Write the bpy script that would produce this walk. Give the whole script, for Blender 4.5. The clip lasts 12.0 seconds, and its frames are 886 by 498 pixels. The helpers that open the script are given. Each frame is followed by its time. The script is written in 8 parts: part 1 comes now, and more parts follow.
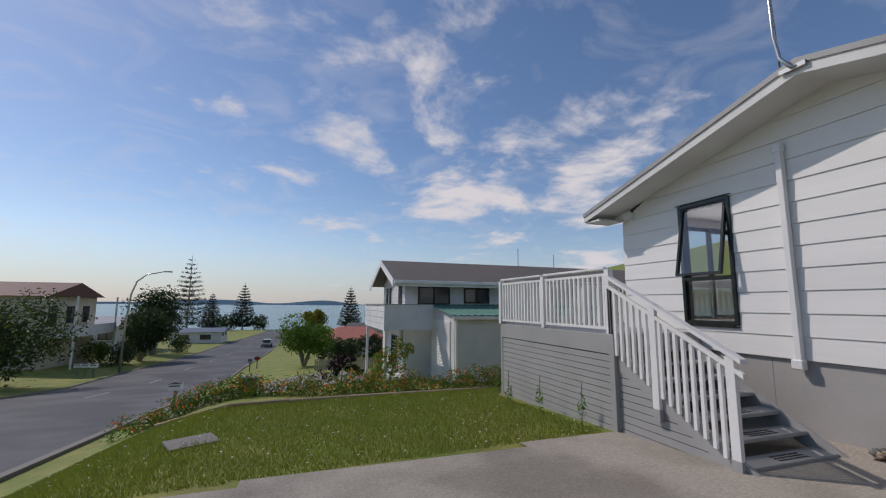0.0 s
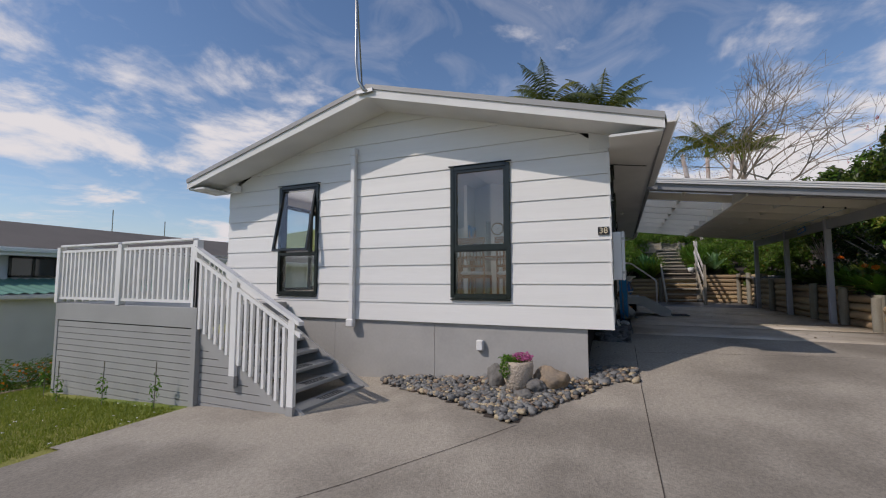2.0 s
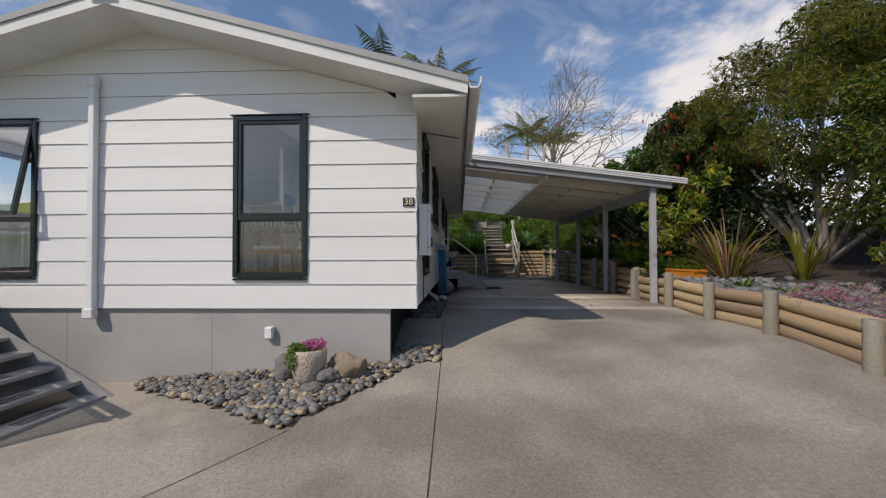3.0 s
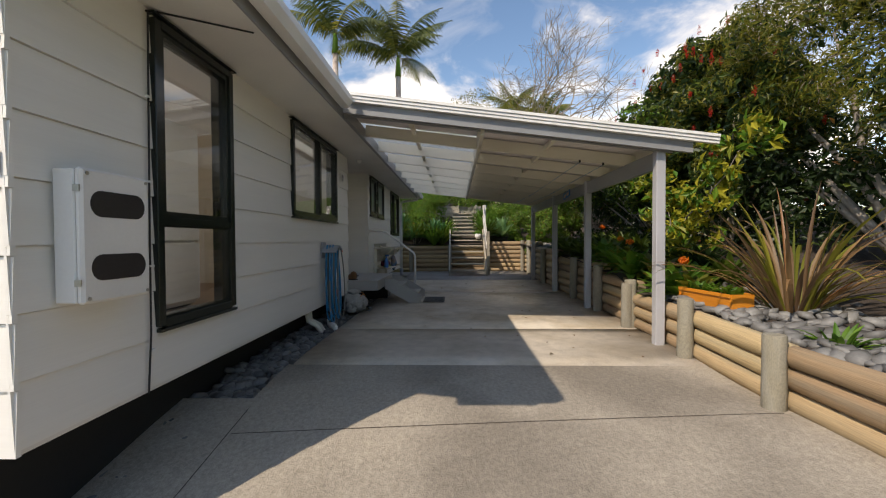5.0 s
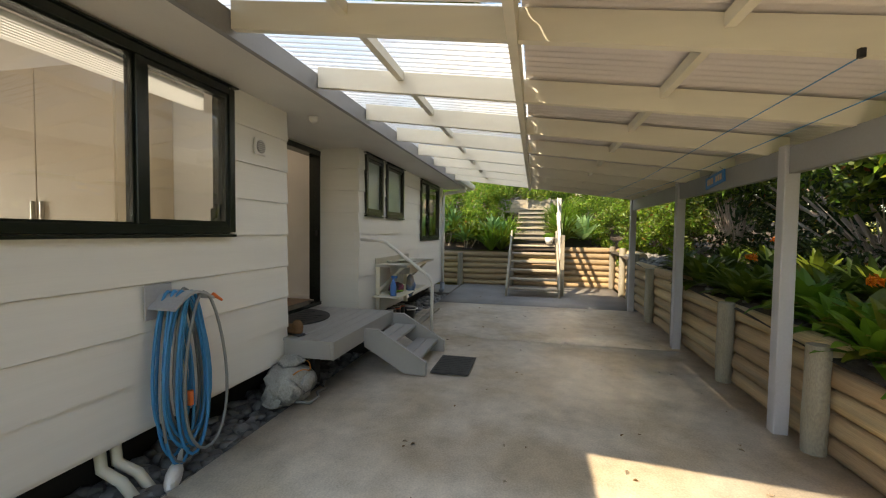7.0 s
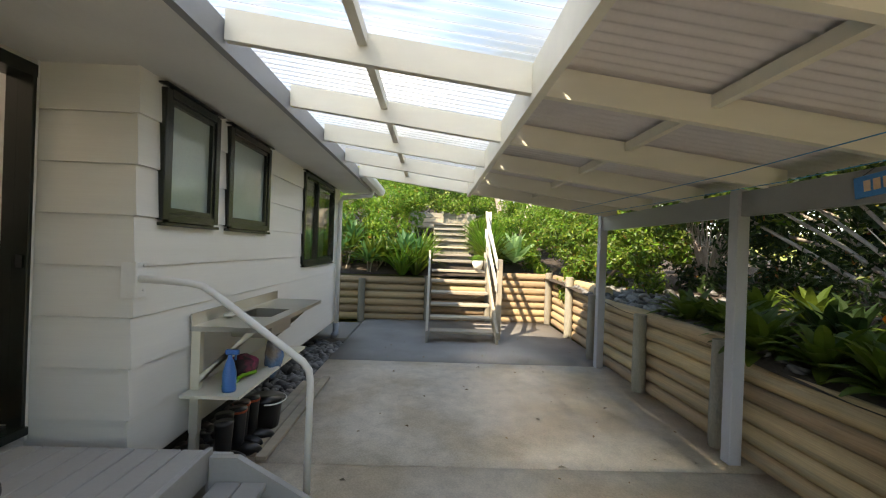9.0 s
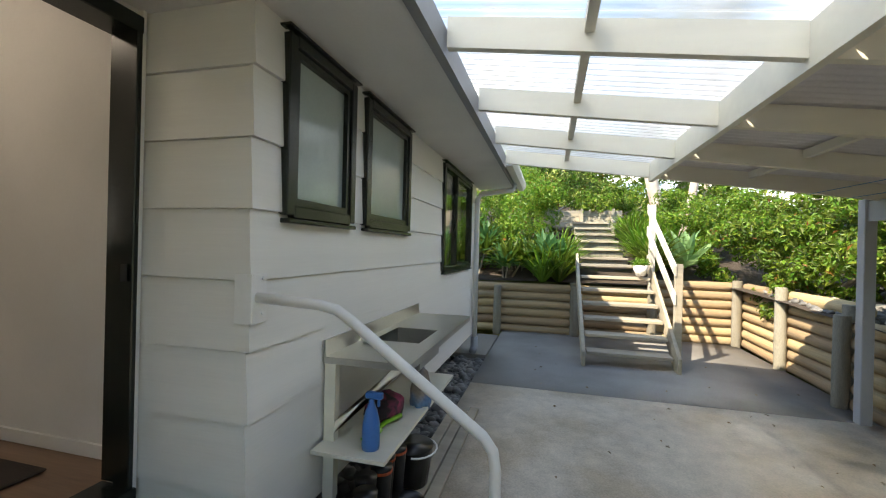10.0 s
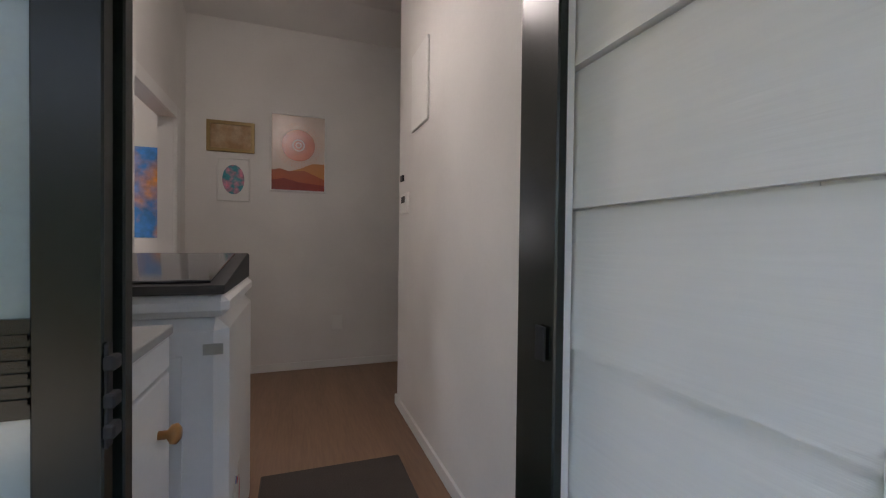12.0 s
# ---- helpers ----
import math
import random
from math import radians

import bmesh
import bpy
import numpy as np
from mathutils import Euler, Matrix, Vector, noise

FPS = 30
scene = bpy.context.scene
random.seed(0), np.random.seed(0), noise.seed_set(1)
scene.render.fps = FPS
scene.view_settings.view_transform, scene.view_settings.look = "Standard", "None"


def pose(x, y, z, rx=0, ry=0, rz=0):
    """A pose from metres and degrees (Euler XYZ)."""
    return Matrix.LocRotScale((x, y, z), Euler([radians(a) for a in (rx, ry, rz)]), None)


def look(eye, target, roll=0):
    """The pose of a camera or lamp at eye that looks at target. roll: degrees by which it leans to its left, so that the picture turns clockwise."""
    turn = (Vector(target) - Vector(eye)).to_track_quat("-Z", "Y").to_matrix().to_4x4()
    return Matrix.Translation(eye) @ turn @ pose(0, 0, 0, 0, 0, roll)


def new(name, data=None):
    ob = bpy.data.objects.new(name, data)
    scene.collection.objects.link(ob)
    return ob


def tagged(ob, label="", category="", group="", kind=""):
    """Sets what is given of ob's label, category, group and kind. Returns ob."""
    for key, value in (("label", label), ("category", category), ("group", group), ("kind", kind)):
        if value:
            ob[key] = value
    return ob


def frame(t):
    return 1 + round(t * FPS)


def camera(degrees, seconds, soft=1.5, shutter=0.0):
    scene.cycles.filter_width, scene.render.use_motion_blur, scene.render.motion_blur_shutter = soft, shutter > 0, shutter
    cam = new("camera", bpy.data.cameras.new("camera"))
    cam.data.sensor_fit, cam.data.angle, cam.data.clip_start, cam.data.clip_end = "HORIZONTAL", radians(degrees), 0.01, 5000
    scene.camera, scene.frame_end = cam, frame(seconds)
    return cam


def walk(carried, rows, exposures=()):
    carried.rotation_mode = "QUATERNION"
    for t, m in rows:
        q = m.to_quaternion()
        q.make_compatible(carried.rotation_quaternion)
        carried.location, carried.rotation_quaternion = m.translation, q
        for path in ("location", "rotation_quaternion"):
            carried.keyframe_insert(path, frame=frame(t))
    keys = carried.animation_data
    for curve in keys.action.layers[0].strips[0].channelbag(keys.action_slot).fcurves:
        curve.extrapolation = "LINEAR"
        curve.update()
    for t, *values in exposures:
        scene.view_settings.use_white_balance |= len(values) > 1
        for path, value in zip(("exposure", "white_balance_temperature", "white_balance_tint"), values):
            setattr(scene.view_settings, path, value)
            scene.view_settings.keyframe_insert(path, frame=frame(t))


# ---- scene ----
cam = camera(93.9, 12.0, 1.15)
PATH = [
    (0, (-0.357, 0.357, 1.992), (0.288, 2.231, 2.259), 0.4),
    (0.5, (-0.314, 0.215, 2.01), (0.672, 1.944, 2.206), 0.2),
    (1, (-0.248, 0.089, 1.989), (1.072, 1.579, 2.173), 0.1),
    (1.5, (-0.187, -0.013, 1.976), (1.426, 1.156, 2.151), 0.1),
    (2, (-0.056, -0.108, 1.963), (1.777, 0.678, 2.115), -0.0),
    (2.5, (0.235, -0.255, 1.947), (2.197, 0.124, 2.044), -0.1),
    (3, (0.722, -0.504, 1.957), (2.72, -0.427, 1.992), -0.2),
    (3.2, (0.961, -0.641, 1.982), (2.961, -0.651, 1.997), -0.2),
    (4.8, (3.488, -1.742, 2.217), (5.488, -1.735, 2.181), -0.3),
    (5, (3.848, -1.843, 2.251), (5.846, -1.78, 2.208), -0.3),
    (5.5, (4.756, -2.006, 2.318), (6.742, -1.776, 2.259), -0.1),
    (6, (5.658, -2.129, 2.402), (7.614, -1.721, 2.329), 0.2),
    (6.5, (6.561, -2.192, 2.479), (8.502, -1.718, 2.401), 0.4),
    (7, (7.388, -2.255, 2.565), (9.339, -1.823, 2.484), 0.7),
    (7.5, (8.203, -2.281, 2.616), (10.193, -2.102, 2.545), 1.1),
    (7.7, (8.499, -2.264, 2.656), (10.497, -2.204, 2.591), 1.8),
    (9.3, (10.379, -1.492, 2.687), (12.378, -1.547, 2.686), 2.1),
    (9.5, (10.576, -1.387, 2.681), (12.574, -1.293, 2.682), 1.9),
    (10, (11.033, -1.156, 2.669), (12.969, -0.653, 2.666), 1.4),
    (10.5, (11.402, -0.924, 2.641), (13.177, -0.002, 2.651), 0.4),
    (11, (11.628, -0.685, 2.637), (13.102, 0.666, 2.663), -0.1),
    (11.5, (11.772, -0.419, 2.669), (12.869, 1.253, 2.696), 0.3),
    (12, (11.892, -0.173, 2.738), (12.558, 1.712, 2.708), 0.7),
]
EXPOSURES = [(0.0, -0.75, 6600, 18), (3.0, -0.4, 6900, 16), (5.0, 0.2, 7600, 14), (6.5, 1.15, 8500, 14), (7.5, 1.6, 9900, 11), (9.5, 1.72, 8000, 11), (10.0, 1.75, 7900, 9), (11.0, 2.1, 7700, 11), (11.5, 2.25, 7300, 13), (12.0, 2.38, 6400, 16)]
walk(cam, [(t, look(eye, target, roll)) for t, eye, target, roll in PATH], EXPOSURES)

# ---- world, sun and sky ----
SUN_DIR = Vector((0.42, -0.385, -0.55)).normalized()  # the way the light travels
world = bpy.data.worlds.new("sky")
scene.world = world
world.use_nodes = True


def build_sky():
    nt = world.node_tree
    nt.nodes.clear()
    N, L = nt.nodes.new, nt.links.new
    out, bg = N("ShaderNodeOutputWorld"), N("ShaderNodeBackground")
    sky = N("ShaderNodeTexSky")
    sky.sky_type, sky.sun_disc = "NISHITA", False
    sky.sun_elevation = math.asin(-SUN_DIR.z)
    sky.sun_rotation = math.atan2(-SUN_DIR.x, -SUN_DIR.y)
    sky.air_density, sky.dust_density, sky.ozone_density = 1.0, 0.3, 1.6
    tc = N("ShaderNodeTexCoord")
    sep = N("ShaderNodeSeparateXYZ")
    L(tc.outputs["Generated"], sep.inputs[0])
    # a flat layer of cloud: the direction is divided by its height
    add = N("ShaderNodeMath")
    add.operation, add.inputs[1].default_value = "ADD", 0.16
    mx = N("ShaderNodeMath")
    mx.operation, mx.inputs[1].default_value = "MAXIMUM", 0.0
    L(sep.outputs[2], mx.inputs[0])
    L(mx.outputs[0], add.inputs[0])
    div = N("ShaderNodeVectorMath")
    div.operation = "DIVIDE"
    comb = N("ShaderNodeCombineXYZ")
    for k in range(3):
        L(add.outputs[0], comb.inputs[k])
    L(tc.outputs["Generated"], div.inputs[0])
    L(comb.outputs[0], div.inputs[1])
    n1, n2, n3 = N("ShaderNodeTexNoise"), N("ShaderNodeTexNoise"), N("ShaderNodeTexNoise")
    for n, sc, det, dist in ((n1, 1.7, 9, 0.25), (n2, 0.55, 3, 0.0), (n3, 3.2, 8, 1.2)):
        n.inputs["Scale"].default_value, n.inputs["Detail"].default_value = sc, det
        n.inputs["Distortion"].default_value, n.inputs["Roughness"].default_value = dist, 0.58
        L(div.outputs[0], n.inputs["Vector"])
    # more cloud towards the land (+x), less over the sea
    side = N("ShaderNodeMath")
    side.operation = "MULTIPLY_ADD"
    side.inputs[1].default_value, side.inputs[2].default_value = 0.15, 0.0
    L(sep.outputs[0], side.inputs[0])
    s1 = N("ShaderNodeMath")
    s1.operation = "MULTIPLY_ADD"
    s1.inputs[1].default_value = 0.55
    L(n2.outputs[0], s1.inputs[0])
    L(side.outputs[0], s1.inputs[2])
    s2 = N("ShaderNodeMath")
    L(s1.outputs[0], s2.inputs[0])
    L(n1.outputs[0], s2.inputs[1])
    puff = N("ShaderNodeMapRange")
    puff.inputs["From Min"].default_value, puff.inputs["From Max"].default_value = 0.86, 1.03
    puff.interpolation_type = "SMOOTHSTEP"
    L(s2.outputs[0], puff.inputs["Value"])
    wisp = N("ShaderNodeMapRange")
    wisp.inputs["From Min"].default_value, wisp.inputs["From Max"].default_value = 0.48, 0.95
    wisp.inputs["To Max"].default_value = 0.42
    L(n3.outputs[0], wisp.inputs["Value"])
    cover = N("ShaderNodeMath")
    cover.operation = "MAXIMUM"
    L(puff.outputs[0], cover.inputs[0])
    L(wisp.outputs[0], cover.inputs[1])
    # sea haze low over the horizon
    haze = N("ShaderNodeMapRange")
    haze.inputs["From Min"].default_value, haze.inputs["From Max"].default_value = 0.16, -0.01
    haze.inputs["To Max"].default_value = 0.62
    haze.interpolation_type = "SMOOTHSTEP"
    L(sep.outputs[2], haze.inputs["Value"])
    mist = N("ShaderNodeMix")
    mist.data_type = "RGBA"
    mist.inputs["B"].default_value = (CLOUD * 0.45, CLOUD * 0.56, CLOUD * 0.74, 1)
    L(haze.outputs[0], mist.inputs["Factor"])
    mix = N("ShaderNodeMix")
    mix.data_type = "RGBA"
    L(cover.outputs[0], mix.inputs["Factor"])
    # deepen the blue a little, as the clip's picture shows it
    hsv = N("ShaderNodeHueSaturation")
    hsv.inputs["Saturation"].default_value, hsv.inputs["Value"].default_value = 1.12, 1.0
    L(sky.outputs[0], hsv.inputs["Color"])
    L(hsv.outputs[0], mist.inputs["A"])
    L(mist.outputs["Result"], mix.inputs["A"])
    mix.inputs["B"].default_value = (CLOUD, CLOUD * 1.01, CLOUD * 1.03, 1)
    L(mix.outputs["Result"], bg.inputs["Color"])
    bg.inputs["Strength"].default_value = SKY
    L(bg.outputs[0], out.inputs["Surface"])


SKY, CLOUD = 0.17, 6.2
build_sky()
sun = new("sun", bpy.data.lights.new("sun", "SUN"))
sun.data.energy, sun.data.angle, sun.data.color = 3.7, radians(0.6), (1.0, 0.95, 0.87)
sun.matrix_world = look((0, 0, 30), Vector((0, 0, 30)) + SUN_DIR)



def window_fill(name, x, y, z, w, h, watts, turn):
    """An added area lamp in a window's opening, brightening the room in the sky's place."""
    la = new(name, bpy.data.lights.new(name, "AREA"))
    la.data.shape, la.data.size, la.data.size_y, la.data.energy, la.data.color = "RECTANGLE", w, h, watts, (0.97, 0.98, 1.0)
    la.matrix_world = pose(x, y, z, 90, 0, turn)


# fill lamps added to lift the dark rooms behind the windows
window_fill("fill_side_window", 6.73, 0.13, 2.66, 0.75, 1.7, 3.0, 0)
window_fill("fill_kitchen_window", 9.26, 0.13, 3.07, 1.5, 0.9, 3.0, 0)
window_fill("fill_sea_window", 7.7, 6.50, 2.68, 2.8, 1.7, 40.0, 180)

# ---- materials ----


def mat(name, color, rough=0.6, metal=0.0, var=0.12, scale=6.0, grain=60.0, bump=0.15, depth=0.004, stretch=(1, 1, 1), second=None, mix_scale=1.5, lo=0.42, hi=0.62, rnd=0.0, spec=0.5):
    """Paint, wood, stone: a base colour with stains at a large scale and grain at a small one; second is blended in by patches."""
    m = bpy.data.materials.new(name)
    m.use_nodes = True
    nt = m.node_tree
    N, L = nt.nodes.new, nt.links.new
    b = nt.nodes["Principled BSDF"]
    b.inputs["Roughness"].default_value, b.inputs["Metallic"].default_value = rough, metal
    b.inputs["Specular IOR Level"].default_value = spec
    tc, mp = N("ShaderNodeTexCoord"), N("ShaderNodeMapping")
    mp.inputs["Scale"].default_value = stretch
    L(tc.outputs["Object"], mp.inputs["Vector"])
    big, small = N("ShaderNodeTexNoise"), N("ShaderNodeTexNoise")
    big.inputs["Scale"].default_value, big.inputs["Detail"].default_value = scale, 5
    small.inputs["Scale"].default_value, small.inputs["Detail"].default_value = grain, 4
    for n in (big, small):
        L(mp.outputs[0], n.inputs["Vector"])
    col = N("ShaderNodeMix")
    col.data_type = "RGBA"
    col.inputs["A"].default_value = (*color, 1)
    col.inputs["B"].default_value = (*(second or [c * 0.72 for c in color]), 1)
    patch = N("ShaderNodeTexNoise")
    patch.inputs["Scale"].default_value, patch.inputs["Detail"].default_value = mix_scale, 6
    L(mp.outputs[0], patch.inputs["Vector"])
    ramp = N("ShaderNodeMapRange")
    ramp.inputs["From Min"].default_value, ramp.inputs["From Max"].default_value = lo, hi
    ramp.inputs["To Max"].default_value = 1.0 if second else 0.35
    L(patch.outputs[0], ramp.inputs["Value"])
    L(ramp.outputs[0], col.inputs["Factor"])
    s = N("ShaderNodeMath")
    L(big.outputs[0], s.inputs[0])
    L(small.outputs[0], s.inputs[1])
    val = N("ShaderNodeMapRange")
    val.inputs["From Min"].default_value, val.inputs["From Max"].default_value = 0.6, 1.4
    val.inputs["To Min"].default_value, val.inputs["To Max"].default_value = 1 - var, 1 + var
    L(s.outputs[0], val.inputs["Value"])
    hsv = N("ShaderNodeHueSaturation")
    L(col.outputs["Result"], hsv.inputs["Color"])
    if rnd:
        info = N("ShaderNodeObjectInfo")
        isl = N("ShaderNodeNewGeometry")
        fr = N("ShaderNodeMath")
        L(info.outputs["Random"], fr.inputs[0])
        L(isl.outputs["Random Per Island"], fr.inputs[1])
        frc = N("ShaderNodeMath")
        frc.operation = "FRACT"
        L(fr.outputs[0], frc.inputs[0])
        rr = N("ShaderNodeMapRange")
        rr.inputs["To Min"].default_value, rr.inputs["To Max"].default_value = 1 - rnd, 1 + rnd
        L(frc.outputs[0], rr.inputs["Value"])
        mul = N("ShaderNodeMath")
        mul.operation = "MULTIPLY"
        L(val.outputs[0], mul.inputs[0])
        L(rr.outputs[0], mul.inputs[1])
        L(mul.outputs[0], hsv.inputs["Value"])
        hr = N("ShaderNodeMapRange")
        hr.inputs["To Min"].default_value, hr.inputs["To Max"].default_value = 0.5 - 0.04 * rnd, 0.5 + 0.04 * rnd
        L(frc.outputs[0], hr.inputs["Value"])
        L(hr.outputs[0], hsv.inputs["Hue"])
    else:
        L(val.outputs[0], hsv.inputs["Value"])
    L(hsv.outputs[0], b.inputs["Base Color"])
    if bump:
        bp = N("ShaderNodeBump")
        bp.inputs["Strength"].default_value, bp.inputs["Distance"].default_value = bump, depth
        L(s.outputs[0], bp.inputs["Height"])
        L(bp.outputs[0], b.inputs["Normal"])
    return m


def leaf_mat(name, a, b_, rough=0.45, trans=0.45):
    """Leaves: two greens varied leaf by leaf, a little light passing through."""
    m = bpy.data.materials.new(name)
    m.use_nodes = True
    nt = m.node_tree
    N, L = nt.nodes.new, nt.links.new
    b = nt.nodes["Principled BSDF"]
    geo = N("ShaderNodeNewGeometry")
    mix = N("ShaderNodeMix")
    mix.data_type = "RGBA"
    mix.inputs["A"].default_value, mix.inputs["B"].default_value = (*a, 1), (*b_, 1)
    L(geo.outputs["Random Per Island"], mix.inputs["Factor"])
    L(mix.outputs["Result"], b.inputs["Base Color"])
    b.inputs["Roughness"].default_value = rough
    tr, ms = N("ShaderNodeBsdfTranslucent"), N("ShaderNodeMixShader")
    L(mix.outputs["Result"], tr.inputs["Color"])
    ms.inputs[0].default_value = trans
    L(b.outputs[0], ms.inputs[1])
    L(tr.outputs[0], ms.inputs[2])
    L(ms.outputs[0], nt.nodes["Material Output"].inputs["Surface"])
    return m


def glass_mat(name, tint=(0.95, 0.97, 0.97), rough=0.0, least=0.07, most=0.85):
    """A thin pane: clear, with a reflection that grows at a glancing angle."""
    m = bpy.data.materials.new(name)
    m.use_nodes = True
    nt = m.node_tree
    N, L = nt.nodes.new, nt.links.new
    nt.nodes.remove(nt.nodes["Principled BSDF"])
    t, g, ms, lw = N("ShaderNodeBsdfTransparent"), N("ShaderNodeBsdfGlossy"), N("ShaderNodeMixShader"), N("ShaderNodeLayerWeight")
    t.inputs["Color"].default_value = (*tint, 1)
    g.inputs["Roughness"].default_value = rough
    lw.inputs["Blend"].default_value = 0.5
    pw, ma = N("ShaderNodeMath"), N("ShaderNodeMath")
    pw.operation, pw.inputs[1].default_value = "POWER", 3.5
    ma.operation, ma.inputs[1].default_value, ma.inputs[2].default_value = "MULTIPLY_ADD", most, least
    L(lw.outputs["Facing"], pw.inputs[0])
    L(pw.outputs[0], ma.inputs[0])
    L(ma.outputs[0], ms.inputs[0])
    L(t.outputs[0], ms.inputs[1])
    L(g.outputs[0], ms.inputs[2])
    L(ms.outputs[0], nt.nodes["Material Output"].inputs["Surface"])
    return m


M_BOARD = mat("white_weatherboard", (0.80, 0.785, 0.74), 0.5, var=0.03, scale=22, grain=120, bump=0.30, depth=0.0022, stretch=(0.035, 0.035, 1.0))
M_SOFFIT = mat("white_soffit", (0.74, 0.73, 0.69), 0.6, var=0.03, bump=0.03)
M_GREY = mat("grey_painted_timber", (0.36, 0.355, 0.34), 0.5, var=0.05, bump=0.1)
M_GREYW = mat("grey_painted_plaster", (0.40, 0.385, 0.36), 0.65, var=0.06, scale=2, grain=25, bump=0.12)
M_FASCIA = mat("grey_fascia", (0.27, 0.275, 0.28), 0.45, var=0.05, bump=0.05)
M_WHITE = mat("white_paint", (0.80, 0.79, 0.76), 0.4, var=0.03, bump=0.05)
M_ALU = mat("dark_green_aluminium", (0.010, 0.015, 0.012), 0.27, var=0.1, bump=0.02, spec=0.5)
M_CREAM = mat("cream_painted_rafter", (0.76, 0.72, 0.60), 0.55, var=0.05, scale=2, grain=18, bump=0.12, stretch=(1, 0.15, 1))
M_POST = mat("lilac_grey_post", (0.42, 0.42, 0.44), 0.45, var=0.05, bump=0.08)
M_CONC = mat("concrete_drive", (0.36, 0.318, 0.258), 0.85, var=0.34, scale=34, grain=110, bump=0.6, depth=0.008, second=(0.225, 0.196, 0.158), mix_scale=0.8)
M_SLAB = mat("smooth_concrete", (0.56, 0.50, 0.415), 0.7, var=0.26, scale=7, grain=80, bump=0.3, second=(0.46, 0.385, 0.285), mix_scale=1.5)
M_WORN = mat("worn_concrete", (0.50, 0.445, 0.37), 0.8, var=0.3, scale=8, grain=90, bump=0.35, second=(0.38, 0.325, 0.25), mix_scale=1.0)
M_SLABD = mat("damp_concrete", (0.27, 0.26, 0.245), 0.75, var=0.12, scale=1.1, grain=60, bump=0.15, second=(0.20, 0.19, 0.18), mix_scale=0.9)
M_ROAD = mat("asphalt", (0.06, 0.06, 0.062), 0.75, var=0.18, scale=0.5, grain=90, bump=0.5, depth=0.008, second=(0.10, 0.10, 0.10), mix_scale=0.25)
M_KERB = mat("kerb_concrete", (0.22, 0.20, 0.175), 0.85, var=0.15, scale=1.5, grain=50, bump=0.3)
M_GRASS = mat("lawn", (0.16, 0.21, 0.025), 0.8, var=0.35, scale=2.0, grain=70, bump=0.8, depth=0.02, second=(0.25, 0.24, 0.045), mix_scale=0.6)
M_SOIL = mat("dark_soil", (0.06, 0.045, 0.035), 0.95, var=0.3, scale=4, grain=40, bump=0.9, depth=0.02)
M_GRAVEL = mat("weedy_gravel", (0.16, 0.14, 0.115), 0.95, var=0.3, scale=3, grain=60, bump=0.8, depth=0.02, second=(0.12, 0.13, 0.05), mix_scale=0.8)
M_LOG = mat("weathered_log", (0.45, 0.32, 0.18), 0.85, var=0.34, scale=2.2, grain=34, bump=0.7, depth=0.006, stretch=(0.12, 1, 1), second=(0.29, 0.225, 0.14), mix_scale=2.2, rnd=0.26)
M_LOGP = mat("weathered_log_post", (0.25, 0.225, 0.17), 0.9, var=0.3, scale=1.6, grain=30, bump=0.6, depth=0.006, stretch=(1, 1, 0.12), second=(0.24, 0.225, 0.185), mix_scale=1.2, rnd=0.15)
M_TREAD = mat("weathered_timber", (0.38, 0.33, 0.25), 0.8, var=0.2, scale=1.5, grain=20, bump=0.35, depth=0.005, stretch=(1, 0.1, 1), second=(0.26, 0.24, 0.20), mix_scale=1.3, rnd=0.12)
M_ROOF = mat("roof_tile_grey", (0.13, 0.115, 0.10), 0.7, var=0.12, bump=0.2)
M_STONE = mat("grey_pebble", (0.16, 0.157, 0.15), 0.6, var=0.2, scale=5, grain=60, bump=0.15, rnd=0.42)
M_PEB = mat("brown_pebble", (0.32, 0.245, 0.165), 0.7, var=0.2, scale=5, grain=60, bump=0.15, rnd=0.5)
# near-black colour that stands in for shade in gaps, recesses and openings
M_SHADE = mat("painted_shade", (0.02, 0.02, 0.02), 0.9, var=0.1, bump=0.0)
M_BLACK = mat("black_rubber", (0.02, 0.02, 0.021), 0.6, var=0.2, bump=0.2)
M_INT = mat("interior_white", (0.76, 0.74, 0.71), 0.6, var=0.02, bump=0.03)
M_GLASS = glass_mat("window_glass")
# the grey-green base colour carries the garden's reflection in the frosted panes
M_FROST = mat("frosted_glass", (0.36, 0.43, 0.40), 0.14, var=0.05, bump=0.04, spec=0.8)
M_STEEL = mat("stainless_steel", (0.52, 0.51, 0.47), 0.32, metal=0.9, var=0.06, bump=0.02)
M_BARK = mat("grey_bark", (0.30, 0.26, 0.22), 0.9, var=0.25, scale=4, grain=30, bump=0.6, depth=0.02, stretch=(1, 1, 0.3))
M_BARKP = mat("pale_bark", (0.55, 0.47, 0.42), 0.85, var=0.2, scale=3, grain=25, bump=0.4, depth=0.02, second=(0.40, 0.31, 0.27), mix_scale=3)
L_MID = leaf_mat("leaf_mid", (0.05, 0.095, 0.012), (0.16, 0.21, 0.028))
L_DARK = leaf_mat("leaf_dark", (0.018, 0.040, 0.012), (0.045, 0.080, 0.02))
L_LIGHT = leaf_mat("leaf_light", (0.06, 0.17, 0.015), (0.18, 0.32, 0.035))
L_YEL = leaf_mat("leaf_yellow", (0.20, 0.24, 0.02), (0.48, 0.42, 0.04))
L_OLIVE = leaf_mat("leaf_olive", (0.11, 0.135, 0.015), (0.30, 0.27, 0.035))
L_RED = leaf_mat("petal_red", (0.45, 0.02, 0.015), (0.60, 0.05, 0.02))
L_ORANGE = leaf_mat("petal_orange", (0.70, 0.16, 0.02), (0.85, 0.28, 0.02))
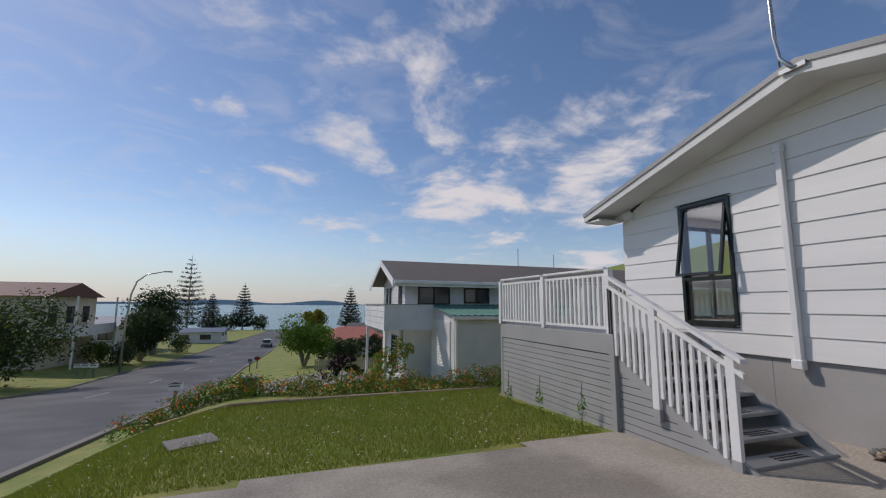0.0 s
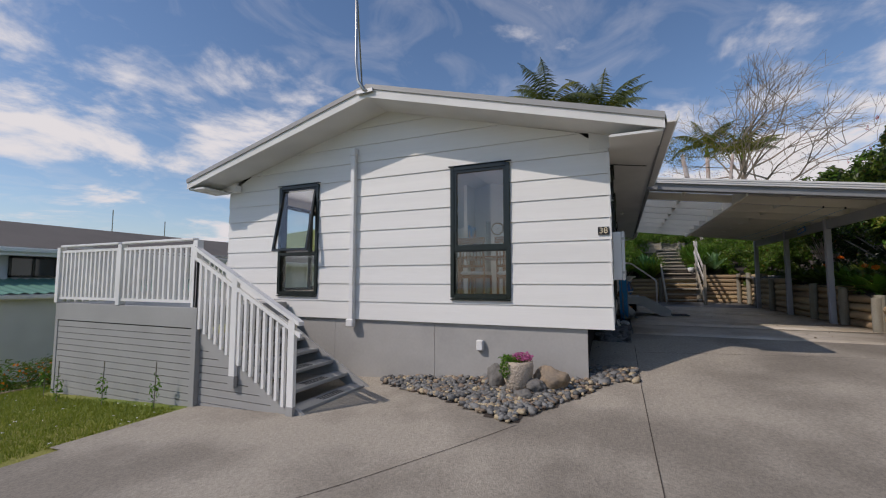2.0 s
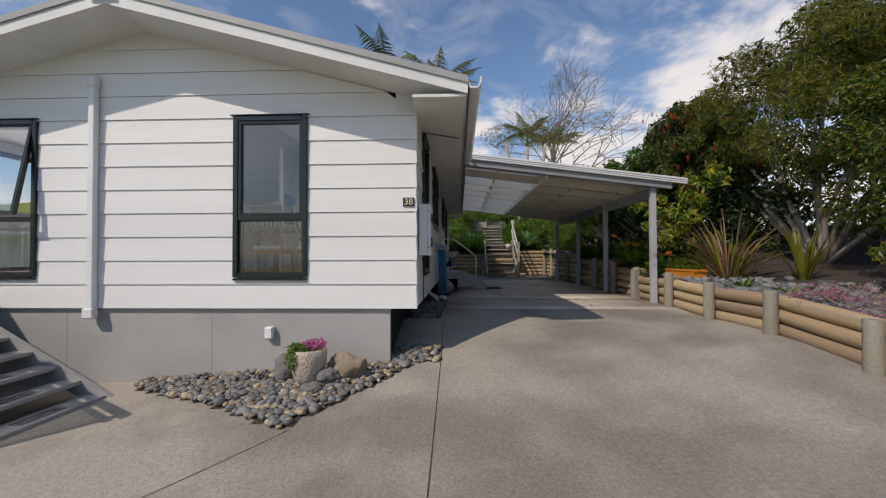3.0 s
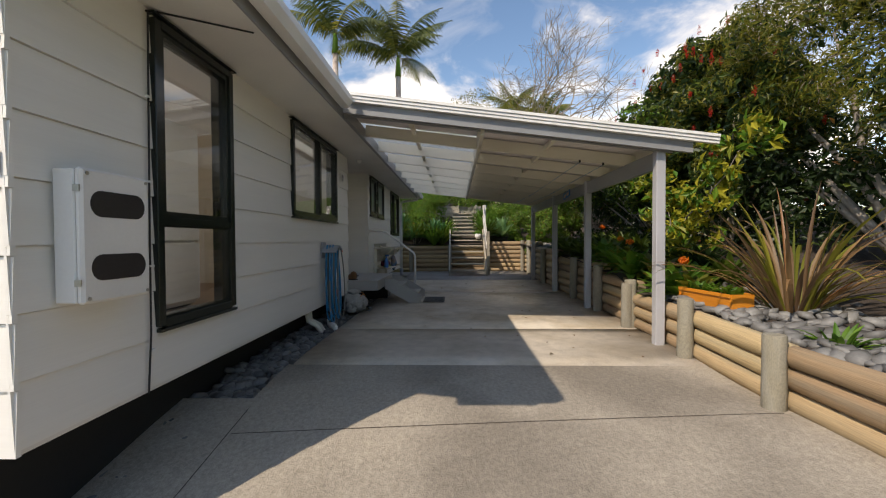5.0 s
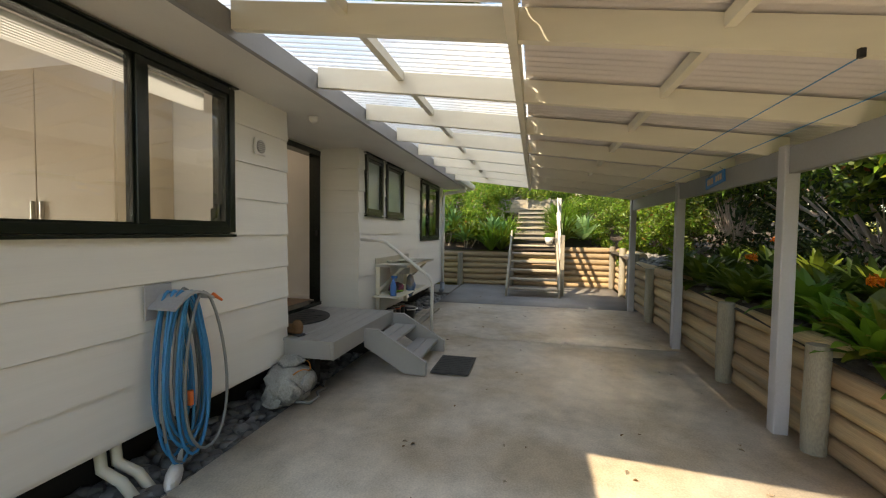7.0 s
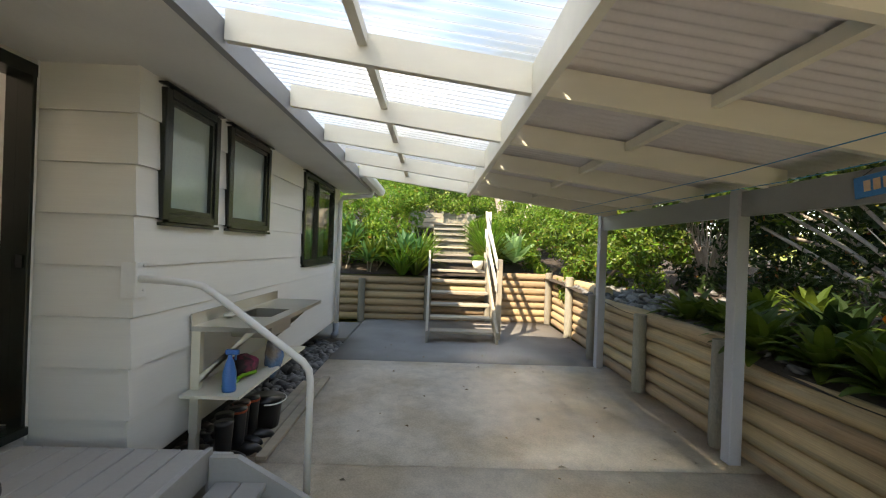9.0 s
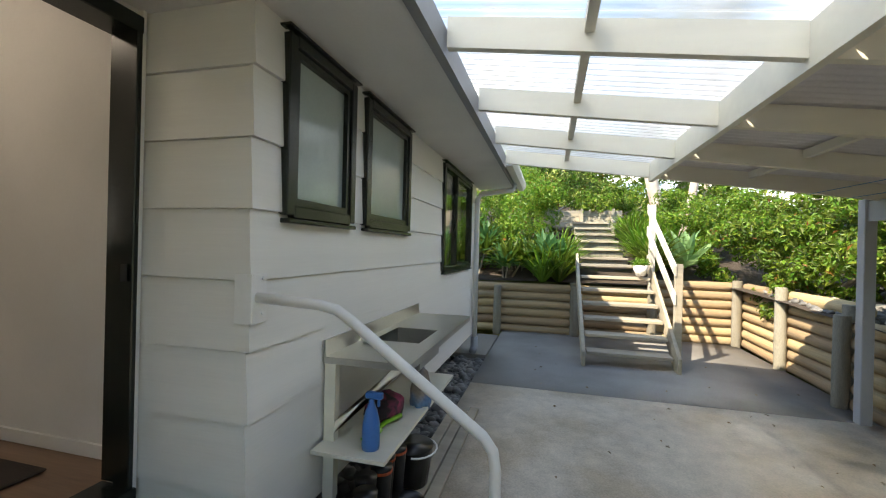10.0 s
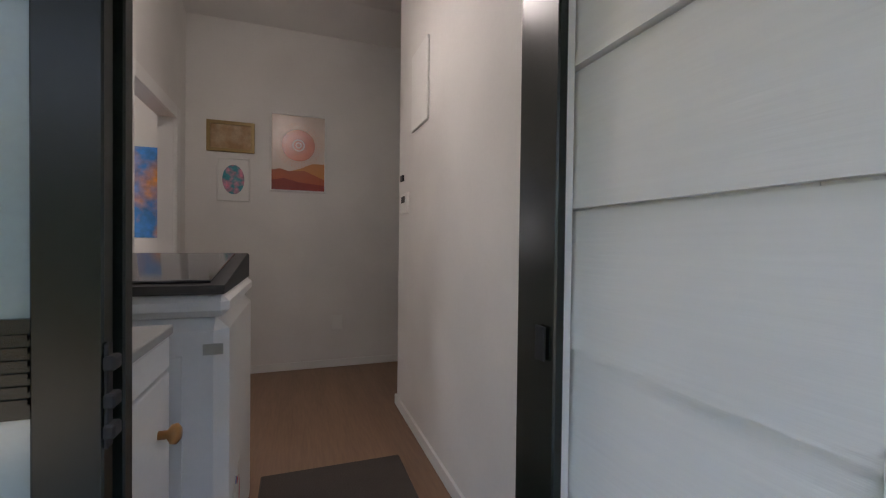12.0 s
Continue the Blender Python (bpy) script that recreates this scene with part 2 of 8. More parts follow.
L_BRONZE = leaf_mat("flax_bronze", (0.15, 0.09, 0.05), (0.32, 0.20, 0.09))
L_BLUE = leaf_mat("leaf_bluegreen", (0.05, 0.15, 0.05), (0.12, 0.26, 0.09))
L_AGAVE = leaf_mat("agave_green", (0.20, 0.36, 0.14), (0.32, 0.48, 0.22))
L_FRESH = leaf_mat("leaf_fresh", (0.13, 0.25, 0.025), (0.32, 0.40, 0.05))
L_PALM = leaf_mat("palm_green", (0.06, 0.09, 0.02), (0.15, 0.17, 0.045))
L_RUST = leaf_mat("leaf_rust", (0.25, 0.07, 0.025), (0.30, 0.16, 0.04))
L_PINE = leaf_mat("pine_green", (0.010, 0.022, 0.012), (0.022, 0.038, 0.018), trans=0.1)
L_DEAD = leaf_mat("dry_twig", (0.24, 0.19, 0.13), (0.34, 0.28, 0.20), trans=0.1)

# ---- mesh helpers ----


def mesh(name, bm, material, smooth=False):
    me = bpy.data.meshes.new(name)
    bm.to_mesh(me)
    bm.free()
    me.materials.append(material)
    if smooth:
        me.polygons.foreach_set("use_smooth", [True] * len(me.polygons))
    return me


def part(name, bm, material, parent=None, label="", smooth=False):
    """One mesh object under a thing or a part."""
    ob = new(name, mesh(name, bm, material, smooth))
    if parent is not None:
        ob.parent = parent
    if label:
        ob["label"] = label
    return ob


def thing(name, label, category, at=(0, 0, 0), rz=0.0, group="", kind=""):
    ob = new(name)
    ob.matrix_world = pose(*at, 0, 0, rz)
    return tagged(ob, label, category, group, kind)


def box(bm, a, b, bevel=0.0, m=None):
    """A box from corner a to corner b."""
    a, b = Vector(a), Vector(b)
    c, s = (a + b) / 2, b - a
    r = bmesh.ops.create_cube(bm, size=1, matrix=(m or Matrix()) @ Matrix.Translation(c) @ Matrix.Diagonal((abs(s.x), abs(s.y), abs(s.z), 1)))
    if bevel:
        es = {e for v in r["verts"] for e in v.link_edges}
        bmesh.ops.bevel(bm, geom=list(es), offset=bevel, segments=1, affect="EDGES")
    return bm


def bx(a, b, bevel=0.0):
    return box(bmesh.new(), a, b, bevel)


def tube(bm, pts, r0, r1=None, n=8, caps=True):
    """A round tube along points, tapering from r0 to r1."""
    pts = [Vector(p) for p in pts]
    r1 = r0 if r1 is None else r1
    rings = []
    prev = None
    for i, p in enumerate(pts):
        d = (pts[min(i + 1, len(pts) - 1)] - pts[max(i - 1, 0)]).normalized()
        u = (prev - d * prev.dot(d)) if prev is not None else d.orthogonal()
        if u.length < 1e-5:
            u = d.orthogonal()
        u.normalize()
        prev = u
        w = d.cross(u)
        r = r0 + (r1 - r0) * i / max(1, len(pts) - 1)
        rings.append([bm.verts.new(p + r * (math.cos(2 * math.pi * k / n) * u + math.sin(2 * math.pi * k / n) * w)) for k in range(n)])
    for a, b in zip(rings, rings[1:]):
        for k in range(n):
            bm.faces.new((a[k], a[(k + 1) % n], b[(k + 1) % n], b[k]))
    if caps:
        bm.faces.new(rings[0][::-1])
        bm.faces.new(rings[-1])
    return bm


def prism(bm, poly, axis, a, b):
    """A polygon (pairs) drawn out along an axis from a to b. axis x: pairs are y, z; y: x, z; z: x, y."""
    def p3(p, w):
        return (w, *p) if axis == "x" else (p[0], w, p[1]) if axis == "y" else (*p, w)
    lo, hi = [bm.verts.new(p3(p, a)) for p in poly], [bm.verts.new(p3(p, b)) for p in poly]
    n = len(poly)
    for k in range(n):
        bm.faces.new((lo[k], lo[(k + 1) % n], hi[(k + 1) % n], hi[k]))
    bm.faces.new(lo[::-1])
    bm.faces.new(hi)
    bmesh.ops.recalc_face_normals(bm, faces=bm.faces)
    return bm


def raw(name, verts, faces, material, parent=None, smooth=False):
    me = bpy.data.meshes.new(name)
    me.from_pydata(verts, [], faces)
    me.materials.append(material)
    if smooth:
        me.polygons.foreach_set("use_smooth", [True] * len(me.polygons))
    ob = new(name, me)
    if parent is not None:
        ob.parent = parent
    return ob


def lathe(bm, profile, n=20, centre=(0, 0)):
    """A turned shape from pairs of radius and height."""
    rings = [[bm.verts.new((centre[0] + r * math.cos(2 * math.pi * k / n), centre[1] + r * math.sin(2 * math.pi * k / n), z)) for k in range(n)] for r, z in profile]
    for a, b in zip(rings, rings[1:]):
        for k in range(n):
            bm.faces.new((a[k], a[(k + 1) % n], b[(k + 1) % n], b[k]))
    bm.faces.new(rings[0][::-1])
    bm.faces.new(rings[-1])
    return bm


# ---- the ground ----


def lerp_table(x, xs, zs):
    return float(np.interp(x, xs, zs))


def smooth01(t):
    t = min(1.0, max(0.0, t))
    return t * t * (3 - 2 * t)


ROAD_Y, ROAD_Z = (-40, 0, 40, 60, 80, 120, 165, 185, 200), (3.4, -0.3, -4.4, -5.35, -6.1, -6.9, -7.4, -8.6, -11.5)
SEA = -9.6
ROAD_W = 10.5


def road_z(y):
    return lerp_table(y, ROAD_Y, ROAD_Z)


def road_x(y):
    """The road's right-hand edge."""
    return -5.8 + 1.3 * smooth01((y - 45) / 40) + 5.0 * smooth01((y - 80) / 85)


def drive_z(x, y):
    """The lot's own ground: the drive climbs from the street to the carport, the lawn falls towards the neighbour."""
    d = lerp_table(x, (-6, 0, 3.5, 4.8, 6.5, 8.0, 30), (0.30, 0.50, 0.70, 0.82, 0.97, 1.07, 1.09))
    u = min(1.32, (3.4 - y) / 5.6) if y < 3.4 else 0.0
    w = smooth01((x - 5.0) / 2.5)
    u = u + (1 - u) * w
    low = 0.40 if y < 3.4 else 0.40 - 0.05 * (y - 3.4)
    return low * (1 - u) + d * u


def terrain(x, y):
    r = road_z(y)
    xr = road_x(y)
    lot = drive_z(x, min(y, 9.0))
    beyond = r + 1.15 - 0.02 * max(0, y - 15)
    k = smooth01((y - 8.6) / 2.2)
    lot = lot * (1 - k) + max(beyond, r + 0.2) * k
    if y > 120:
        lot = r + 0.1
    if x > xr:
        z = r + (lot - r) * smooth01((x - xr - 0.2) / (4.2 if y < 14 else 7.0))
    elif x > xr - ROAD_W:
        z = r
    else:
        z = r + 0.08 + 0.07 * min(xr - ROAD_W - x, 22) * (1 - smooth01((y - 60) / 60))
    if y < -4.55 and x > 3:
        z = z + 0.3 * smooth01((-4.55 - y) / 0.5) + 0.08 * max(0, -5 - y)
    if x > 19.25 and y > -6:
        z += 0.95 * smooth01((x - 19.25) / 0.4) + 0.22 * max(0, x - 20)
    return z

# ---- ground sheets ----


def in_drive(x, y):
    if 6.9 < x and -4.22 < y < -0.28:
        return True
    return -4.9 < x < 6.95 and -4.22 < y < min(4.98 + 0.06 * (x - 2), 5.2)


def in_road(x, y):
    return road_x(y) - ROAD_W < x < road_x(y)


def sheet(name, xs, ys, zf, material, keep=None, label="", category="ground", kind="structure", thick=0.0):
    verts, idx, faces = [], {}, []
    for i, x in enumerate(xs):
        for j, y in enumerate(ys):
            idx[i, j] = len(verts)
            verts.append((x, y, zf(x, y)))
    for i in range(len(xs) - 1):
        for j in range(len(ys) - 1):
            if keep is None or keep((xs[i] + xs[i + 1]) / 2, (ys[j] + ys[j + 1]) / 2):
                faces.append((idx[i, j], idx[i + 1, j], idx[i + 1, j + 1], idx[i, j + 1]))
    ob = raw(name, verts, faces, material, smooth=True)
    if thick:
        md = ob.modifiers.new("thick", "SOLIDIFY")
        md.thickness, md.offset = thick, -1
    return tagged(ob, label, category, kind=kind)


def ground_z(x, y):
    z = terrain(x, y)
    if (in_drive(x, y) and in_drive(x - 0.3, y) and in_drive(x + 0.3, y) and in_drive(x, y + 0.3) and in_drive(x, y - 0.3)) or (x > 6.9 and -4.6 < y < 7 and x < 19.5):
        z -= 0.12
    if 18.3 < x < 30.5 and -12 < y < 8.8:
        z -= 0.9
    if road_x(y) - ROAD_W + 0.2 < x < road_x(y) - 0.2:
        z -= 0.15
    if y > 190 or x < -400 or x > 400:
        z = min(z, SEA - 3) if y > 190 else z
    return z


def spread(lo, hi, near_lo, near_hi, step, grow=1.35):
    mid = list(np.arange(near_lo, near_hi + 1e-6, step))
    out, s = [], step
    while near_hi < hi and (out[-1] if out else near_hi) < hi:
        s *= grow
        out.append((out[-1] if out else near_hi) + s)
    left, s = [], step
    while (left[-1] if left else near_lo) > lo:
        s *= grow
        left.append((left[-1] if left else near_lo) - s)
    return [float(v) for v in left[::-1] + mid + out]


GX = spread(-900, 900, -26, 24, 0.4)
GY = spread(-300, 196, -9, 60, 0.4, 1.12)
sheet("ground", GX, GY, ground_z, M_GRASS, label="sloping green lawn and grassy ground down to the sea")


def band(name, x0, x1, n, ys, dz, material, label, category):
    """A ribbon along the street, from x0 to x1 beside its right edge."""
    verts, faces = [], []
    for y in ys:
        for k in range(n + 1):
            u = x0 + (x1 - x0) * k / n
            x = road_x(y) + u
            camber = 0.10 * (1 - ((u + ROAD_W / 2) / (ROAD_W / 2)) ** 2)
            verts.append((x, y, road_z(y) + dz + camber))
    for j in range(len(ys) - 1):
        for k in range(n):
            a = j * (n + 1) + k
            faces.append((a, a + 1, a + n + 2, a + n + 1))
    return tagged(raw(name, verts, faces, material, smooth=True), label, category, kind="structure")


RY = [float(v) for v in np.arange(-40, 176, 2.0)]
band("road", -ROAD_W, 0, 8, RY, 0.0, M_ROAD, "worn dark asphalt street running down to the sea", "road")


def kerb(name, u0, u1):
    bm = bmesh.new()
    rows = []
    for y in RY:
        x, z = road_x(y), road_z(y)
        rows.append([bm.verts.new(p) for p in ((x + u0, y, z - 0.1), (x + u0, y, z + 0.09), (x + u1, y, z + 0.09), (x + u1, y, z - 0.1))])
    for a, b in zip(rows, rows[1:]):
        for k in range(3):
            bm.faces.new((a[k], b[k], b[k + 1], a[k + 1]))
    bmesh.ops.recalc_face_normals(bm, faces=bm.faces)
    return tagged(part(name, bm, M_KERB), "low worn concrete kerb along the street", "kerb", kind="structure")


kerb("kerb_right", 0.0, 0.22)
kerb("kerb_left", -ROAD_W - 0.22, -ROAD_W)
CX = [float(v) for v in np.linspace(-4.9, 7.74, 38)]
CY = [float(v) for v in np.arange(-4.22, 5.3, 0.19)]
sheet("driveway", CX, CY, lambda x, y: terrain(x, max(y, -4.1)) + 0.015, M_CONC, in_drive, "rough grey-brown concrete driveway sloping up to the carport", "driveway")
SLABS = ((7.755, 9.24, M_WORN), (9.255, 13.09, M_SLAB), (13.105, 15.86, M_SLAB), (15.875, 19.45, M_SLABD))
for n, (x0, x1, m) in enumerate(SLABS):
    xs = [x0 + (x1 - x0) * k / 6 for k in range(7)]
    sheet("slab_%d" % (n + 1), xs, [-4.30, -3.0, -2.0, -1.0, -0.28], lambda x, y: drive_z(x, -2) + 0.018, m, None, "smooth concrete slab stained brown under the carport", "concrete slab", thick=0.12)

# sea and far coast
tagged(raw("sea", [(-3000, 186, SEA), (3000, 186, SEA), (3000, 4500, SEA), (-3000, 4500, SEA)], [(0, 1, 2, 3)],
           mat("sea_water", (0.030, 0.115, 0.125), 0.22, var=0.25, scale=0.02, grain=0.4, bump=0.5, depth=0.3, second=(0.045, 0.15, 0.15), mix_scale=0.008)),
       "green-blue sea with small waves", "sea", kind="structure")

# ---- the house: boarded walls, gable roof ----
FLOOR, HEAD, BB, EXPO = 1.62, 3.60, 1.351, 0.2803
HX0, HX1, HY1 = 5.5, 17.45, 6.65
RIDGE_Y, RIDGE_Z, EAVE_Z, BARGE_X = 3.24, 4.81, 3.76, 4.92


def gable_z(y):
    """Underside of the roof over the gable wall."""
    s = (RIDGE_Z - EAVE_Z) / (RIDGE_Y + 0.6)
    return RIDGE_Z - 0.14 - s * abs(y - RIDGE_Y)


def wall_core(name, axis, a, b, u0, u1, z0, z1, holes, material, label, parent=None):
    """A wall with openings through it. axis: the one it stands across; a, b its faces."""
    bm = bmesh.new()
    cuts = sorted({u0, u1, *(h[0] for h in holes), *(h[1] for h in holes)})
    for c0, c1 in zip(cuts, cuts[1:]):
        z = z0
        for h in sorted((h for h in holes if h[0] <= c0 + 1e-6 and h[1] >= c1 - 1e-6), key=lambda h: h[2]):
            if h[2] > z:
                box(bm, *(((a, c0, z), (b, c1, h[2])) if axis == "x" else ((c0, a, z), (c1, b, h[2]))))
            z = h[3]
        if z1 > z:
            box(bm, *(((a, c0, z), (b, c1, z1)) if axis == "x" else ((c0, a, z), (c1, b, z1))))
    return tagged(part(name, bm, material, parent), label, "wall", kind="structure")


def board(parent, axis, plane, out, ub, ut, z0, z1):
    """One lapped board: thick at its lower edge, thin at the top. ub, ut: its ends along the wall at bottom and top."""
    def p(u, d, z):
        return (plane + out * d, u, z) if axis == "x" else (u, plane + out * d, z)
    z0 += 0.005
    v = [p(ub[0], 0.020, z0), p(ub[1], 0.020, z0), p(ut[1], 0.006, z1), p(ut[0], 0.006, z1), p(ub[0], -0.004, z0), p(ub[1], -0.004, z0), p(ut[1], -0.004, z1), p(ut[0], -0.004, z1)]
    f = [(0, 1, 2, 3), (4, 7, 6, 5), (0, 4, 5, 1), (3, 2, 6, 7), (0, 3, 7, 4), (1, 5, 6, 2)]
    if (axis == "x") == (out > 0):
        pass
    else:
        f = [q[::-1] for q in f]
    return raw("board", v, f, M_BOARD, parent)


def boards(parent, axis, plane, out, u0, u1, zs, holes, top=None, joints=()):
    """Courses of boards on a wall, cut round the openings; top(z) narrows them under a gable."""
    for z0, z1 in zip(zs, zs[1:]):
        lo, hi = (u0, u1) if top is None else top(z0, u0, u1)
        lo2, hi2 = (u0, u1) if top is None else top(z1, u0, u1)
        bars = [h for h in holes if h[2] < z1 - 0.02 and h[3] > z0 + 0.02]
        edges = [lo] + [e for h in sorted(bars) for e in (h[0], h[1])] + [hi]
        full = [h for h in bars if h[2] <= z0 + 0.02 and h[3] >= z1 - 0.02]
        part_h = [h for h in bars if h not in full]
        edges = [lo] + [e for h in sorted(full) for e in (h[0], h[1])] + [hi]
        for k in range(0, len(edges), 2):
            a, b = edges[k], edges[k + 1]
            a2, b2 = (lo2 if k == 0 else a), (hi2 if k == len(edges) - 2 else b)
            segs = [(a, b, a2, b2, z0, z1)]
            for h in part_h:
                nxt = []
                for s in segs:
                    if h[0] >= s[1] or h[1] <= s[0]:
                        nxt.append(s)
                        continue
                    if h[0] > s[0] + 0.01:
                        nxt.append((s[0], h[0], s[2], h[0], s[4], s[5]))
                    if h[1] < s[1] - 0.01:
                        nxt.append((h[1], s[1], h[1], s[3], s[4], s[5]))
                    c0, c1 = max(h[0], s[0]), min(h[1], s[1])
                    if h[2] > s[4] + 0.02:
                        nxt.append((c0, c1, c0, c1, s[4], h[2]))
                    if h[3] < s[5] - 0.02:
                        nxt.append((c0, c1, c0, c1, h[3], s[5]))
                segs = nxt
            for s in segs:
                if s[1] - s[0] > 0.02:
                    cuts = [s[0]] + [j for jz, j in joints if s[4] <= jz < s[5] and s[0] + 0.1 < j < s[1] - 0.1] + [s[1]]
                    for q in range(len(cuts) - 1):
                        board(parent, axis, plane, out, (cuts[q], cuts[q + 1]), (s[2] if q == 0 else cuts[q], s[3] if q == len(cuts) - 2 else cuts[q + 1]), s[4], s[5])


ZS = [1.375 + 0.286 * k for k in range(9)]
W1, W2 = (4.56, 5.40, 1.73, HEAD), (1.275, 2.13, 1.72, HEAD)
W3, W4 = (6.31, 7.16, 1.73, HEAD), (8.42, 10.10, 2.545, HEAD)
W5, W6, W7 = (12.615, 13.235, 2.80, HEAD), (13.415, 14.225, 2.80, HEAD), (15.37, 16.93, 2.42, HEAD)
NOOK0, NOOK1, NOOK_Y = 10.83, 12.437, 0.555
DOOR = (10.98, 12.402, FLOOR - 0.03, 3.60)

wall_w = wall_core("wall_front", "x", HX0, HX0 + 0.12, 0.02, HY1, BB, 3.66, [W1, W2], M_INT, "white painted weatherboard gable wall")
bm = bmesh.new()
prism(bm, [(0.02, 3.66), (HY1, 3.66), (RIDGE_Y, gable_z(RIDGE_Y))], "x", HX0 + 0.002, HX0 + 0.12)
part("gable_infill", bm, M_INT, wall_w)


def under_roof(z, u0, u1):
    if z <= gable_z(u0):
        return u0, u1
    s = (RIDGE_Z - EAVE_Z) / (RIDGE_Y + 0.6)
    half = max(0.0, (RIDGE_Z - 0.14 - z) / s)
    return max(u0, RIDGE_Y - half), min(u1, RIDGE_Y + half)


boards(wall_w, "x", HX0, -1, -0.022, HY1 + 0.02, [BB + EXPO * k for k in range(13)], [W1, W2], under_roof, [(1.7, 2.33), (1.4, 3.9), (1.7, 4.2)])
wall_s1 = wall_core("wall_side_1", "y", 0.0, 0.12, HX0, NOOK0, BB, 3.70, [W3, W4], M_INT, "white weatherboard side wall in the shade")
boards(wall_s1, "y", 0.0, -1, HX0 - 0.02, NOOK0, ZS, [W3, W4])
wall_s2 = wall_core("wall_side_2", "y", 0.0, 0.12, NOOK1, HX1, BB, 3.70, [W5, W6, W7], M_INT, "white weatherboard side wall under the carport")
boards(wall_s2, "y", 0.0, -1, NOOK1 - 0.02, HX1, ZS, [W5, W6, W7])
wall_n1 = wall_core("wall_nook_1", "x", NOOK1, NOOK1 + 0.12, 0.121, NOOK_Y + 0.12, BB, 3.70, [], M_INT, "white weatherboard return beside the open door")
boards(wall_n1, "x", NOOK1, -1, 0.0, NOOK_Y, ZS, [])
wall_n0 = wall_core("wall_nook_0", "x", NOOK0 - 0.12, NOOK0, 0.121, NOOK_Y + 0.12, BB, 3.70, [], M_INT, "white weatherboard return of the recess")
boards(wall_n0, "x", NOOK0, 1, 0.0, NOOK_Y, ZS, [])
wall_nb = wall_core("wall_nook_back", "y", NOOK_Y, NOOK_Y + 0.12, NOOK0, NOOK1, BB, 3.70, [DOOR], M_INT, "white wall round the sliding door")
wall_core("wall_back", "x", HX1 - 0.12, HX1, 0.121, HY1 - 0.121, BB, 3.98, [], M_BOARD, "white end wall of the house")
# the far wall's two openings are unseen, added to let daylight in
wall_core("wall_far", "y", HY1 - 0.12, HY1, HX0 + 0.121, HX1, BB, 3.98, [(6.2, 9.2, 1.75, 3.6), (10.3, 12.6, 2.2, 3.6)], M_BOARD, "white wall of the house towards the sea")

# foundation
bm = bmesh.new()
box(bm, (HX0 + 0.03, 0.30, 0.05), (HX0 + 0.10, 2.42, BB))
box(bm, (HX0 + 0.03, 2.425, 0.05), (HX0 + 0.10, 4.20, BB))
box(bm, (HX0 + 0.03, 4.205, 0.05), (HX0 + 0.10, HY1, BB))
tagged(part("foundation_front", bm, M_GREYW), "smooth grey painted base wall of the house", "foundation", kind="structure")
# side foundation: coloured near-black for the shade below the boards
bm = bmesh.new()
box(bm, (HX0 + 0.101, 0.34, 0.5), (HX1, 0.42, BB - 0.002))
tagged(part("foundation_side", bm, M_SHADE), "recessed foundation below the boards, shade put into its near-black colour", "foundation", kind="structure")

# floor and ceilings inside
tagged(part("floor_inside", box(box(bx((HX0 + 0.121, NOOK_Y + 0.01, FLOOR - 0.10), (HX1 - 0.121, HY1 - 0.121, FLOOR - 0.003)), (HX0 + 0.121, 0.122, FLOOR - 0.10), (NOOK0 - 0.122, NOOK_Y + 0.01, FLOOR - 0.003)), (NOOK1 + 0.122, 0.122, FLOOR - 0.10), (HX1 - 0.121, NOOK_Y + 0.01, FLOOR - 0.003)), mat("oak_laminate", (0.26, 0.155, 0.095), 0.4, var=0.2, scale=1.2, grain=14, bump=0.05, stretch=(6, 0.5, 1))), "brown wood-look floor inside", "floor", kind="structure")
bm = bmesh.new()
prism(bm, [(0.121, gable_z(0.121) - 0.02), (RIDGE_Y, gable_z(RIDGE_Y) - 0.02), (HY1 - 0.121, gable_z(HY1 - 0.121) - 0.02), (HY1 - 0.121, gable_z(HY1) + 0.03), (RIDGE_Y, gable_z(RIDGE_Y) + 0.02), (0.121, gable_z(0) + 0.03)], "x", HX0 + 0.121, HX1 - 0.121)
tagged(part("ceiling", bm, M_INT), "raked white ceiling below the roof", "ceiling", kind="structure")

# roof
roof = thing("roof_house", "low gable roof with grey barge boards and white gutter", "roof", kind="structure")
bm = bmesh.new()
prism(bm, [(-0.60, EAVE_Z), (RIDGE_Y, RIDGE_Z), (7.08, EAVE_Z), (7.08, EAVE_Z - 0.03), (RIDGE_Y, RIDGE_Z - 0.03), (-0.60, EAVE_Z - 0.03)], "x", BARGE_X + 0.03, HX1 + 0.5)
part("roof_sheet", bm, M_ROOF, roof)
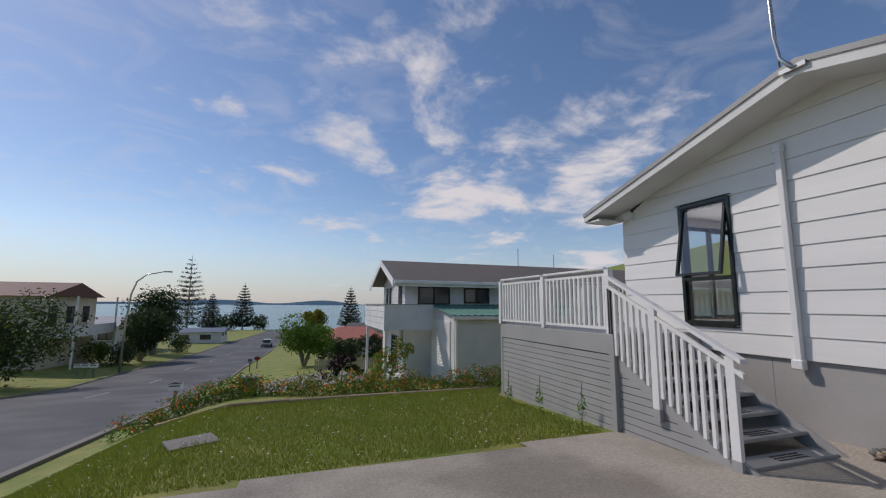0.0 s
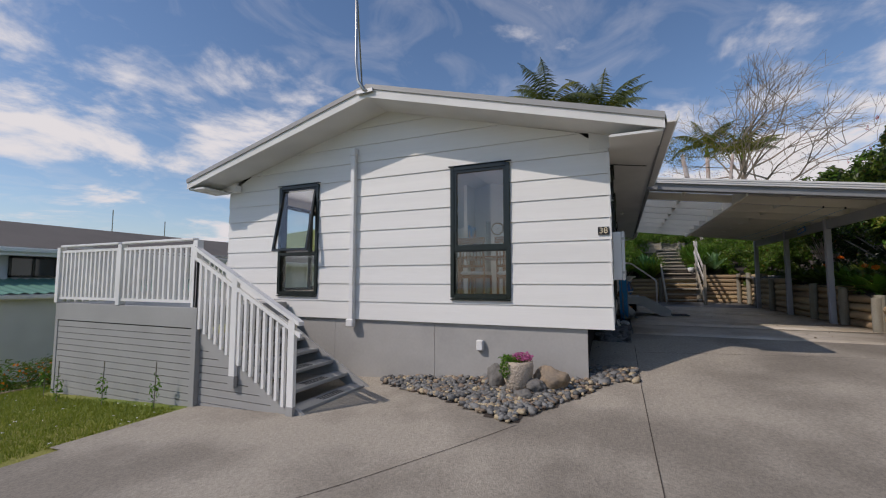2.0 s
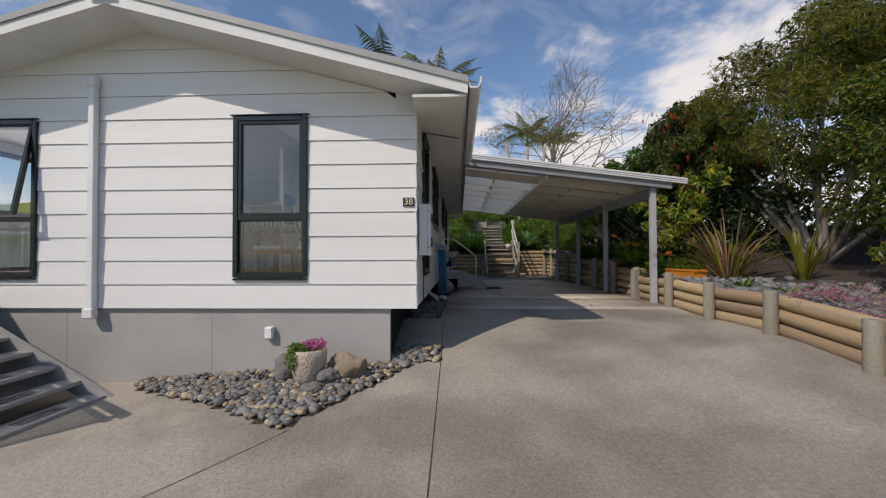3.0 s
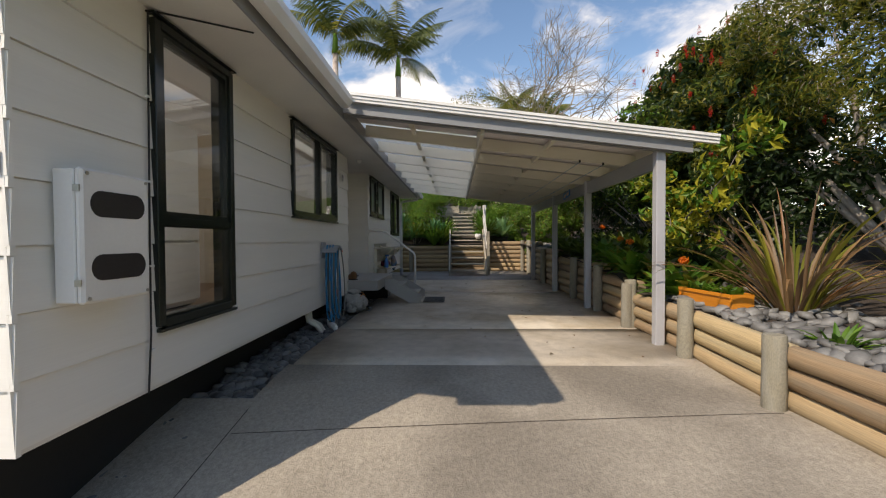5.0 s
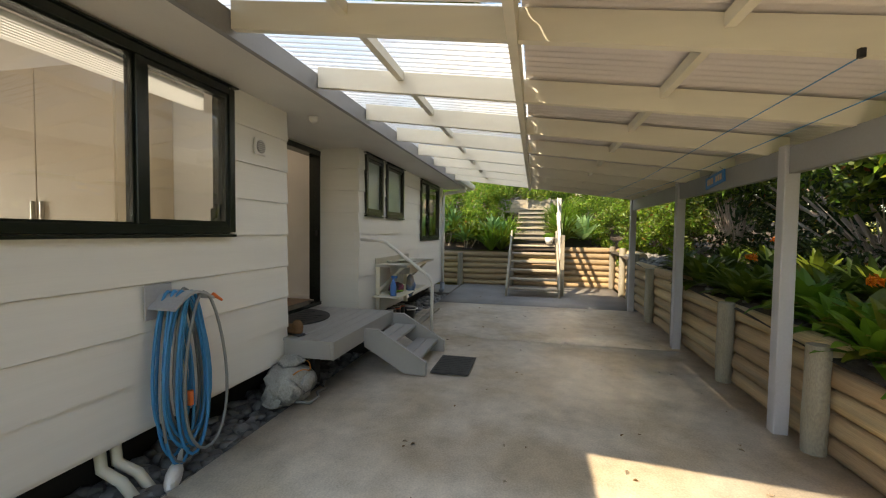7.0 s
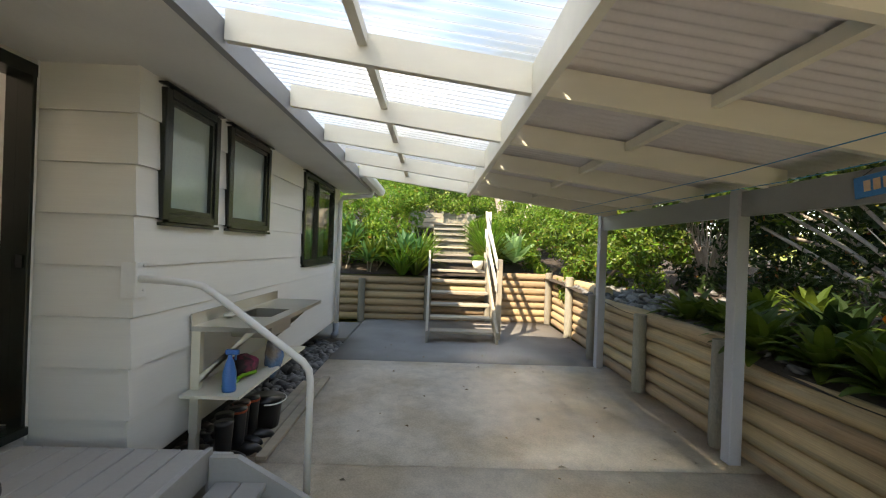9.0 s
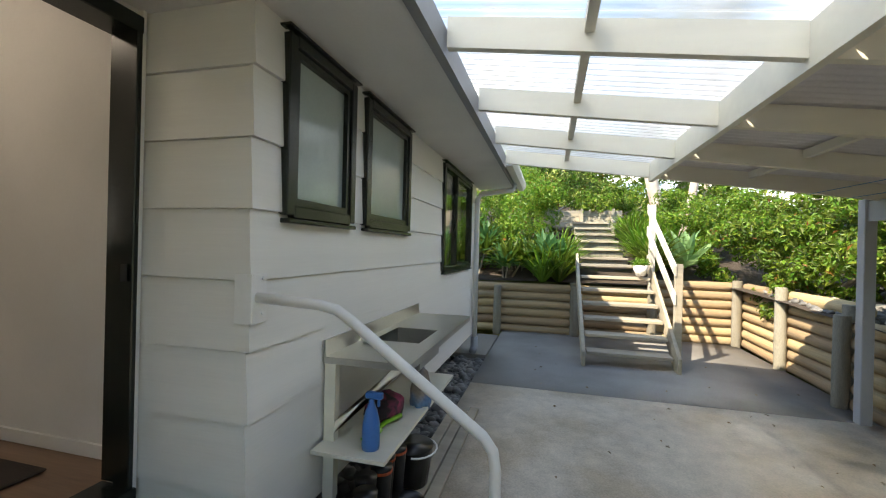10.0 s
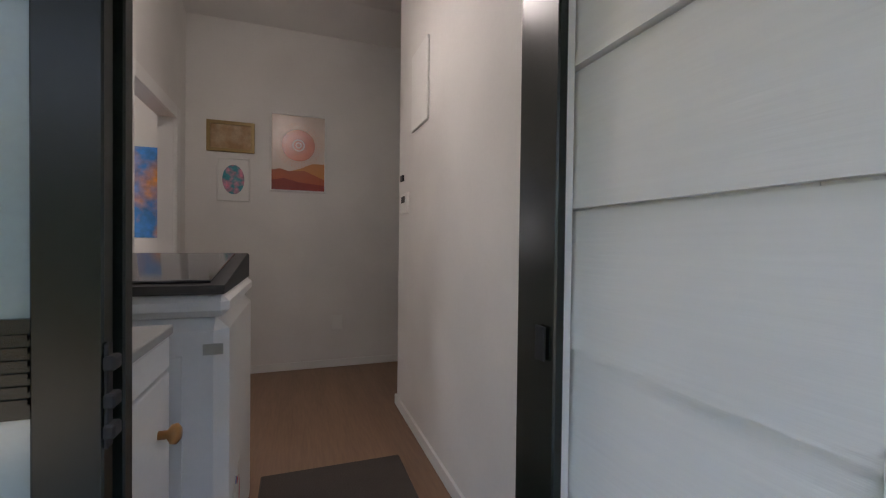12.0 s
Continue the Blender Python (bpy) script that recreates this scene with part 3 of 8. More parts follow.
for sgn, ye in ((-1, -0.60), (1, 7.08)):
    bm = bmesh.new()
    prism(bm, [(ye, EAVE_Z + 0.01), (RIDGE_Y, RIDGE_Z + 0.01), (RIDGE_Y, RIDGE_Z - 0.16), (ye, EAVE_Z - 0.14)], "x", BARGE_X, BARGE_X + 0.03)
    part("barge_board", bm, M_SOFFIT, roof)
    bm = bmesh.new()
    prism(bm, [(ye, EAVE_Z + 0.035), (RIDGE_Y, RIDGE_Z + 0.035), (RIDGE_Y, RIDGE_Z - 0.035), (ye, EAVE_Z - 0.035)], "x", BARGE_X - 0.02, BARGE_X - 0.001)
    part("barge_flashing", bm, M_GREY, roof)
    bm = bmesh.new()
    prism(bm, [(ye, EAVE_Z - 0.10), (RIDGE_Y, RIDGE_Z - 0.145), (RIDGE_Y, RIDGE_Z - 0.16), (ye, EAVE_Z - 0.115)], "x", BARGE_X + 0.031, HX0)
    part("gable_soffit", bm, M_SOFFIT, roof)
part("eave_soffit", bx((HX0 + 0.001, -0.585, 3.645), (HX1 + 0.3, -0.001, 3.66)), M_SOFFIT, roof)
for y0, y1 in ((-0.585, -0.03), (HY1 + 0.03, 7.065)):
    bm = bmesh.new()
    box(bm, (BARGE_X + 0.032, y0, 3.60), (HX0 + 0.0, y1, 3.63))
    box(bm, (HX0 - 0.03, y0, 3.631), (HX0 - 0.001, y1, 3.72))
    part("boxed_eave", bm, M_SOFFIT, roof)
    bm = bmesh.new()
    ya, yb = (y0, y1 + 0.25) if y0 < 0 else (y0 - 0.25, y1)
    prism(bm, [(ya, 3.631), (yb, 3.631), (yb, gable_z(yb) + 0.02), (ya, gable_z(ya) + 0.02)], "x", HX0 - 0.036, HX0 - 0.031)
    part("eave_end", bm, M_SOFFIT, roof)
part("nook_soffit", bx((NOOK0, 0.0, 3.645), (NOOK1, NOOK_Y, 3.66)), M_SOFFIT, roof)
part("fascia", bx((BARGE_X + 0.031, -0.60, 3.61), (HX1 + 0.5, -0.586, 3.745)), M_FASCIA, roof)


def gutter(bm, x0, x1, y, z):
    prism(bm, [(y, z), (y - 0.03, z - 0.10), (y - 0.10, z - 0.10), (y - 0.125, z - 0.05), (y - 0.125, z), (y - 0.14, z), (y - 0.14, z - 0.055), (y - 0.105, z - 0.115), (y - 0.02, z - 0.115), (y, z - 0.01)], "x", x0, x1)


bm = bmesh.new()
gutter(bm, BARGE_X, 8.28, -0.602, 3.79)
gutter(bm, 15.86, HX1 + 0.5, -0.602, 3.76)
part("gutter", bm, M_WHITE, roof)

# ---- the carport ----
CP0, CP1, CPY0, CPY1, SPLIT = 8.30, 15.80, -0.62, -4.42, -2.14


def cp_z(y):
    """Underside of the carport's sheets."""
    return 3.80 + 0.127 * (y + 0.62)


RAFTERS = [8.42] + [9.36 + 0.905 * k for k in range(8)]
carport = thing("carport", "lean-to carport with cream rafters and corrugated roof sheets", "carport", kind="structure")
for k, x in enumerate(RAFTERS):
    for y0, y1 in ((CPY0 - 0.03, SPLIT + 0.022), (SPLIT - 0.022, -4.18)):
        bm = bmesh.new()
        w = 0.022
        d = 0.16 if k else 0.17
        prism(bm, [(y0, cp_z(y0) - 0.012), (y1, cp_z(y1) - 0.012), (y1, cp_z(y1) - d), (y0, cp_z(y0) - d)], "x", x - w, x + w)
        part("rafter", bm, M_CREAM if k else M_FASCIA, carport)
bm = bmesh.new()
box(bm, (RAFTERS[0] + 0.023, SPLIT - 0.021, cp_z(SPLIT) - 0.20), (RAFTERS[-1] + 0.02, SPLIT + 0.021, cp_z(SPLIT) - 0.014))
part("centre_beam", bm, M_CREAM, carport)
for a, b in zip(RAFTERS, RAFTERS[1:]):
    for y in (-1.30, -3.02):
        bm = bmesh.new()
        box(bm, (a + 0.023, y - 0.022, cp_z(y) - 0.075), (b - 0.023, y + 0.022, cp_z(y) - 0.013))
        part("batten", bm, M_CREAM, carport)
bm = bmesh.new()
prism(bm, [(-4.10, cp_z(-4) - 0.16), (-4.045, cp_z(-4) - 0.16), (-4.045, cp_z(-4) - 0.35), (-4.10, cp_z(-4) - 0.35)], "x", CP0 + 0.13, CP1 + 0.02)
part("side_beam", bm, M_FASCIA, carport)
for x in (8.47, 10.93, 13.26, 15.86):
    z0 = drive_z(x, -4)
    part("post", bx((x - 0.05, -4.12, z0), (x + 0.05, -4.02, cp_z(-4.0) - 0.14), 0.006), M_POST, carport)
bm = bmesh.new()
box(bm, (8.43, -0.64, 3.60), (CP1, -0.603, 3.74))
part("ledger", bm, M_FASCIA, carport)


def corrugated(x0, x1, y0, y1, zf, pitch=0.076, amp=0.009, n=6):
    """A wavy sheet whose waves run down the slope (along y)."""
    xs = np.arange(x0, x1 + 1e-6, pitch / n)
    verts, faces = [], []
    for i, x in enumerate(xs):
        w = amp * math.sin(2 * math.pi * (x - x0) / pitch)
        for y in (y0, y1):
            verts.append((float(x), y, zf(y) + w + amp))
    for i in range(len(xs) - 1):
        faces.append((2 * i, 2 * i + 1, 2 * i + 3, 2 * i + 2))
    return verts, faces


def clear_sheet_mat():
    """Weathered clear sheet: part of the light goes straight through, part is blurred forwards, part is spread."""
    m = bpy.data.materials.new("clear_roof_sheet")
    m.use_nodes = True
    nt = m.node_tree
    N, L = nt.nodes.new, nt.links.new
    nt.nodes.remove(nt.nodes["Principled BSDF"])
    t, d, g, f = N("ShaderNodeBsdfTransparent"), N("ShaderNodeBsdfTranslucent"), N("ShaderNodeBsdfGlossy"), N("ShaderNodeBsdfRefraction")
    t.inputs["Color"].default_value, d.inputs["Color"].default_value, f.inputs["Color"].default_value = (0.80, 0.86, 0.92, 1), (0.46, 0.50, 0.56, 1), (0.93, 0.95, 0.97, 1)
    f.inputs["Roughness"].default_value, f.inputs["IOR"].default_value = 0.5, 1.06
    g.inputs["Roughness"].default_value = 0.15
    a, b, c = N("ShaderNodeMixShader"), N("ShaderNodeMixShader"), N("ShaderNodeMixShader")
    nz = N("ShaderNodeTexNoise")
    nz.inputs["Scale"].default_value = 2.5
    r = N("ShaderNodeMapRange")
    r.inputs["To Min"].default_value, r.inputs["To Max"].default_value = 0.92, 0.985
    L(nz.outputs[0], r.inputs["Value"])
    c.inputs[0].default_value = 0.36
    L(f.outputs[0], c.inputs[1])
    L(d.outputs[0], c.inputs[2])
    L(r.outputs[0], a.inputs[0])
    L(t.outputs[0], a.inputs[1])
    L(c.outputs[0], a.inputs[2])
    b.inputs[0].default_value = 0.06
    L(a.outputs[0], b.inputs[1])
    L(g.outputs[0], b.inputs[2])
    L(b.outputs[0], nt.nodes["Material Output"].inputs["Surface"])
    return m


M_CLEAR = clear_sheet_mat()
M_SHEET = mat("pale_roof_sheet", (0.70, 0.66, 0.65), 0.5, var=0.05, bump=0.0)
raw("clear_sheet", *corrugated(RAFTERS[1], CP1 + 0.1, CPY0 + 0.1, SPLIT - 0.03, cp_z), M_CLEAR, carport, True)
raw("roof_sheet", *corrugated(CP0 + 0.02, RAFTERS[1] - 0.004, CPY0 + 0.1, SPLIT - 0.03, cp_z), M_SHEET, carport, True)
raw("roof_sheet", *corrugated(CP0 + 0.02, CP1 + 0.1, SPLIT - 0.034, CPY1, cp_z), M_SHEET, carport, True)
# front edge: a grey fascia with a white stepped capping above it
bm = bmesh.new()
prism(bm, [(CPY0, cp_z(CPY0) - 0.02), (-4.36, cp_z(-4.36) - 0.02), (-4.36, cp_z(-4.36) - 0.16), (CPY0, cp_z(CPY0) - 0.16)], "x", CP0 + 0.035, CP0 + 0.075)
part("front_fascia", bm, M_FASCIA, carport)
for dz0, dz1, dx in ((0.045, 0.015, 0.0), (0.012, -0.018, 0.012), (-0.021, -0.05, 0.022)):
    bm = bmesh.new()
    prism(bm, [(CPY0 - 0.05, cp_z(CPY0) + dz0), (-4.60, cp_z(-4.60) + dz0), (-4.60, cp_z(-4.60) + dz1), (CPY0 - 0.05, cp_z(CPY0) + dz1)], "x", CP0 + dx - 0.04, CP0 + 0.034)
    part("white_capping", bm, M_WHITE, carport)


def seam(name, a, b, w=0.007):
    """A narrow sawn joint in the concrete."""
    n = 14
    a, b = Vector(a), Vector(b)
    side = Vector((-(b - a).y, (b - a).x)).normalized() * w / 2
    verts, faces = [], []
    for k in range(n + 1):
        p = a.lerp(b, k / n)
        for q in (p - side, p + side):
            verts.append((q.x, q.y, terrain(q.x, max(q.y, -4.1)) + 0.0185))
    faces = [(2 * k, 2 * k + 1, 2 * k + 3, 2 * k + 2) for k in range(n)]
    return tagged(raw(name, verts, faces, M_SOIL), "narrow dark joint in the concrete", "joint", kind="structure")


seam("joint_1", (6.9, -0.27), (-4.5, -0.42))
seam("joint_2", (4.0, 0.86), (2.6, 1.75))
seam("joint_3", (2.6, 1.75), (0.4, 3.3))
seam("joint_4", (6.6, -0.30), (6.75, -4.1))

# ---- windows and doors ----


def window(n, axis, plane, out, hole, mullions=(), transom=None, pane_mat=None, label="", tilt=0.0, handle=None):
    """An aluminium window in a wall: a frame that stands proud, bars, panes with sashes."""
    u0, u1, z0, z1 = hole
    w = thing("window_%d" % n, label, "window", kind="structure")

    def pt(u, d, z):
        return (plane + out * d, u, z) if axis == "x" else (u, plane + out * d, z)

    def bar(name, a0, a1, b0, b1, d0, d1, parent, m=M_ALU, lab=""):
        bm = bmesh.new()
        p, q = pt(a0, d0, b0), pt(a1, d1, b1)
        box(bm, [min(i, j) for i, j in zip(p, q)], [max(i, j) for i, j in zip(p, q)], 0.004)
        return part(name, bm, m, parent, lab)

    f = 0.045
    bm = bmesh.new()
    for a0, a1, b0, b1 in ((u0 - 0.012, u0 + f, z0, z1), (u1 - f, u1 + 0.012, z0, z1), (u0 + f, u1 - f, z0 - 0.012, z0 + f), (u0 + f, u1 - f, z1 - f, z1 + 0.012)):
        p, q = pt(a0, -0.11, b0), pt(a1, 0.045, b1)
        box(bm, [min(i, j) for i, j in zip(p, q)], [max(i, j) for i, j in zip(p, q)], 0.004)
    part("window_frame", bm, M_ALU, w)
    bar("head_flashing", u0 - 0.04, u1 + 0.04, z1 + 0.014, z1 + 0.026, 0.0, 0.062, w)
    bar("window_sill", u0 - 0.01, u1 + 0.01, z0 - 0.035, z0 - 0.014, 0.0, 0.055, w)
    us = [u0 + f] + list(mullions) + [u1 - f]
    zs = [z0 + f] + ([transom] if transom else []) + [z1 - f]
    for m in mullions:
        bar("mullion", m - 0.025, m + 0.025, z0 + f, z1 - f, -0.05, 0.04, w)
    if transom:
        bar("transom", u0 + f, u1 - f, transom - 0.025, transom + 0.025, -0.05, 0.04, w)
    for i in range(len(us) - 1):
        for j in range(len(zs) - 1):
            a0 = us[i] + (0.025 if i else 0)
            a1 = us[i + 1] - (0.025 if i < len(us) - 2 else 0)
            b0 = zs[j] + (0.025 if j else 0)
            b1 = zs[j + 1] - (0.025 if j < len(zs) - 2 else 0)
            opening = (j == len(zs) - 2) if transom else (i == len(us) - 2)
            s = 0.035 if opening else 0.012
            sash = bmesh.new()
            for c0, c1, e0, e1 in ((a0, a0 + s, b0, b1), (a1 - s, a1, b0, b1), (a0 + s, a1 - s, b0, b0 + s), (a0 + s, a1 - s, b1 - s, b1)):
                p, q = pt(c0, -0.02, e0), pt(c1, 0.032 if opening else 0.02, e1)
                box(sash, [min(k, l) for k, l in zip(p, q)], [max(k, l) for k, l in zip(p, q)])
            sash = part("sash", sash, M_ALU, w)
            pb = bmesh.new()
            p, q = pt(a0 + s - 0.004, 0.0, b0 + s - 0.004), pt(a1 - s + 0.004, 0.005, b1 - s + 0.004)
            box(pb, [min(k, l) for k, l in zip(p, q)], [max(k, l) for k, l in zip(p, q)])
            pane = part("pane", pb, pane_mat or M_GLASS, sash)
            pane.visible_shadow = pane_mat is not None
            if opening and tilt:
                piv = Vector(pt((a0 + a1) / 2, 0.03, b1))
                ang = radians(tilt)
                rot = Matrix.Rotation(-out * ang if axis == "x" else out * ang, 4, "Y" if axis == "x" else "X")
                sash.matrix_basis = Matrix.Translation(piv) @ rot @ Matrix.Translation(-piv)
            if opening and handle:
                hb = bmesh.new()
                p, q = pt(handle[0] - 0.012, -0.05, handle[1] - 0.05), pt(handle[0] + 0.012, -0.028, handle[1] + 0.05)
                box(hb, [min(k, l) for k, l in zip(p, q)], [max(k, l) for k, l in zip(p, q)], 0.004)
                p, q = pt(handle[0] - 0.01, -0.075, handle[1] - 0.10), pt(handle[0] + 0.01, -0.052, handle[1] + 0.02)
                box(hb, [min(k, l) for k, l in zip(p, q)], [max(k, l) for k, l in zip(p, q)], 0.004)
                part("window_handle", hb, M_BLACK, sash, "black lever handle")
    return w


window(1, "x", HX0, -1, W1, (), 2.42, None, "dark green aluminium window with its upper sash tilted open", tilt=11)
window(2, "x", HX0, -1, W2, (), 2.41, None, "tall dark green aluminium window of the dining room")
window(3, "y", 0.0, -1, W3, (), 2.38, None, "tall dark green aluminium window beside the meter box", handle=(7.10, 2.55))
window(4, "y", 0.0, -1, W4, (9.35,), None, None, "wide dark green aluminium kitchen window", handle=(10.0, 2.70))
window(5, "y", 0.0, -1, W5, (), None, M_FROST, "small window with obscure glass")
window(6, "y", 0.0, -1, W6, (), None, M_FROST, "small window with obscure glass, green reflections put into its colour")
window(7, "y", 0.0, -1, W7, (16.0,), None, None, "wide dark green window reflecting the garden")
# windows 8 and 9 are out of view, added to light the interior
window(8, "y", HY1, 1, (6.2, 9.2, 1.75, 3.6), (7.7,), None, None, "unseen wide window towards the sea, added to light the rooms")
window(9, "y", HY1, 1, (10.3, 12.6, 2.2, 3.6), (11.4,), None, None, "unseen window towards the sea, added to light the rooms")

# sliding door in the recess
door = thing("door_1", "dark green aluminium sliding door with frosted panes, half open", "door", kind="structure")
bm = bmesh.new()
box(bm, (12.372, NOOK_Y - 0.035, FLOOR - 0.03), (12.396, NOOK_Y + 0.05, 3.60), 0.004)
box(bm, (12.376, NOOK_Y + 0.051, FLOOR + 0.03), (12.401, NOOK_Y + 0.115, 3.54))
box(bm, (NOOK0 + 0.06, NOOK_Y - 0.035, FLOOR), (NOOK0 + 0.13, NOOK_Y + 0.115, 3.60), 0.004)
box(bm, (NOOK0 + 0.06, NOOK_Y - 0.036, 3.54), (12.400, NOOK_Y + 0.116, 3.61), 0.004)
box(bm, (NOOK0 + 0.06, NOOK_Y - 0.05, FLOOR - 0.035), (12.400, NOOK_Y + 0.14, FLOOR + 0.012), 0.004)
part("door_frame", bm, M_ALU, door)
for y, x0, x1 in ((NOOK_Y + 0.0, 10.90, 11.628), (NOOK_Y + 0.055, 10.95, 11.636)):
    bm = bmesh.new()
    box(bm, (x0, y, FLOOR + 0.02), (x0 + 0.075, y + 0.035, 3.53), 0.003)
    box(bm, (x1 - 0.085, y, FLOOR + 0.02), (x1, y + 0.035, 3.53), 0.003)
    for z0, z1 in ((FLOOR + 0.02, FLOOR + 0.13), (2.485, 2.625), (3.46, 3.53)):
        box(bm, (x0 + 0.075, y + 0.003, z0), (x1 - 0.085, y + 0.032, z1))
    for k in range(6):
        box(bm, (x0 + 0.076, y - 0.001, 2.505 + k * 0.018), (x1 - 0.086, y + 0.002, 2.514 + k * 0.018))
    panel = part("door_panel", bm, M_ALU, door)
    part("pane", bx((x0 + 0.07, y + 0.014, FLOOR + 0.12), (x1 - 0.08, y + 0.021, 3.47)), M_FROST, panel, "frosted glass pane")
bm = bmesh.new()
for z in (2.445, 2.49, 2.545):
    box(bm, (11.6285, NOOK_Y - 0.006, z), (11.644, NOOK_Y + 0.022, z + 0.022), 0.003)
box(bm, (11.6285, NOOK_Y - 0.001, 2.43), (11.634, NOOK_Y + 0.018, 2.585), 0.002)
part("door_latch", bm, M_BLACK, door, "black latch with worn metal")
bm = bmesh.new()
box(bm, (12.362, NOOK_Y - 0.012, 2.50), (12.3678, NOOK_Y + 0.02, 2.57), 0.001)
part("strike_plate", bm, M_BLACK, door)
bm = bmesh.new()
box(bm, (12.397, NOOK_Y - 0.03, BB + 0.2), (NOOK1 - 0.024, NOOK_Y - 0.001, 3.64))
tagged(part("trim_door", bm, M_WHITE), "narrow white trim beside the door", "trim", kind="structure")

# ---- inside the hall ----


def partition(name, label, x0, x1, y0, y1, z0=FLOOR):
    """An inner wall that reaches up to the raked ceiling."""
    top = [(y0, gable_z(y0) - 0.022)] + ([(RIDGE_Y, gable_z(RIDGE_Y) - 0.022)] if y0 < RIDGE_Y < y1 else []) + [(y1, gable_z(y1) - 0.022)]
    bm = bmesh.new()
    prism(bm, [(y1, z0), (y0, z0)] + top, "x", x0, x1)
    return tagged(part(name, bm, M_INT), label, "wall", kind="structure")


partition("wall_hall_right", "white hall wall", 12.555, 12.64, NOOK_Y + 0.121, 2.62)
partition("wall_hall_back", "white hall wall hung with pictures", 10.3, 15.0, 3.63, 3.72)
partition("wall_hall_left_1", "white hall wall beside the doorway", 10.95, 11.05, NOOK_Y + 0.121, 2.45)
partition("wall_hall_left_2", "white hall wall beside the doorway", 10.95, 11.05, 3.30, 3.63)
partition("wall_hall_left_3", "white wall over the inner doorway", 10.95, 11.05, 2.45, 3.30, 3.62)
partition("wall_room_left", "plain white kitchen wall", 10.55, 10.63, 0.121, 3.05)
partition("wall_room_right", "plain white partition", 15.0, 15.1, 0.121, HY1 - 0.121)
bm = bmesh.new()
for y0, y1, z0, z1 in ((2.37, 2.46, FLOOR, 3.70), (3.29, 3.38, FLOOR, 3.70), (2.46, 3.29, 3.61, 3.70)):
    box(bm, (11.051, y0, z0), (11.075, y1, z1), 0.004)
tagged(part("trim_doorway", bm, M_WHITE), "white architrave of the inner doorway", "trim", kind="structure")
bm = bmesh.new()
box(bm, (12.54, NOOK_Y + 0.14, FLOOR), (12.554, 2.634, FLOOR + 0.065))
box(bm, (12.555, 2.621, FLOOR), (12.64, 2.634, FLOOR + 0.065))
box(bm, (11.06, 3.616, FLOOR), (15.0, 3.629, FLOOR + 0.065))
tagged(part("baseboard", bm, M_WHITE), "low white skirting", "baseboard", kind="structure")


def picture(label, x0, x1, z0, z1, y, frame_m, w, field_m):
    p = thing("picture", label, "picture", (0, 0, 0))
    bm = bmesh.new()
    for a in ((x0, x0 + w, z0, z1), (x1 - w, x1, z0, z1), (x0 + w, x1 - w, z0, z0 + w), (x0 + w, x1 - w, z1 - w, z1)):
        box(bm, (a[0], y - 0.022, a[2]), (a[1], y - 0.001, a[3]), 0.002)
    part("frame", bm, frame_m, p)
    part("print", bx((x0 + w, y - 0.010, z0 + w), (x1 - w, y - 0.004, z1 - w)), field_m, p)
    return p


def disc(cx, cz, r, y, rz=None, n=40, y1=None):
    bm = bmesh.new()
    prism(bm, [(cx + r * math.cos(2 * math.pi * k / n), cz + (rz or r) * math.sin(2 * math.pi * k / n)) for k in range(n)], "y", y, y + 0.001)
    return bm


M_SAND = mat("print_sand", (0.62, 0.50, 0.42), 0.25, var=0.04, bump=0)
M_TERRA = mat("print_terracotta", (0.45, 0.11, 0.04), 0.25, var=0.05, bump=0)
M_OCHRE = mat("print_ochre", (0.60, 0.24, 0.07), 0.25, var=0.05, bump=0)
M_MAROON = mat("print_maroon", (0.28, 0.045, 0.03), 0.25, var=0.05, bump=0)
PX0, PX1, PZ0, PZ1, PY = 11.672, 12.130, 3.16, 3.826, 3.63
p = picture("framed abstract print of a terracotta sun over hills", PX0, PX1, PZ0, PZ1, PY, M_WHITE, 0.014, M_SAND)
cx, cz = (PX0 + PX1) / 2, 3.56
part("sun_motif", disc(cx, cz, 0.135, PY - 0.0125), M_TERRA, p)
for r, m, d in ((0.052, M_SAND, 0.0140), (0.040, M_TERRA, 0.0155), (0.026, M_SAND, 0.0170), (0.016, M_TERRA, 0.0185)):
    part("ring", disc(cx, cz, r, PY - d), m, p)
bm = bmesh.new()
for k in range(40):
    a = 2 * math.pi * k / 40
    for r in (0.15, 0.17, 0.185):
        c = Vector((cx + r * math.cos(a), PY - 0.0118, cz + r * math.sin(a)))
        bmesh.ops.create_cube(bm, size=0.006, matrix=Matrix.Translation(c) @ Matrix.Diagonal((1, 0.2, 1, 1)))
part("rays", bm, M_OCHRE, p)
for pts, m, d in (([(PX0 + .015, .0), (PX1 - .015, .0), (PX1 - .015, .235), (cx + .12, .235), (cx + .02, .19), (cx - .1, .15), (PX0 + .015, .15)], M_OCHRE, 0.0115),
                  ([(PX0 + .015, .0), (PX1 - .015, .0), (PX1 - .015, .10), (cx + .05, .17), (cx - .08, .16), (cx - .15, .18), (PX0 + .015, .165)], M_TERRA, 0.0130),
                  ([(PX0 + .015, .0), (PX1 - .015, .0), (PX1 - .015, .05), (cx, .07), (cx - .12, .10), (PX0 + .015, .08)], M_MAROON, 0.0145)):
    bm = bmesh.new()
    prism(bm, [(a, PZ0 + 0.015 + b) for a, b in pts], "y", PY - d, PY - d + 0.001)
    part("hill", bm, m, p)
M_GOLD = mat("gilt_frame", (0.30, 0.21, 0.08), 0.4, metal=0.4, var=0.15, bump=0.1)
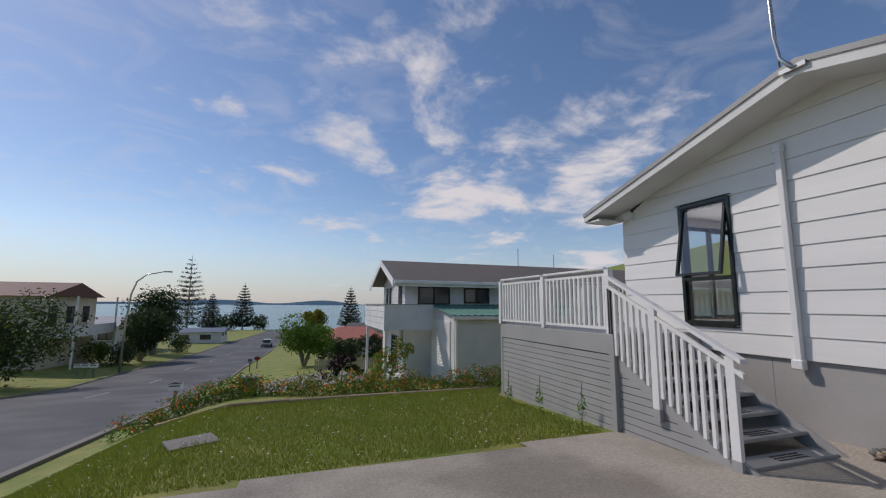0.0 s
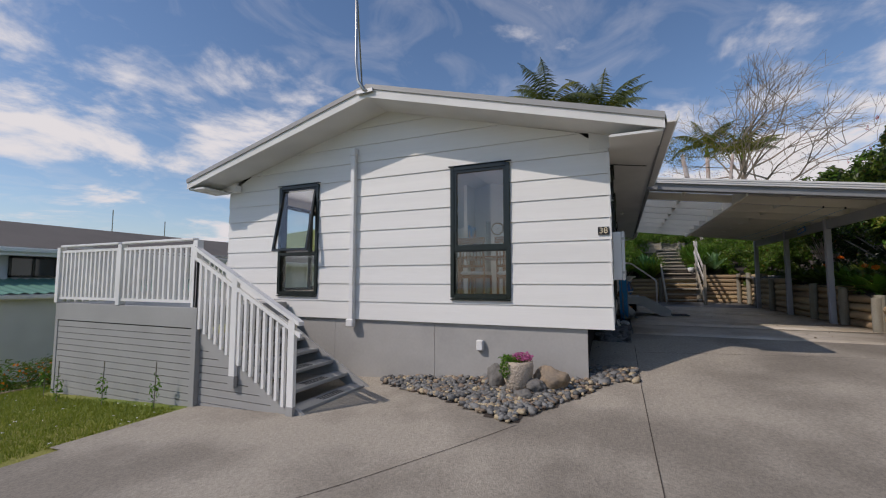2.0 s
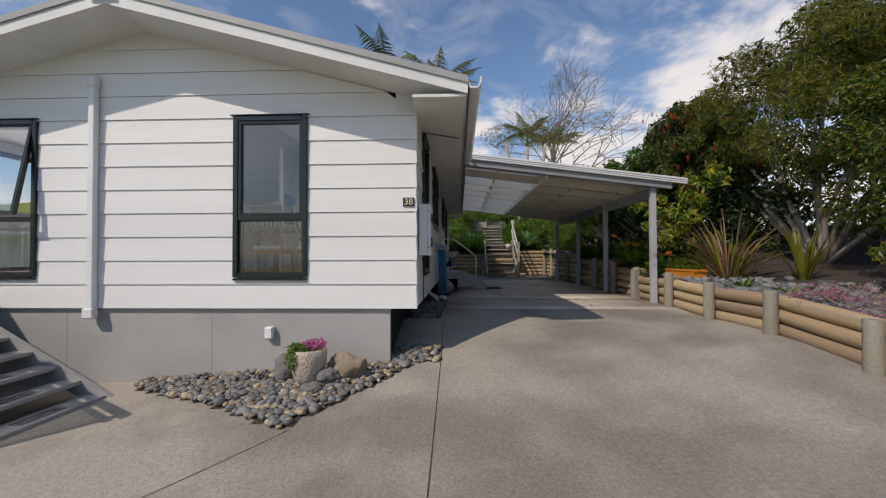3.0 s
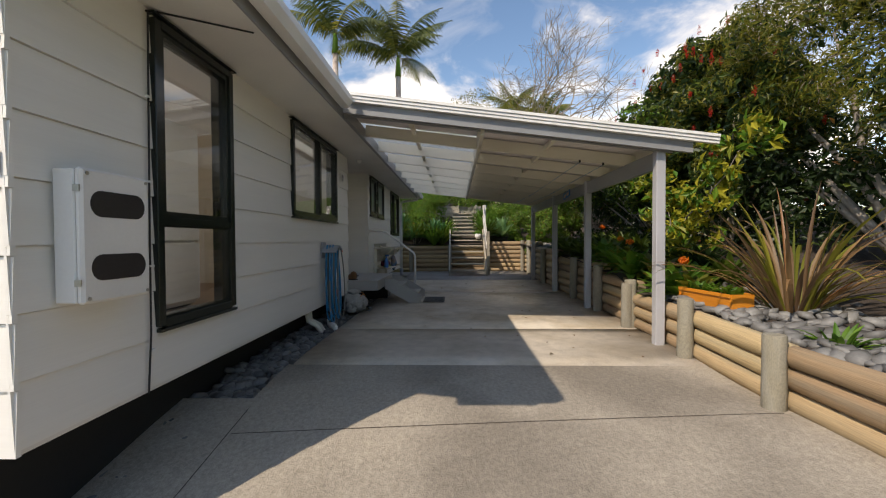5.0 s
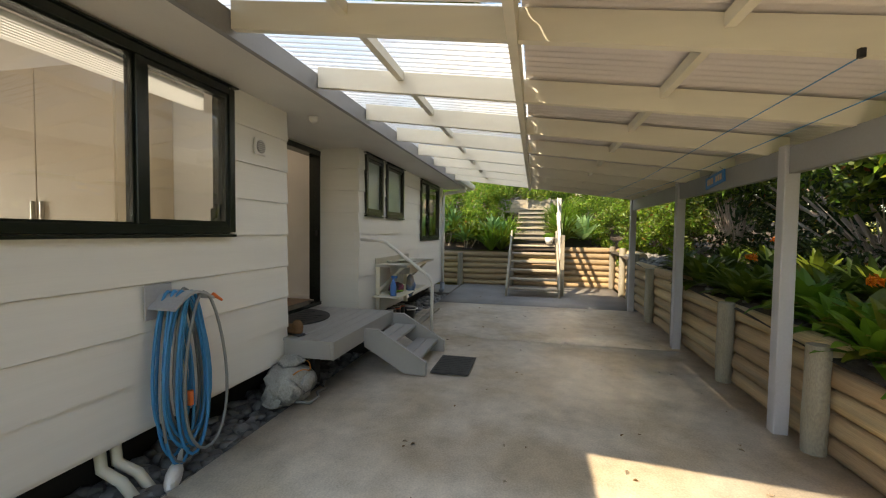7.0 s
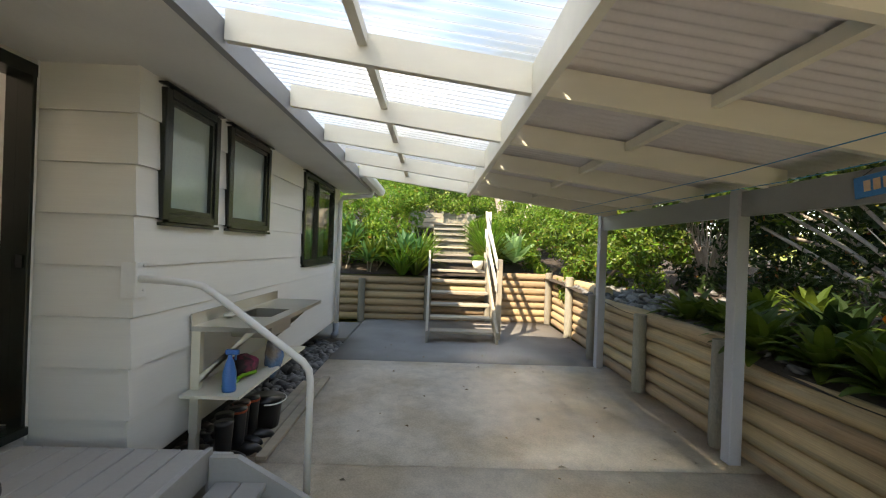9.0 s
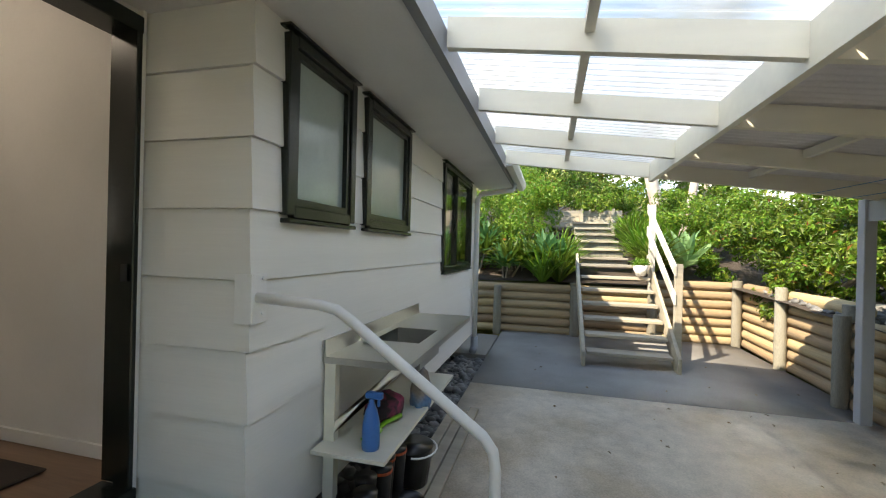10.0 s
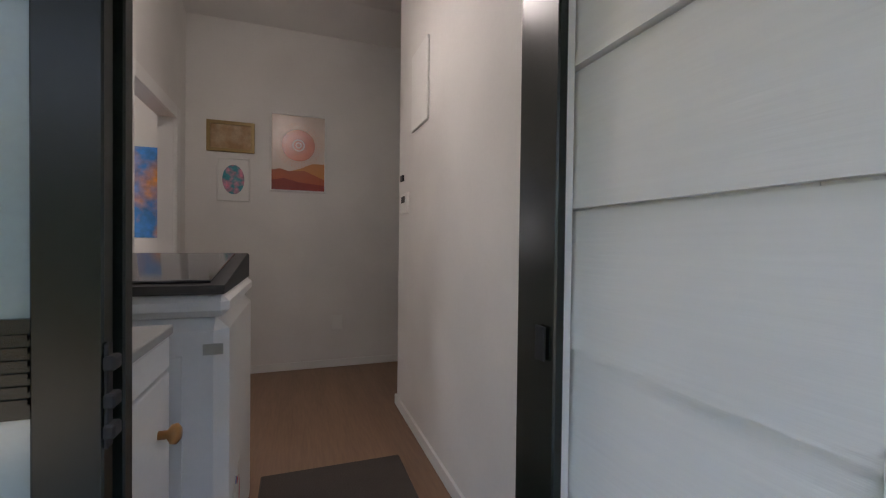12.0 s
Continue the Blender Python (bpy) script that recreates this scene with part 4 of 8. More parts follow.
p = picture("small brown drawing in a wide gilt frame", 11.20, 11.555, 3.46, 3.71, PY, M_GOLD, 0.028, mat("brown_paper", (0.33, 0.19, 0.08), 0.6, var=0.2, scale=12, grain=60, second=(0.45, 0.33, 0.2), mix_scale=9))
p = picture("white framed oval picture of pink and blue flowers", 11.275, 11.518, 3.06, 3.415, PY, M_WHITE, 0.012, M_WHITE)
M_FLOR = mat("flower_print", (0.05, 0.30, 0.36), 0.4, var=0.4, scale=18, grain=60, bump=0, second=(0.75, 0.25, 0.35), mix_scale=16)
part("oval", disc(11.397, 3.237, 0.082, PY - 0.013, 0.12), M_FLOR, p)
bm = bx((10.35, 3.615, 2.75), (10.95, 3.629, 3.45))
tagged(part("canvas", bm, mat("bright_canvas", (0.05, 0.25, 0.65), 0.5, var=0.4, scale=6, grain=30, bump=0.1, second=(0.85, 0.35, 0.04), mix_scale=4)), "bright blue and orange painted canvas", "painting")

# washing machine
wm = thing("washing_machine", "white top-loading washing machine with a dark glass lid", "washing machine", (11.10, 1.12, FLOOR))
bm = bmesh.new()
box(bm, (0, 0, 0.02), (0.61, 0.66, 0.90), 0.035)
part("body", bm, M_WHITE, wm)
part("top_deck", box(bmesh.new(), (0.002, 0.002, 0.901), (0.612, 0.664, 0.965), 0.02), M_WHITE, wm)
bm = bmesh.new()
prism(bm, [(0.005, 0.966), (0.655, 0.966), (0.655, 1.055), (0.60, 1.065), (0.02, 0.99)], "x", 0.0, 0.60)
part("lid_surround", bm, M_BLACK, wm)
part("lid", box(bmesh.new(), (0.04, 0.04, 0), (0.56, 0.54, 0.008), 0.002, Matrix.Translation((0, 0.01, 0.99)) @ Matrix.Rotation(0.128, 4, "X")), mat("smoked_glass", (0.10, 0.10, 0.105), 0.08, var=0.02, bump=0), wm, "smoked glass lid")
part("front_groove", bx((0.08, -0.004, 0.12), (0.50, 0.001, 0.80), 0.001), M_WHITE, wm)
part("handle", box(bmesh.new(), (0.36, -0.008, 0.60), (0.47, 0.001, 0.625), 0.004), mat("grey_plastic", (0.12, 0.12, 0.12), 0.5), wm, "recessed grey grip")
part("badge", bx((0.55, -0.006, 0.80), (0.60, -0.001, 0.83)), M_STEEL, wm)
for k, c in enumerate(((0.75, 0.55, 0.05), (0.05, 0.16, 0.5), (0.6, 0.05, 0.05))):
    part("sticker", bx((0.6105, 0.05 + 0.075 * k, 0.16), (0.6125, 0.11 + 0.075 * k, 0.34 + 0.02 * k)), mat("sticker_%d" % k, c, 0.4, var=0.1, bump=0, second=(0.8, 0.8, 0.75), mix_scale=14, lo=0.5, hi=0.52), wm, "printed rating sticker")
cab = thing("cabinet", "white low cabinet with a round wooden knob", "cabinet", (11.10, 0.60, FLOOR))
part("body", bx((0, 0, 0), (0.47, 0.45, 0.875), 0.004), M_WHITE, cab)
part("top", bx((-0.005, -0.005, 0.876), (0.495, 0.455, 0.90), 0.003), M_GREY, cab)
d = part("door", bx((0.471, 0.01, 0.04), (0.49, 0.44, 0.785), 0.003), M_WHITE, cab)
part("drawer", bx((0.471, 0.01, 0.795), (0.49, 0.44, 0.872), 0.003), M_WHITE, cab)
bm = lathe(bmesh.new(), [(0.010, 0), (0.010, 0.018), (0.022, 0.026), (0.024, 0.038), (0.014, 0.046)], 16)
bmesh.ops.transform(bm, matrix=Matrix.Translation((0.4905, 0.35, 0.66)) @ Matrix.Rotation(math.pi / 2, 4, "Y"), verts=bm.verts)
part("knob", bm, mat("pine_knob", (0.42, 0.20, 0.06), 0.35), d, "round wooden knob", True)
bm = bmesh.new()
box(bm, (11.74, 1.02, FLOOR + 0.001), (12.40, 1.92, FLOOR + 0.014), 0.006)
tagged(part("floor_mat", bm, mat("brown_mat", (0.065, 0.05, 0.04), 0.95, var=0.2, grain=120, bump=0.7)), "dark brown mat on the wooden floor", "mat")
sk = thing("power_socket", "white double power socket on the hall wall", "socket")
part("plate", bx((12.185, 3.616, 1.95), (12.285, 3.629, 2.08), 0.003), M_WHITE, sk)
part("switch", bx((12.215, 3.612, 2.03), (12.255, 3.617, 2.055)), M_WHITE, sk)
ep = thing("switchboard", "flush white electrical cover on the hall wall", "switchboard")
part("cover", bx((12.538, 1.95, 3.40), (12.554, 2.26, 3.85), 0.004), M_WHITE, ep)
th = thing("alarm_keypad", "small white keypad with a dark display", "keypad")
part("case", bx((12.533, 2.34, 2.92), (12.554, 2.50, 3.05), 0.004), M_WHITE, th)
part("display", bx((12.530, 2.38, 2.99), (12.5329, 2.46, 3.03)), M_BLACK, th)
sw = thing("light_switch", "small dark light switch", "switch")
part("rocker", bx((12.54, 2.48, 3.14), (12.554, 2.54, 3.18), 0.003), M_BLACK, sw)
lamp = thing("ceiling_lamp", "round glowing ceiling lamp in the hall", "lamp", (11.76, 1.75, 4.27 - gable_z(2.35) + gable_z(1.75)))
part("base", lathe(bmesh.new(), [(0.12, -0.02), (0.12, -0.001), (0.012, 0.0), (0.012, 0.13)], 24), M_WHITE, lamp, smooth=False)
M_GLOW = bpy.data.materials.new("lamp_glow")
M_GLOW.use_nodes = True
M_GLOW.node_tree.nodes["Principled BSDF"].inputs["Emission Color"].default_value = (1.0, 0.90, 0.82, 1)
M_GLOW.node_tree.nodes["Principled BSDF"].inputs["Emission Strength"].default_value = 5.5
part("shade", lathe(bmesh.new(), [(0.03, -0.13), (0.10, -0.11), (0.145, -0.06), (0.13, -0.021)], 24), M_GLOW, lamp, "warm glowing glass shade", True)

# dining room behind the front windows
M_RIMU = mat("orange_wood", (0.36, 0.15, 0.045), 0.35, var=0.15, scale=3, grain=25, bump=0.05, stretch=(4, 4, 0.5))


def dining_chair(at, rz):
    c = thing("dining_chair", "orange varnished dining chair with a slatted back and white seat", "chair", (*at, FLOOR), rz, group="chairs at the dining table")
    part("seat", box(bmesh.new(), (-0.21, -0.21, 0.43), (0.21, 0.21, 0.49), 0.02), M_WHITE, c, "white padded seat")
    part("seat_frame", bx((-0.205, -0.205, 0.38), (0.205, 0.205, 0.429)), M_RIMU, c)
    for x in (-0.19, 0.19):
        part("leg", tube(bmesh.new(), [(x, 0.19, 0), (x, 0.18, 0.38)], 0.018, 0.022), M_RIMU, c)
        part("back_post", tube(bmesh.new(), [(x, -0.19, 0), (x, -0.19, 0.45), (x, -0.24, 0.98)], 0.02, 0.018), M_RIMU, c)
    part("top_rail", bx((-0.22, -0.255, 0.92), (0.22, -0.225, 1.02), 0.008), M_RIMU, c)
    part("lower_rail", bx((-0.17, -0.215, 0.55), (0.17, -0.195, 0.59), 0.004), M_RIMU, c)
    for k in range(6):
        x = -0.14 + 0.056 * k
        part("slat", tube(bmesh.new(), [(x, -0.205, 0.57), (x, -0.238, 0.94)], 0.008, n=6), M_RIMU, c)
    return c


dining_chair((6.35, 2.05), -90)
dining_chair((6.35, 1.45), -90)
dining_chair((7.45, 1.75), 90)
tb = thing("dining_table", "orange varnished wooden dining table", "table", (6.9, 1.75, FLOOR))
part("tabletop", bx((-0.4, -0.75, 0.71), (0.4, 0.75, 0.75), 0.008), M_RIMU, tb)
for sx in (-0.33, 0.33):
    for sy in (-0.66, 0.66):
        part("leg", bx((sx - 0.035, sy - 0.035, 0), (sx + 0.035, sy + 0.035, 0.709)), M_RIMU, tb)

# kitchen behind the side windows
M_BEIGE = mat("beige_laminate", (0.50, 0.42, 0.32), 0.45, var=0.04, bump=0.02)
fr = thing("fridge", "tall white fridge beside the side window", "fridge", (7.12, 0.72, FLOOR))
part("body", bx((0, 0.05, 0.02), (0.80, 0.72, 1.74), 0.01), M_WHITE, fr)
for z0, z1 in ((0.06, 0.62), (0.635, 1.73)):
    d = part("door", bx((0.004, 0, z0), (0.796, 0.049, z1), 0.012), M_WHITE, fr)
    part("handle", bx((0.04, -0.03, z1 - 0.30), (0.065, -0.001, z1 - 0.06), 0.006), M_STEEL, d, "slim steel handle")
part("foot", bx((0.05, 0.08, 0), (0.75, 0.68, 0.0199)), M_BLACK, fr)
pan = thing("pantry", "tall beige kitchen pantry cupboard with two doors", "cupboard", (10.0, 0.95, FLOOR))
part("body", bx((0.02, 0, 0), (0.545, 1.60, 2.25), 0.004), M_BEIGE, pan)
for k in range(2):
    d = part("door", bx((0, 0.006 + 0.80 * k, 0.10), (0.0195, 0.796 + 0.80 * k, 2.24), 0.003), M_BEIGE, pan)
    part("handle", bx((-0.03, 0.72 + 0.10 * k, 1.0), (-0.001, 0.735 + 0.10 * k, 1.16), 0.004), M_STEEL, d)
clock = thing("wall_clock", "round wooden wall clock with a white face", "clock", (10.549, 2.86, 3.33))
bm = lathe(bmesh.new(), [(0.17, 0.0), (0.175, 0.02), (0.165, 0.045), (0.14, 0.045), (0.138, 0.02)], 32)
bmesh.ops.transform(bm, matrix=Matrix.Rotation(-math.pi / 2, 4, "Y"), verts=bm.verts)
part("rim", bm, M_GOLD, clock, "turned brown wooden rim", True)
bm = lathe(bmesh.new(), [(0.139, 0.021), (0.139, 0.026)], 32)
bmesh.ops.transform(bm, matrix=Matrix.Rotation(-math.pi / 2, 4, "Y"), verts=bm.verts)
part("face", bm, M_WHITE, clock)
for ang, ln in ((0.6, 0.09), (2.4, 0.065)):
    part("hand_pointer", box(bmesh.new(), (-0.031, -0.004, 0), (-0.028, 0.004, ln), 0, Matrix.Rotation(ang, 4, "X")), M_BLACK, clock)
bl = thing("venetian_blind", "raised white venetian blind at the top of the kitchen window", "blind")
part("head_rail", bx((8.50, 0.14, 3.52), (10.02, 0.18, 3.56), 0.003), M_WHITE, bl)
for k in range(6):
    part("slat", bx((8.51, 0.135, 3.44 + 0.013 * k), (10.01, 0.185, 3.444 + 0.013 * k)), M_WHITE, bl)

# ---- front deck and its stair ----
DX0, DX1, DY0, DY1, DZ = 3.74, 5.42, 5.14, 8.45, 1.60
deck = thing("deck", "raised deck clad in grey horizontal boards with a white balustrade", "deck")
bm = bmesh.new()
box(bm, (DX0, DY0, DZ - 0.27), (DX0 + 0.045, DY1, DZ), 0.004)
part("rim_board", bm, M_GREY, deck)
part("rim_board", bx((DX0 + 0.046, DY1 - 0.045, DZ - 0.27), (8.2, DY1, DZ)), M_GREY, deck)
part("rim_board", bx((DX0 + 0.046, DY0, DZ - 0.22), (DX1, DY0 + 0.045, DZ)), M_GREY, deck)
part("corner_post", bx((DX0 - 0.02, DY0 - 0.10, 0.1), (DX0 + 0.08, DY0 - 0.001, DZ - 0.001), 0.004), M_GREY, deck)
part("corner_post", bx((DX0 + 0.002, DY1 - 0.08, 0.0), (DX0 + 0.08, DY1 - 0.002, DZ - 0.271), 0.004), M_GREY, deck)
y = DX0 + 0.05
while y < 8.2:
    part("deck_board", bx((y, (DY0 if y < HX0 - 0.1 else HY1 + 0.03) + 0.05, DZ - 0.03), (y + 0.135, DY1 - 0.05, DZ + 0.002)), M_GREY, deck)
    y += 0.14
for k in range(13):
    z1 = DZ - 0.285 - k * 0.094
    part("cladding_board", bx((DX0 + 0.012, DY0 + 0.005, z1 - 0.085), (DX0 + 0.032, DY1 - 0.082, z1)), M_GREY, deck)
# near-black sheet that paints the shade seen between the cladding boards
part("shade_sheet", bx((DX0 + 0.033, DY0 + 0.01, 0.0), (DX0 + 0.045, DY1 - 0.09, DZ - 0.275)), M_SHADE, deck)


def balustrade(y0, y1, x=DX0 + 0.03):
    part("top_rail", bx((x - 0.045, y0, 2.505), (x + 0.045, y1, 2.54), 0.006), M_WHITE, deck)
    part("mid_rail", bx((x - 0.02, y0, 2.415), (x + 0.02, y1, 2.455)), M_WHITE, deck)
    part("bottom_rail", bx((x - 0.02, y0, DZ + 0.06), (x + 0.02, y1, DZ + 0.10)), M_WHITE, deck)
    n = int((y1 - y0) / 0.105)
    for k in range(n):
        yy = y0 + (k + 0.5) * (y1 - y0) / n
        part("baluster", bx((x - 0.018, yy - 0.02, DZ + 0.101), (x + 0.018, yy + 0.02, 2.414)), M_WHITE, deck)


balustrade(DY0 + 0.04, 6.75)
balustrade(6.84, DY1 - 0.05)
for yy in (DY0 - 0.05, 6.75, DY1 - 0.05):
    part("rail_post", bx((DX0 - 0.015, yy, DZ + 0.003), (DX0 + 0.075, yy + 0.09, 2.504), 0.004), M_WHITE, deck)
bm = bmesh.new()
box(bm, (DX0 + 0.08, DY1 - 0.07, 2.505), (8.2, DY1 + 0.01, 2.54))
box(bm, (DX0 + 0.08, DY1 - 0.05, 2.415), (8.2, DY1 - 0.01, 2.455))
part("side_rail", bm, M_WHITE, deck)
for k in range(40):
    xx = DX0 + 0.15 + k * 0.108
    part("baluster", bx((xx - 0.018, DY1 - 0.045, DZ + 0.004), (xx + 0.018, DY1 - 0.012, 2.414)), M_WHITE, deck)
# stair: treads between two stringers, climbing towards +y
stair = thing("deck_stair", "open grey timber stair with black grip strips and white balusters", "stair")
SX0, SX1, SY0, RISE, RUN = DX0 + 0.03, 5.17, 3.36, 0.157, 0.278


def st_z(y):
    return 0.455 + (y - SY0) / RUN * RISE


for k in range(7):
    y0, z = SY0 + k * RUN, 0.455 + RISE * k
    t = part("tread", bx((SX0 + 0.045, y0, z - 0.045), (SX1 - 0.045, y0 + 0.25, z), 0.006), M_GREY, stair)
    for j in range(3):
        bm = bmesh.new()
        for q in range(14):
            a, b = 4.30 + q * 0.032, y0 + 0.05 + 0.05 * j
            box(bm, (a, b, z + 0.0005), (a + 0.022, b + 0.028, z + 0.003))
        part("grip_strip", bm, M_BLACK, t, "black grip strip")
for x0, x1 in ((SX0, SX0 + 0.044), (SX1 - 0.044, SX1)):
    bm = bmesh.new()
    prism(bm, [(SY0 - 0.09, 0.30), (SY0 - 0.09, st_z(SY0 - 0.09) + 0.02), (DY0 - 0.11, st_z(DY0 - 0.11) + 0.02), (DY0 - 0.11, st_z(DY0 - 0.11) - 0.26), (SY0 + 0.06, 0.30)], "x", x0, x1)
    part("stringer", bm, M_GREY, stair)
for yy, top in ((SY0 + 0.02, 1.50), (4.32, 2.02)):
    p = part("newel_post", bx((SX0 - 0.052, yy, st_z(yy) - (0.22 if yy > 4 else 0.14)), (SX0 - 0.002, yy + 0.10, top), 0.004), M_WHITE, stair)
    part("post_foot", bx((SX0 - 0.056, yy - 0.004, st_z(yy) - (0.36 if yy > 4 else 0.16)), (SX0 - 0.003, yy + 0.104, st_z(yy) - (0.221 if yy > 4 else -0.05)), 0.003), M_GREY, p, "grey painted foot of the post")
for z0, z1, w in ((0.94, 0.985, 0.045), (0.80, 0.85, 0.02)):
    bm = bmesh.new()
    ya, yb = SY0 - 0.06, DY0 - 0.02
    prism(bm, [(ya, st_z(ya) + z0 + 0.08), (yb, st_z(yb) + z0 - 0.01), (yb, st_z(yb) + z1 - 0.01), (ya, st_z(ya) + z1 + 0.08)], "x", SX0 - 0.03 - w, SX0 - 0.03 + w)
    part("hand_rail", bm, M_WHITE, stair)
for k in range(16):
    yy = SY0 + 0.19 + k * 0.104
    if abs(yy - 4.36) < 0.07:
        continue
    b = st_z(yy)
    f = 1 - (yy - SY0) / (DY0 - SY0)
    part("baluster", bx((SX0 - 0.045, yy - 0.02, b - 0.06), (SX0 - 0.008, yy + 0.02, b + 0.80 + 0.06 * f)), M_WHITE, stair)
# cladding below the stair
for k in range(13):
    z1 = DZ - 0.285 - k * 0.094
    yend = max(SY0 + 0.02, SY0 + (z1 - 0.455) / RISE * RUN + 0.10)
    if z1 < 0.42:
        yend = SY0 + 0.02
    if yend < DY0 - 0.12:
        part("cladding_board", bx((SX0 + 0.018, yend, z1 - 0.085), (SX0 + 0.034, DY0 - 0.102, z1)), M_GREY, stair)
# near-black sheet for the shade behind the stair's cladding
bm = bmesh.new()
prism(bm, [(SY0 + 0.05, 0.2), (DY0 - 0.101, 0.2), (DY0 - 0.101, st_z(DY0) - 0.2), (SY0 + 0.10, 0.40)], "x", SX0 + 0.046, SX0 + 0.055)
part("shade_sheet", bm, M_SHADE, stair)

# ---- fittings on the front wall and side wall ----
pipe = thing("cable_duct", "white square duct up the gable wall", "duct")
part("duct", bx((5.40, 3.78, 1.30), (5.475, 3.86, 4.0), 0.008), M_WHITE, pipe)
part("cap", bx((5.385, 3.765, 3.98), (5.478, 3.875, 4.10), 0.012), M_WHITE, pipe)
part("foot", bx((5.385, 3.765, 1.24), (5.478, 3.90, 1.36), 0.012), M_WHITE, pipe)
jb = thing("junction_box", "small white electrical box on the grey base wall", "junction box")
part("case", bx((5.46, 1.66, 1.00), (5.528, 1.76, 1.14), 0.008), M_WHITE, jb)
part("cover", bx((5.448, 1.67, 1.01), (5.46, 1.75, 1.13), 0.004), M_WHITE, jb)
sb = thing("security_light", "small white box light under the gable soffit", "light")
part("case", bx((5.36, 6.36, 3.60), (5.475, 6.52, 3.72), 0.008), M_WHITE, sb)


def text_part(body, size, parent, m, mw, name="lettering", depth=0.002):
    cu = bpy.data.curves.new(name, "FONT")
    cu.body, cu.size, cu.extrude, cu.align_x, cu.align_y = body, size, depth, "CENTER", "CENTER"
    tmp = bpy.data.objects.new(name, cu)
    me = bpy.data.meshes.new_from_object(tmp)
    bpy.data.objects.remove(tmp)
    me.materials.clear()
    me.materials.append(m)
    ob = new(name, me)
    ob.parent = parent
    ob.matrix_basis = mw
    return ob


num = thing("house_number", "small dark plate with the number 38 in pale digits", "number plate")
part("plate", bx((5.463, 0.01, 2.535), (5.476, 0.14, 2.635), 0.002), M_BLACK, num)
text_part("38", 0.105, num, mat("pale_gold", (0.72, 0.62, 0.42), 0.4), pose(5.461, 0.075, 2.585, 90, 0, -90), "digits")
mb = thing("meter_box", "white meter box with two dark oval windows", "meter box", (0, 0, 0))
part("case", bx((5.66, -0.125, 1.97), (6.06, -0.025, 2.585), 0.006), M_WHITE, mb)
d = part("lid", bx((5.655, -0.165, 1.965), (6.065, -0.128, 2.59), 0.012), M_WHITE, mb)
for z in (2.43, 2.13):
    bm = bmesh.new()
    pts = [(5.76 + 0.06 * math.cos(a), z + 0.062 * math.sin(a)) for a in np.linspace(math.pi / 2, 3 * math.pi / 2, 12)] + [(5.97 + 0.06 * math.cos(a), z + 0.062 * math.sin(a)) for a in np.linspace(-math.pi / 2, math.pi / 2, 12)]
    prism(bm, [(float(a), float(b)) for a, b in pts], "y", -0.1675, -0.164)
    part("meter_window", bm, mat("smoked_plastic", (0.045, 0.04, 0.04), 0.2, var=0.1, bump=0), d, "dark oval window")
for x in (5.685, 6.04):
    for z in (1.99, 2.565):
        part("screw", tube(bmesh.new(), [(x, -0.170, z), (x, -0.1651, z)], 0.009, n=8), M_STEEL, d)
for z in (2.05, 2.48):
    part("hinge", bx((5.648, -0.16, z), (5.6549, -0.13, z + 0.03)), M_STEEL, mb)
cable = thing("cable", "thin black cable clipped down the side wall", "cable")
part("run", tube(bmesh.new(), [(6.60, -0.5, 3.64), (6.32, -0.05, 3.635), (6.262, -0.032, 3.60), (6.255, -0.03, 3.0), (6.248, -0.028, 2.3), (6.24, -0.03, 1.7), (6.21, -0.032, 1.36)], 0.006, n=6), M_BLACK, cable)
for z in (3.1, 2.6, 2.1, 1.6):
    part("clip", bx((6.240, -0.04, z), (6.268, -0.022, z + 0.012)), M_WHITE, cable)
v = thing("wall_vent", "round white louvred wall vent", "vent")
part("plate", bx((10.345, -0.042, 3.18), (10.48, -0.024, 3.315), 0.006), M_WHITE, v)
bm = lathe(bmesh.new(), [(0.052, 0), (0.052, 0.004)], 24)
bmesh.ops.transform(bm, matrix=Matrix.Translation((10.4125, -0.0425, 3.2475)) @ Matrix.Rotation(math.pi / 2, 4, "X"), verts=bm.verts)
# near-black disc: the shade inside the vent, put into its colour
part("grille", bm, M_SHADE, v)
for k in range(6):
    z = 3.2075 + k * 0.016
    hw = math.sqrt(max(0.0, 0.050 ** 2 - (z - 3.2475) ** 2))
    part("slat", bx((10.4125 - hw, -0.054, z - 0.003), (10.4125 + hw, -0.047, z + 0.003)), M_WHITE, v)
dp = thing("downpipe", "white downpipe at the house corner", "downpipe")
part("pipe", tube(bmesh.new(), [(17.22, -0.62, 3.66), (17.22, -0.60, 3.56), (17.22, -0.12, 3.50), (17.22, -0.07, 3.42), (17.22, -0.07, 1.35)], 0.04, n=12), M_WHITE, dp, smooth=True)
part("boot", tube(bmesh.new(), [(17.22, -0.07, 1.349), (17.22, -0.07, 1.18), (17.05, -0.08, 1.17)], 0.055, n=12), mat("grey_pvc", (0.30, 0.32, 0.35), 0.4), dp, smooth=True)
sl = thing("soffit_light", "small round white sensor under the soffit", "light")
part("dome", lathe(bmesh.new(), [(0.015, -0.06), (0.04, -0.04), (0.045, -0.001)], 16), M_WHITE, sl, smooth=True)
sl.matrix_world = pose(11.0, -0.18, 3.644)
aer = thing("aerial_mast", "bent steel aerial mast with a stay on the ridge", "aerial")
part("mast", tube(bmesh.new(), [(4.90, 3.20, 4.72), (4.86, 3.26, 4.74), (4.86, 3.36, 4.90), (4.86, 3.40, 5.2), (4.86, 3.42, 7.4)], 0.022, n=8), M_STEEL, aer, smooth=True)
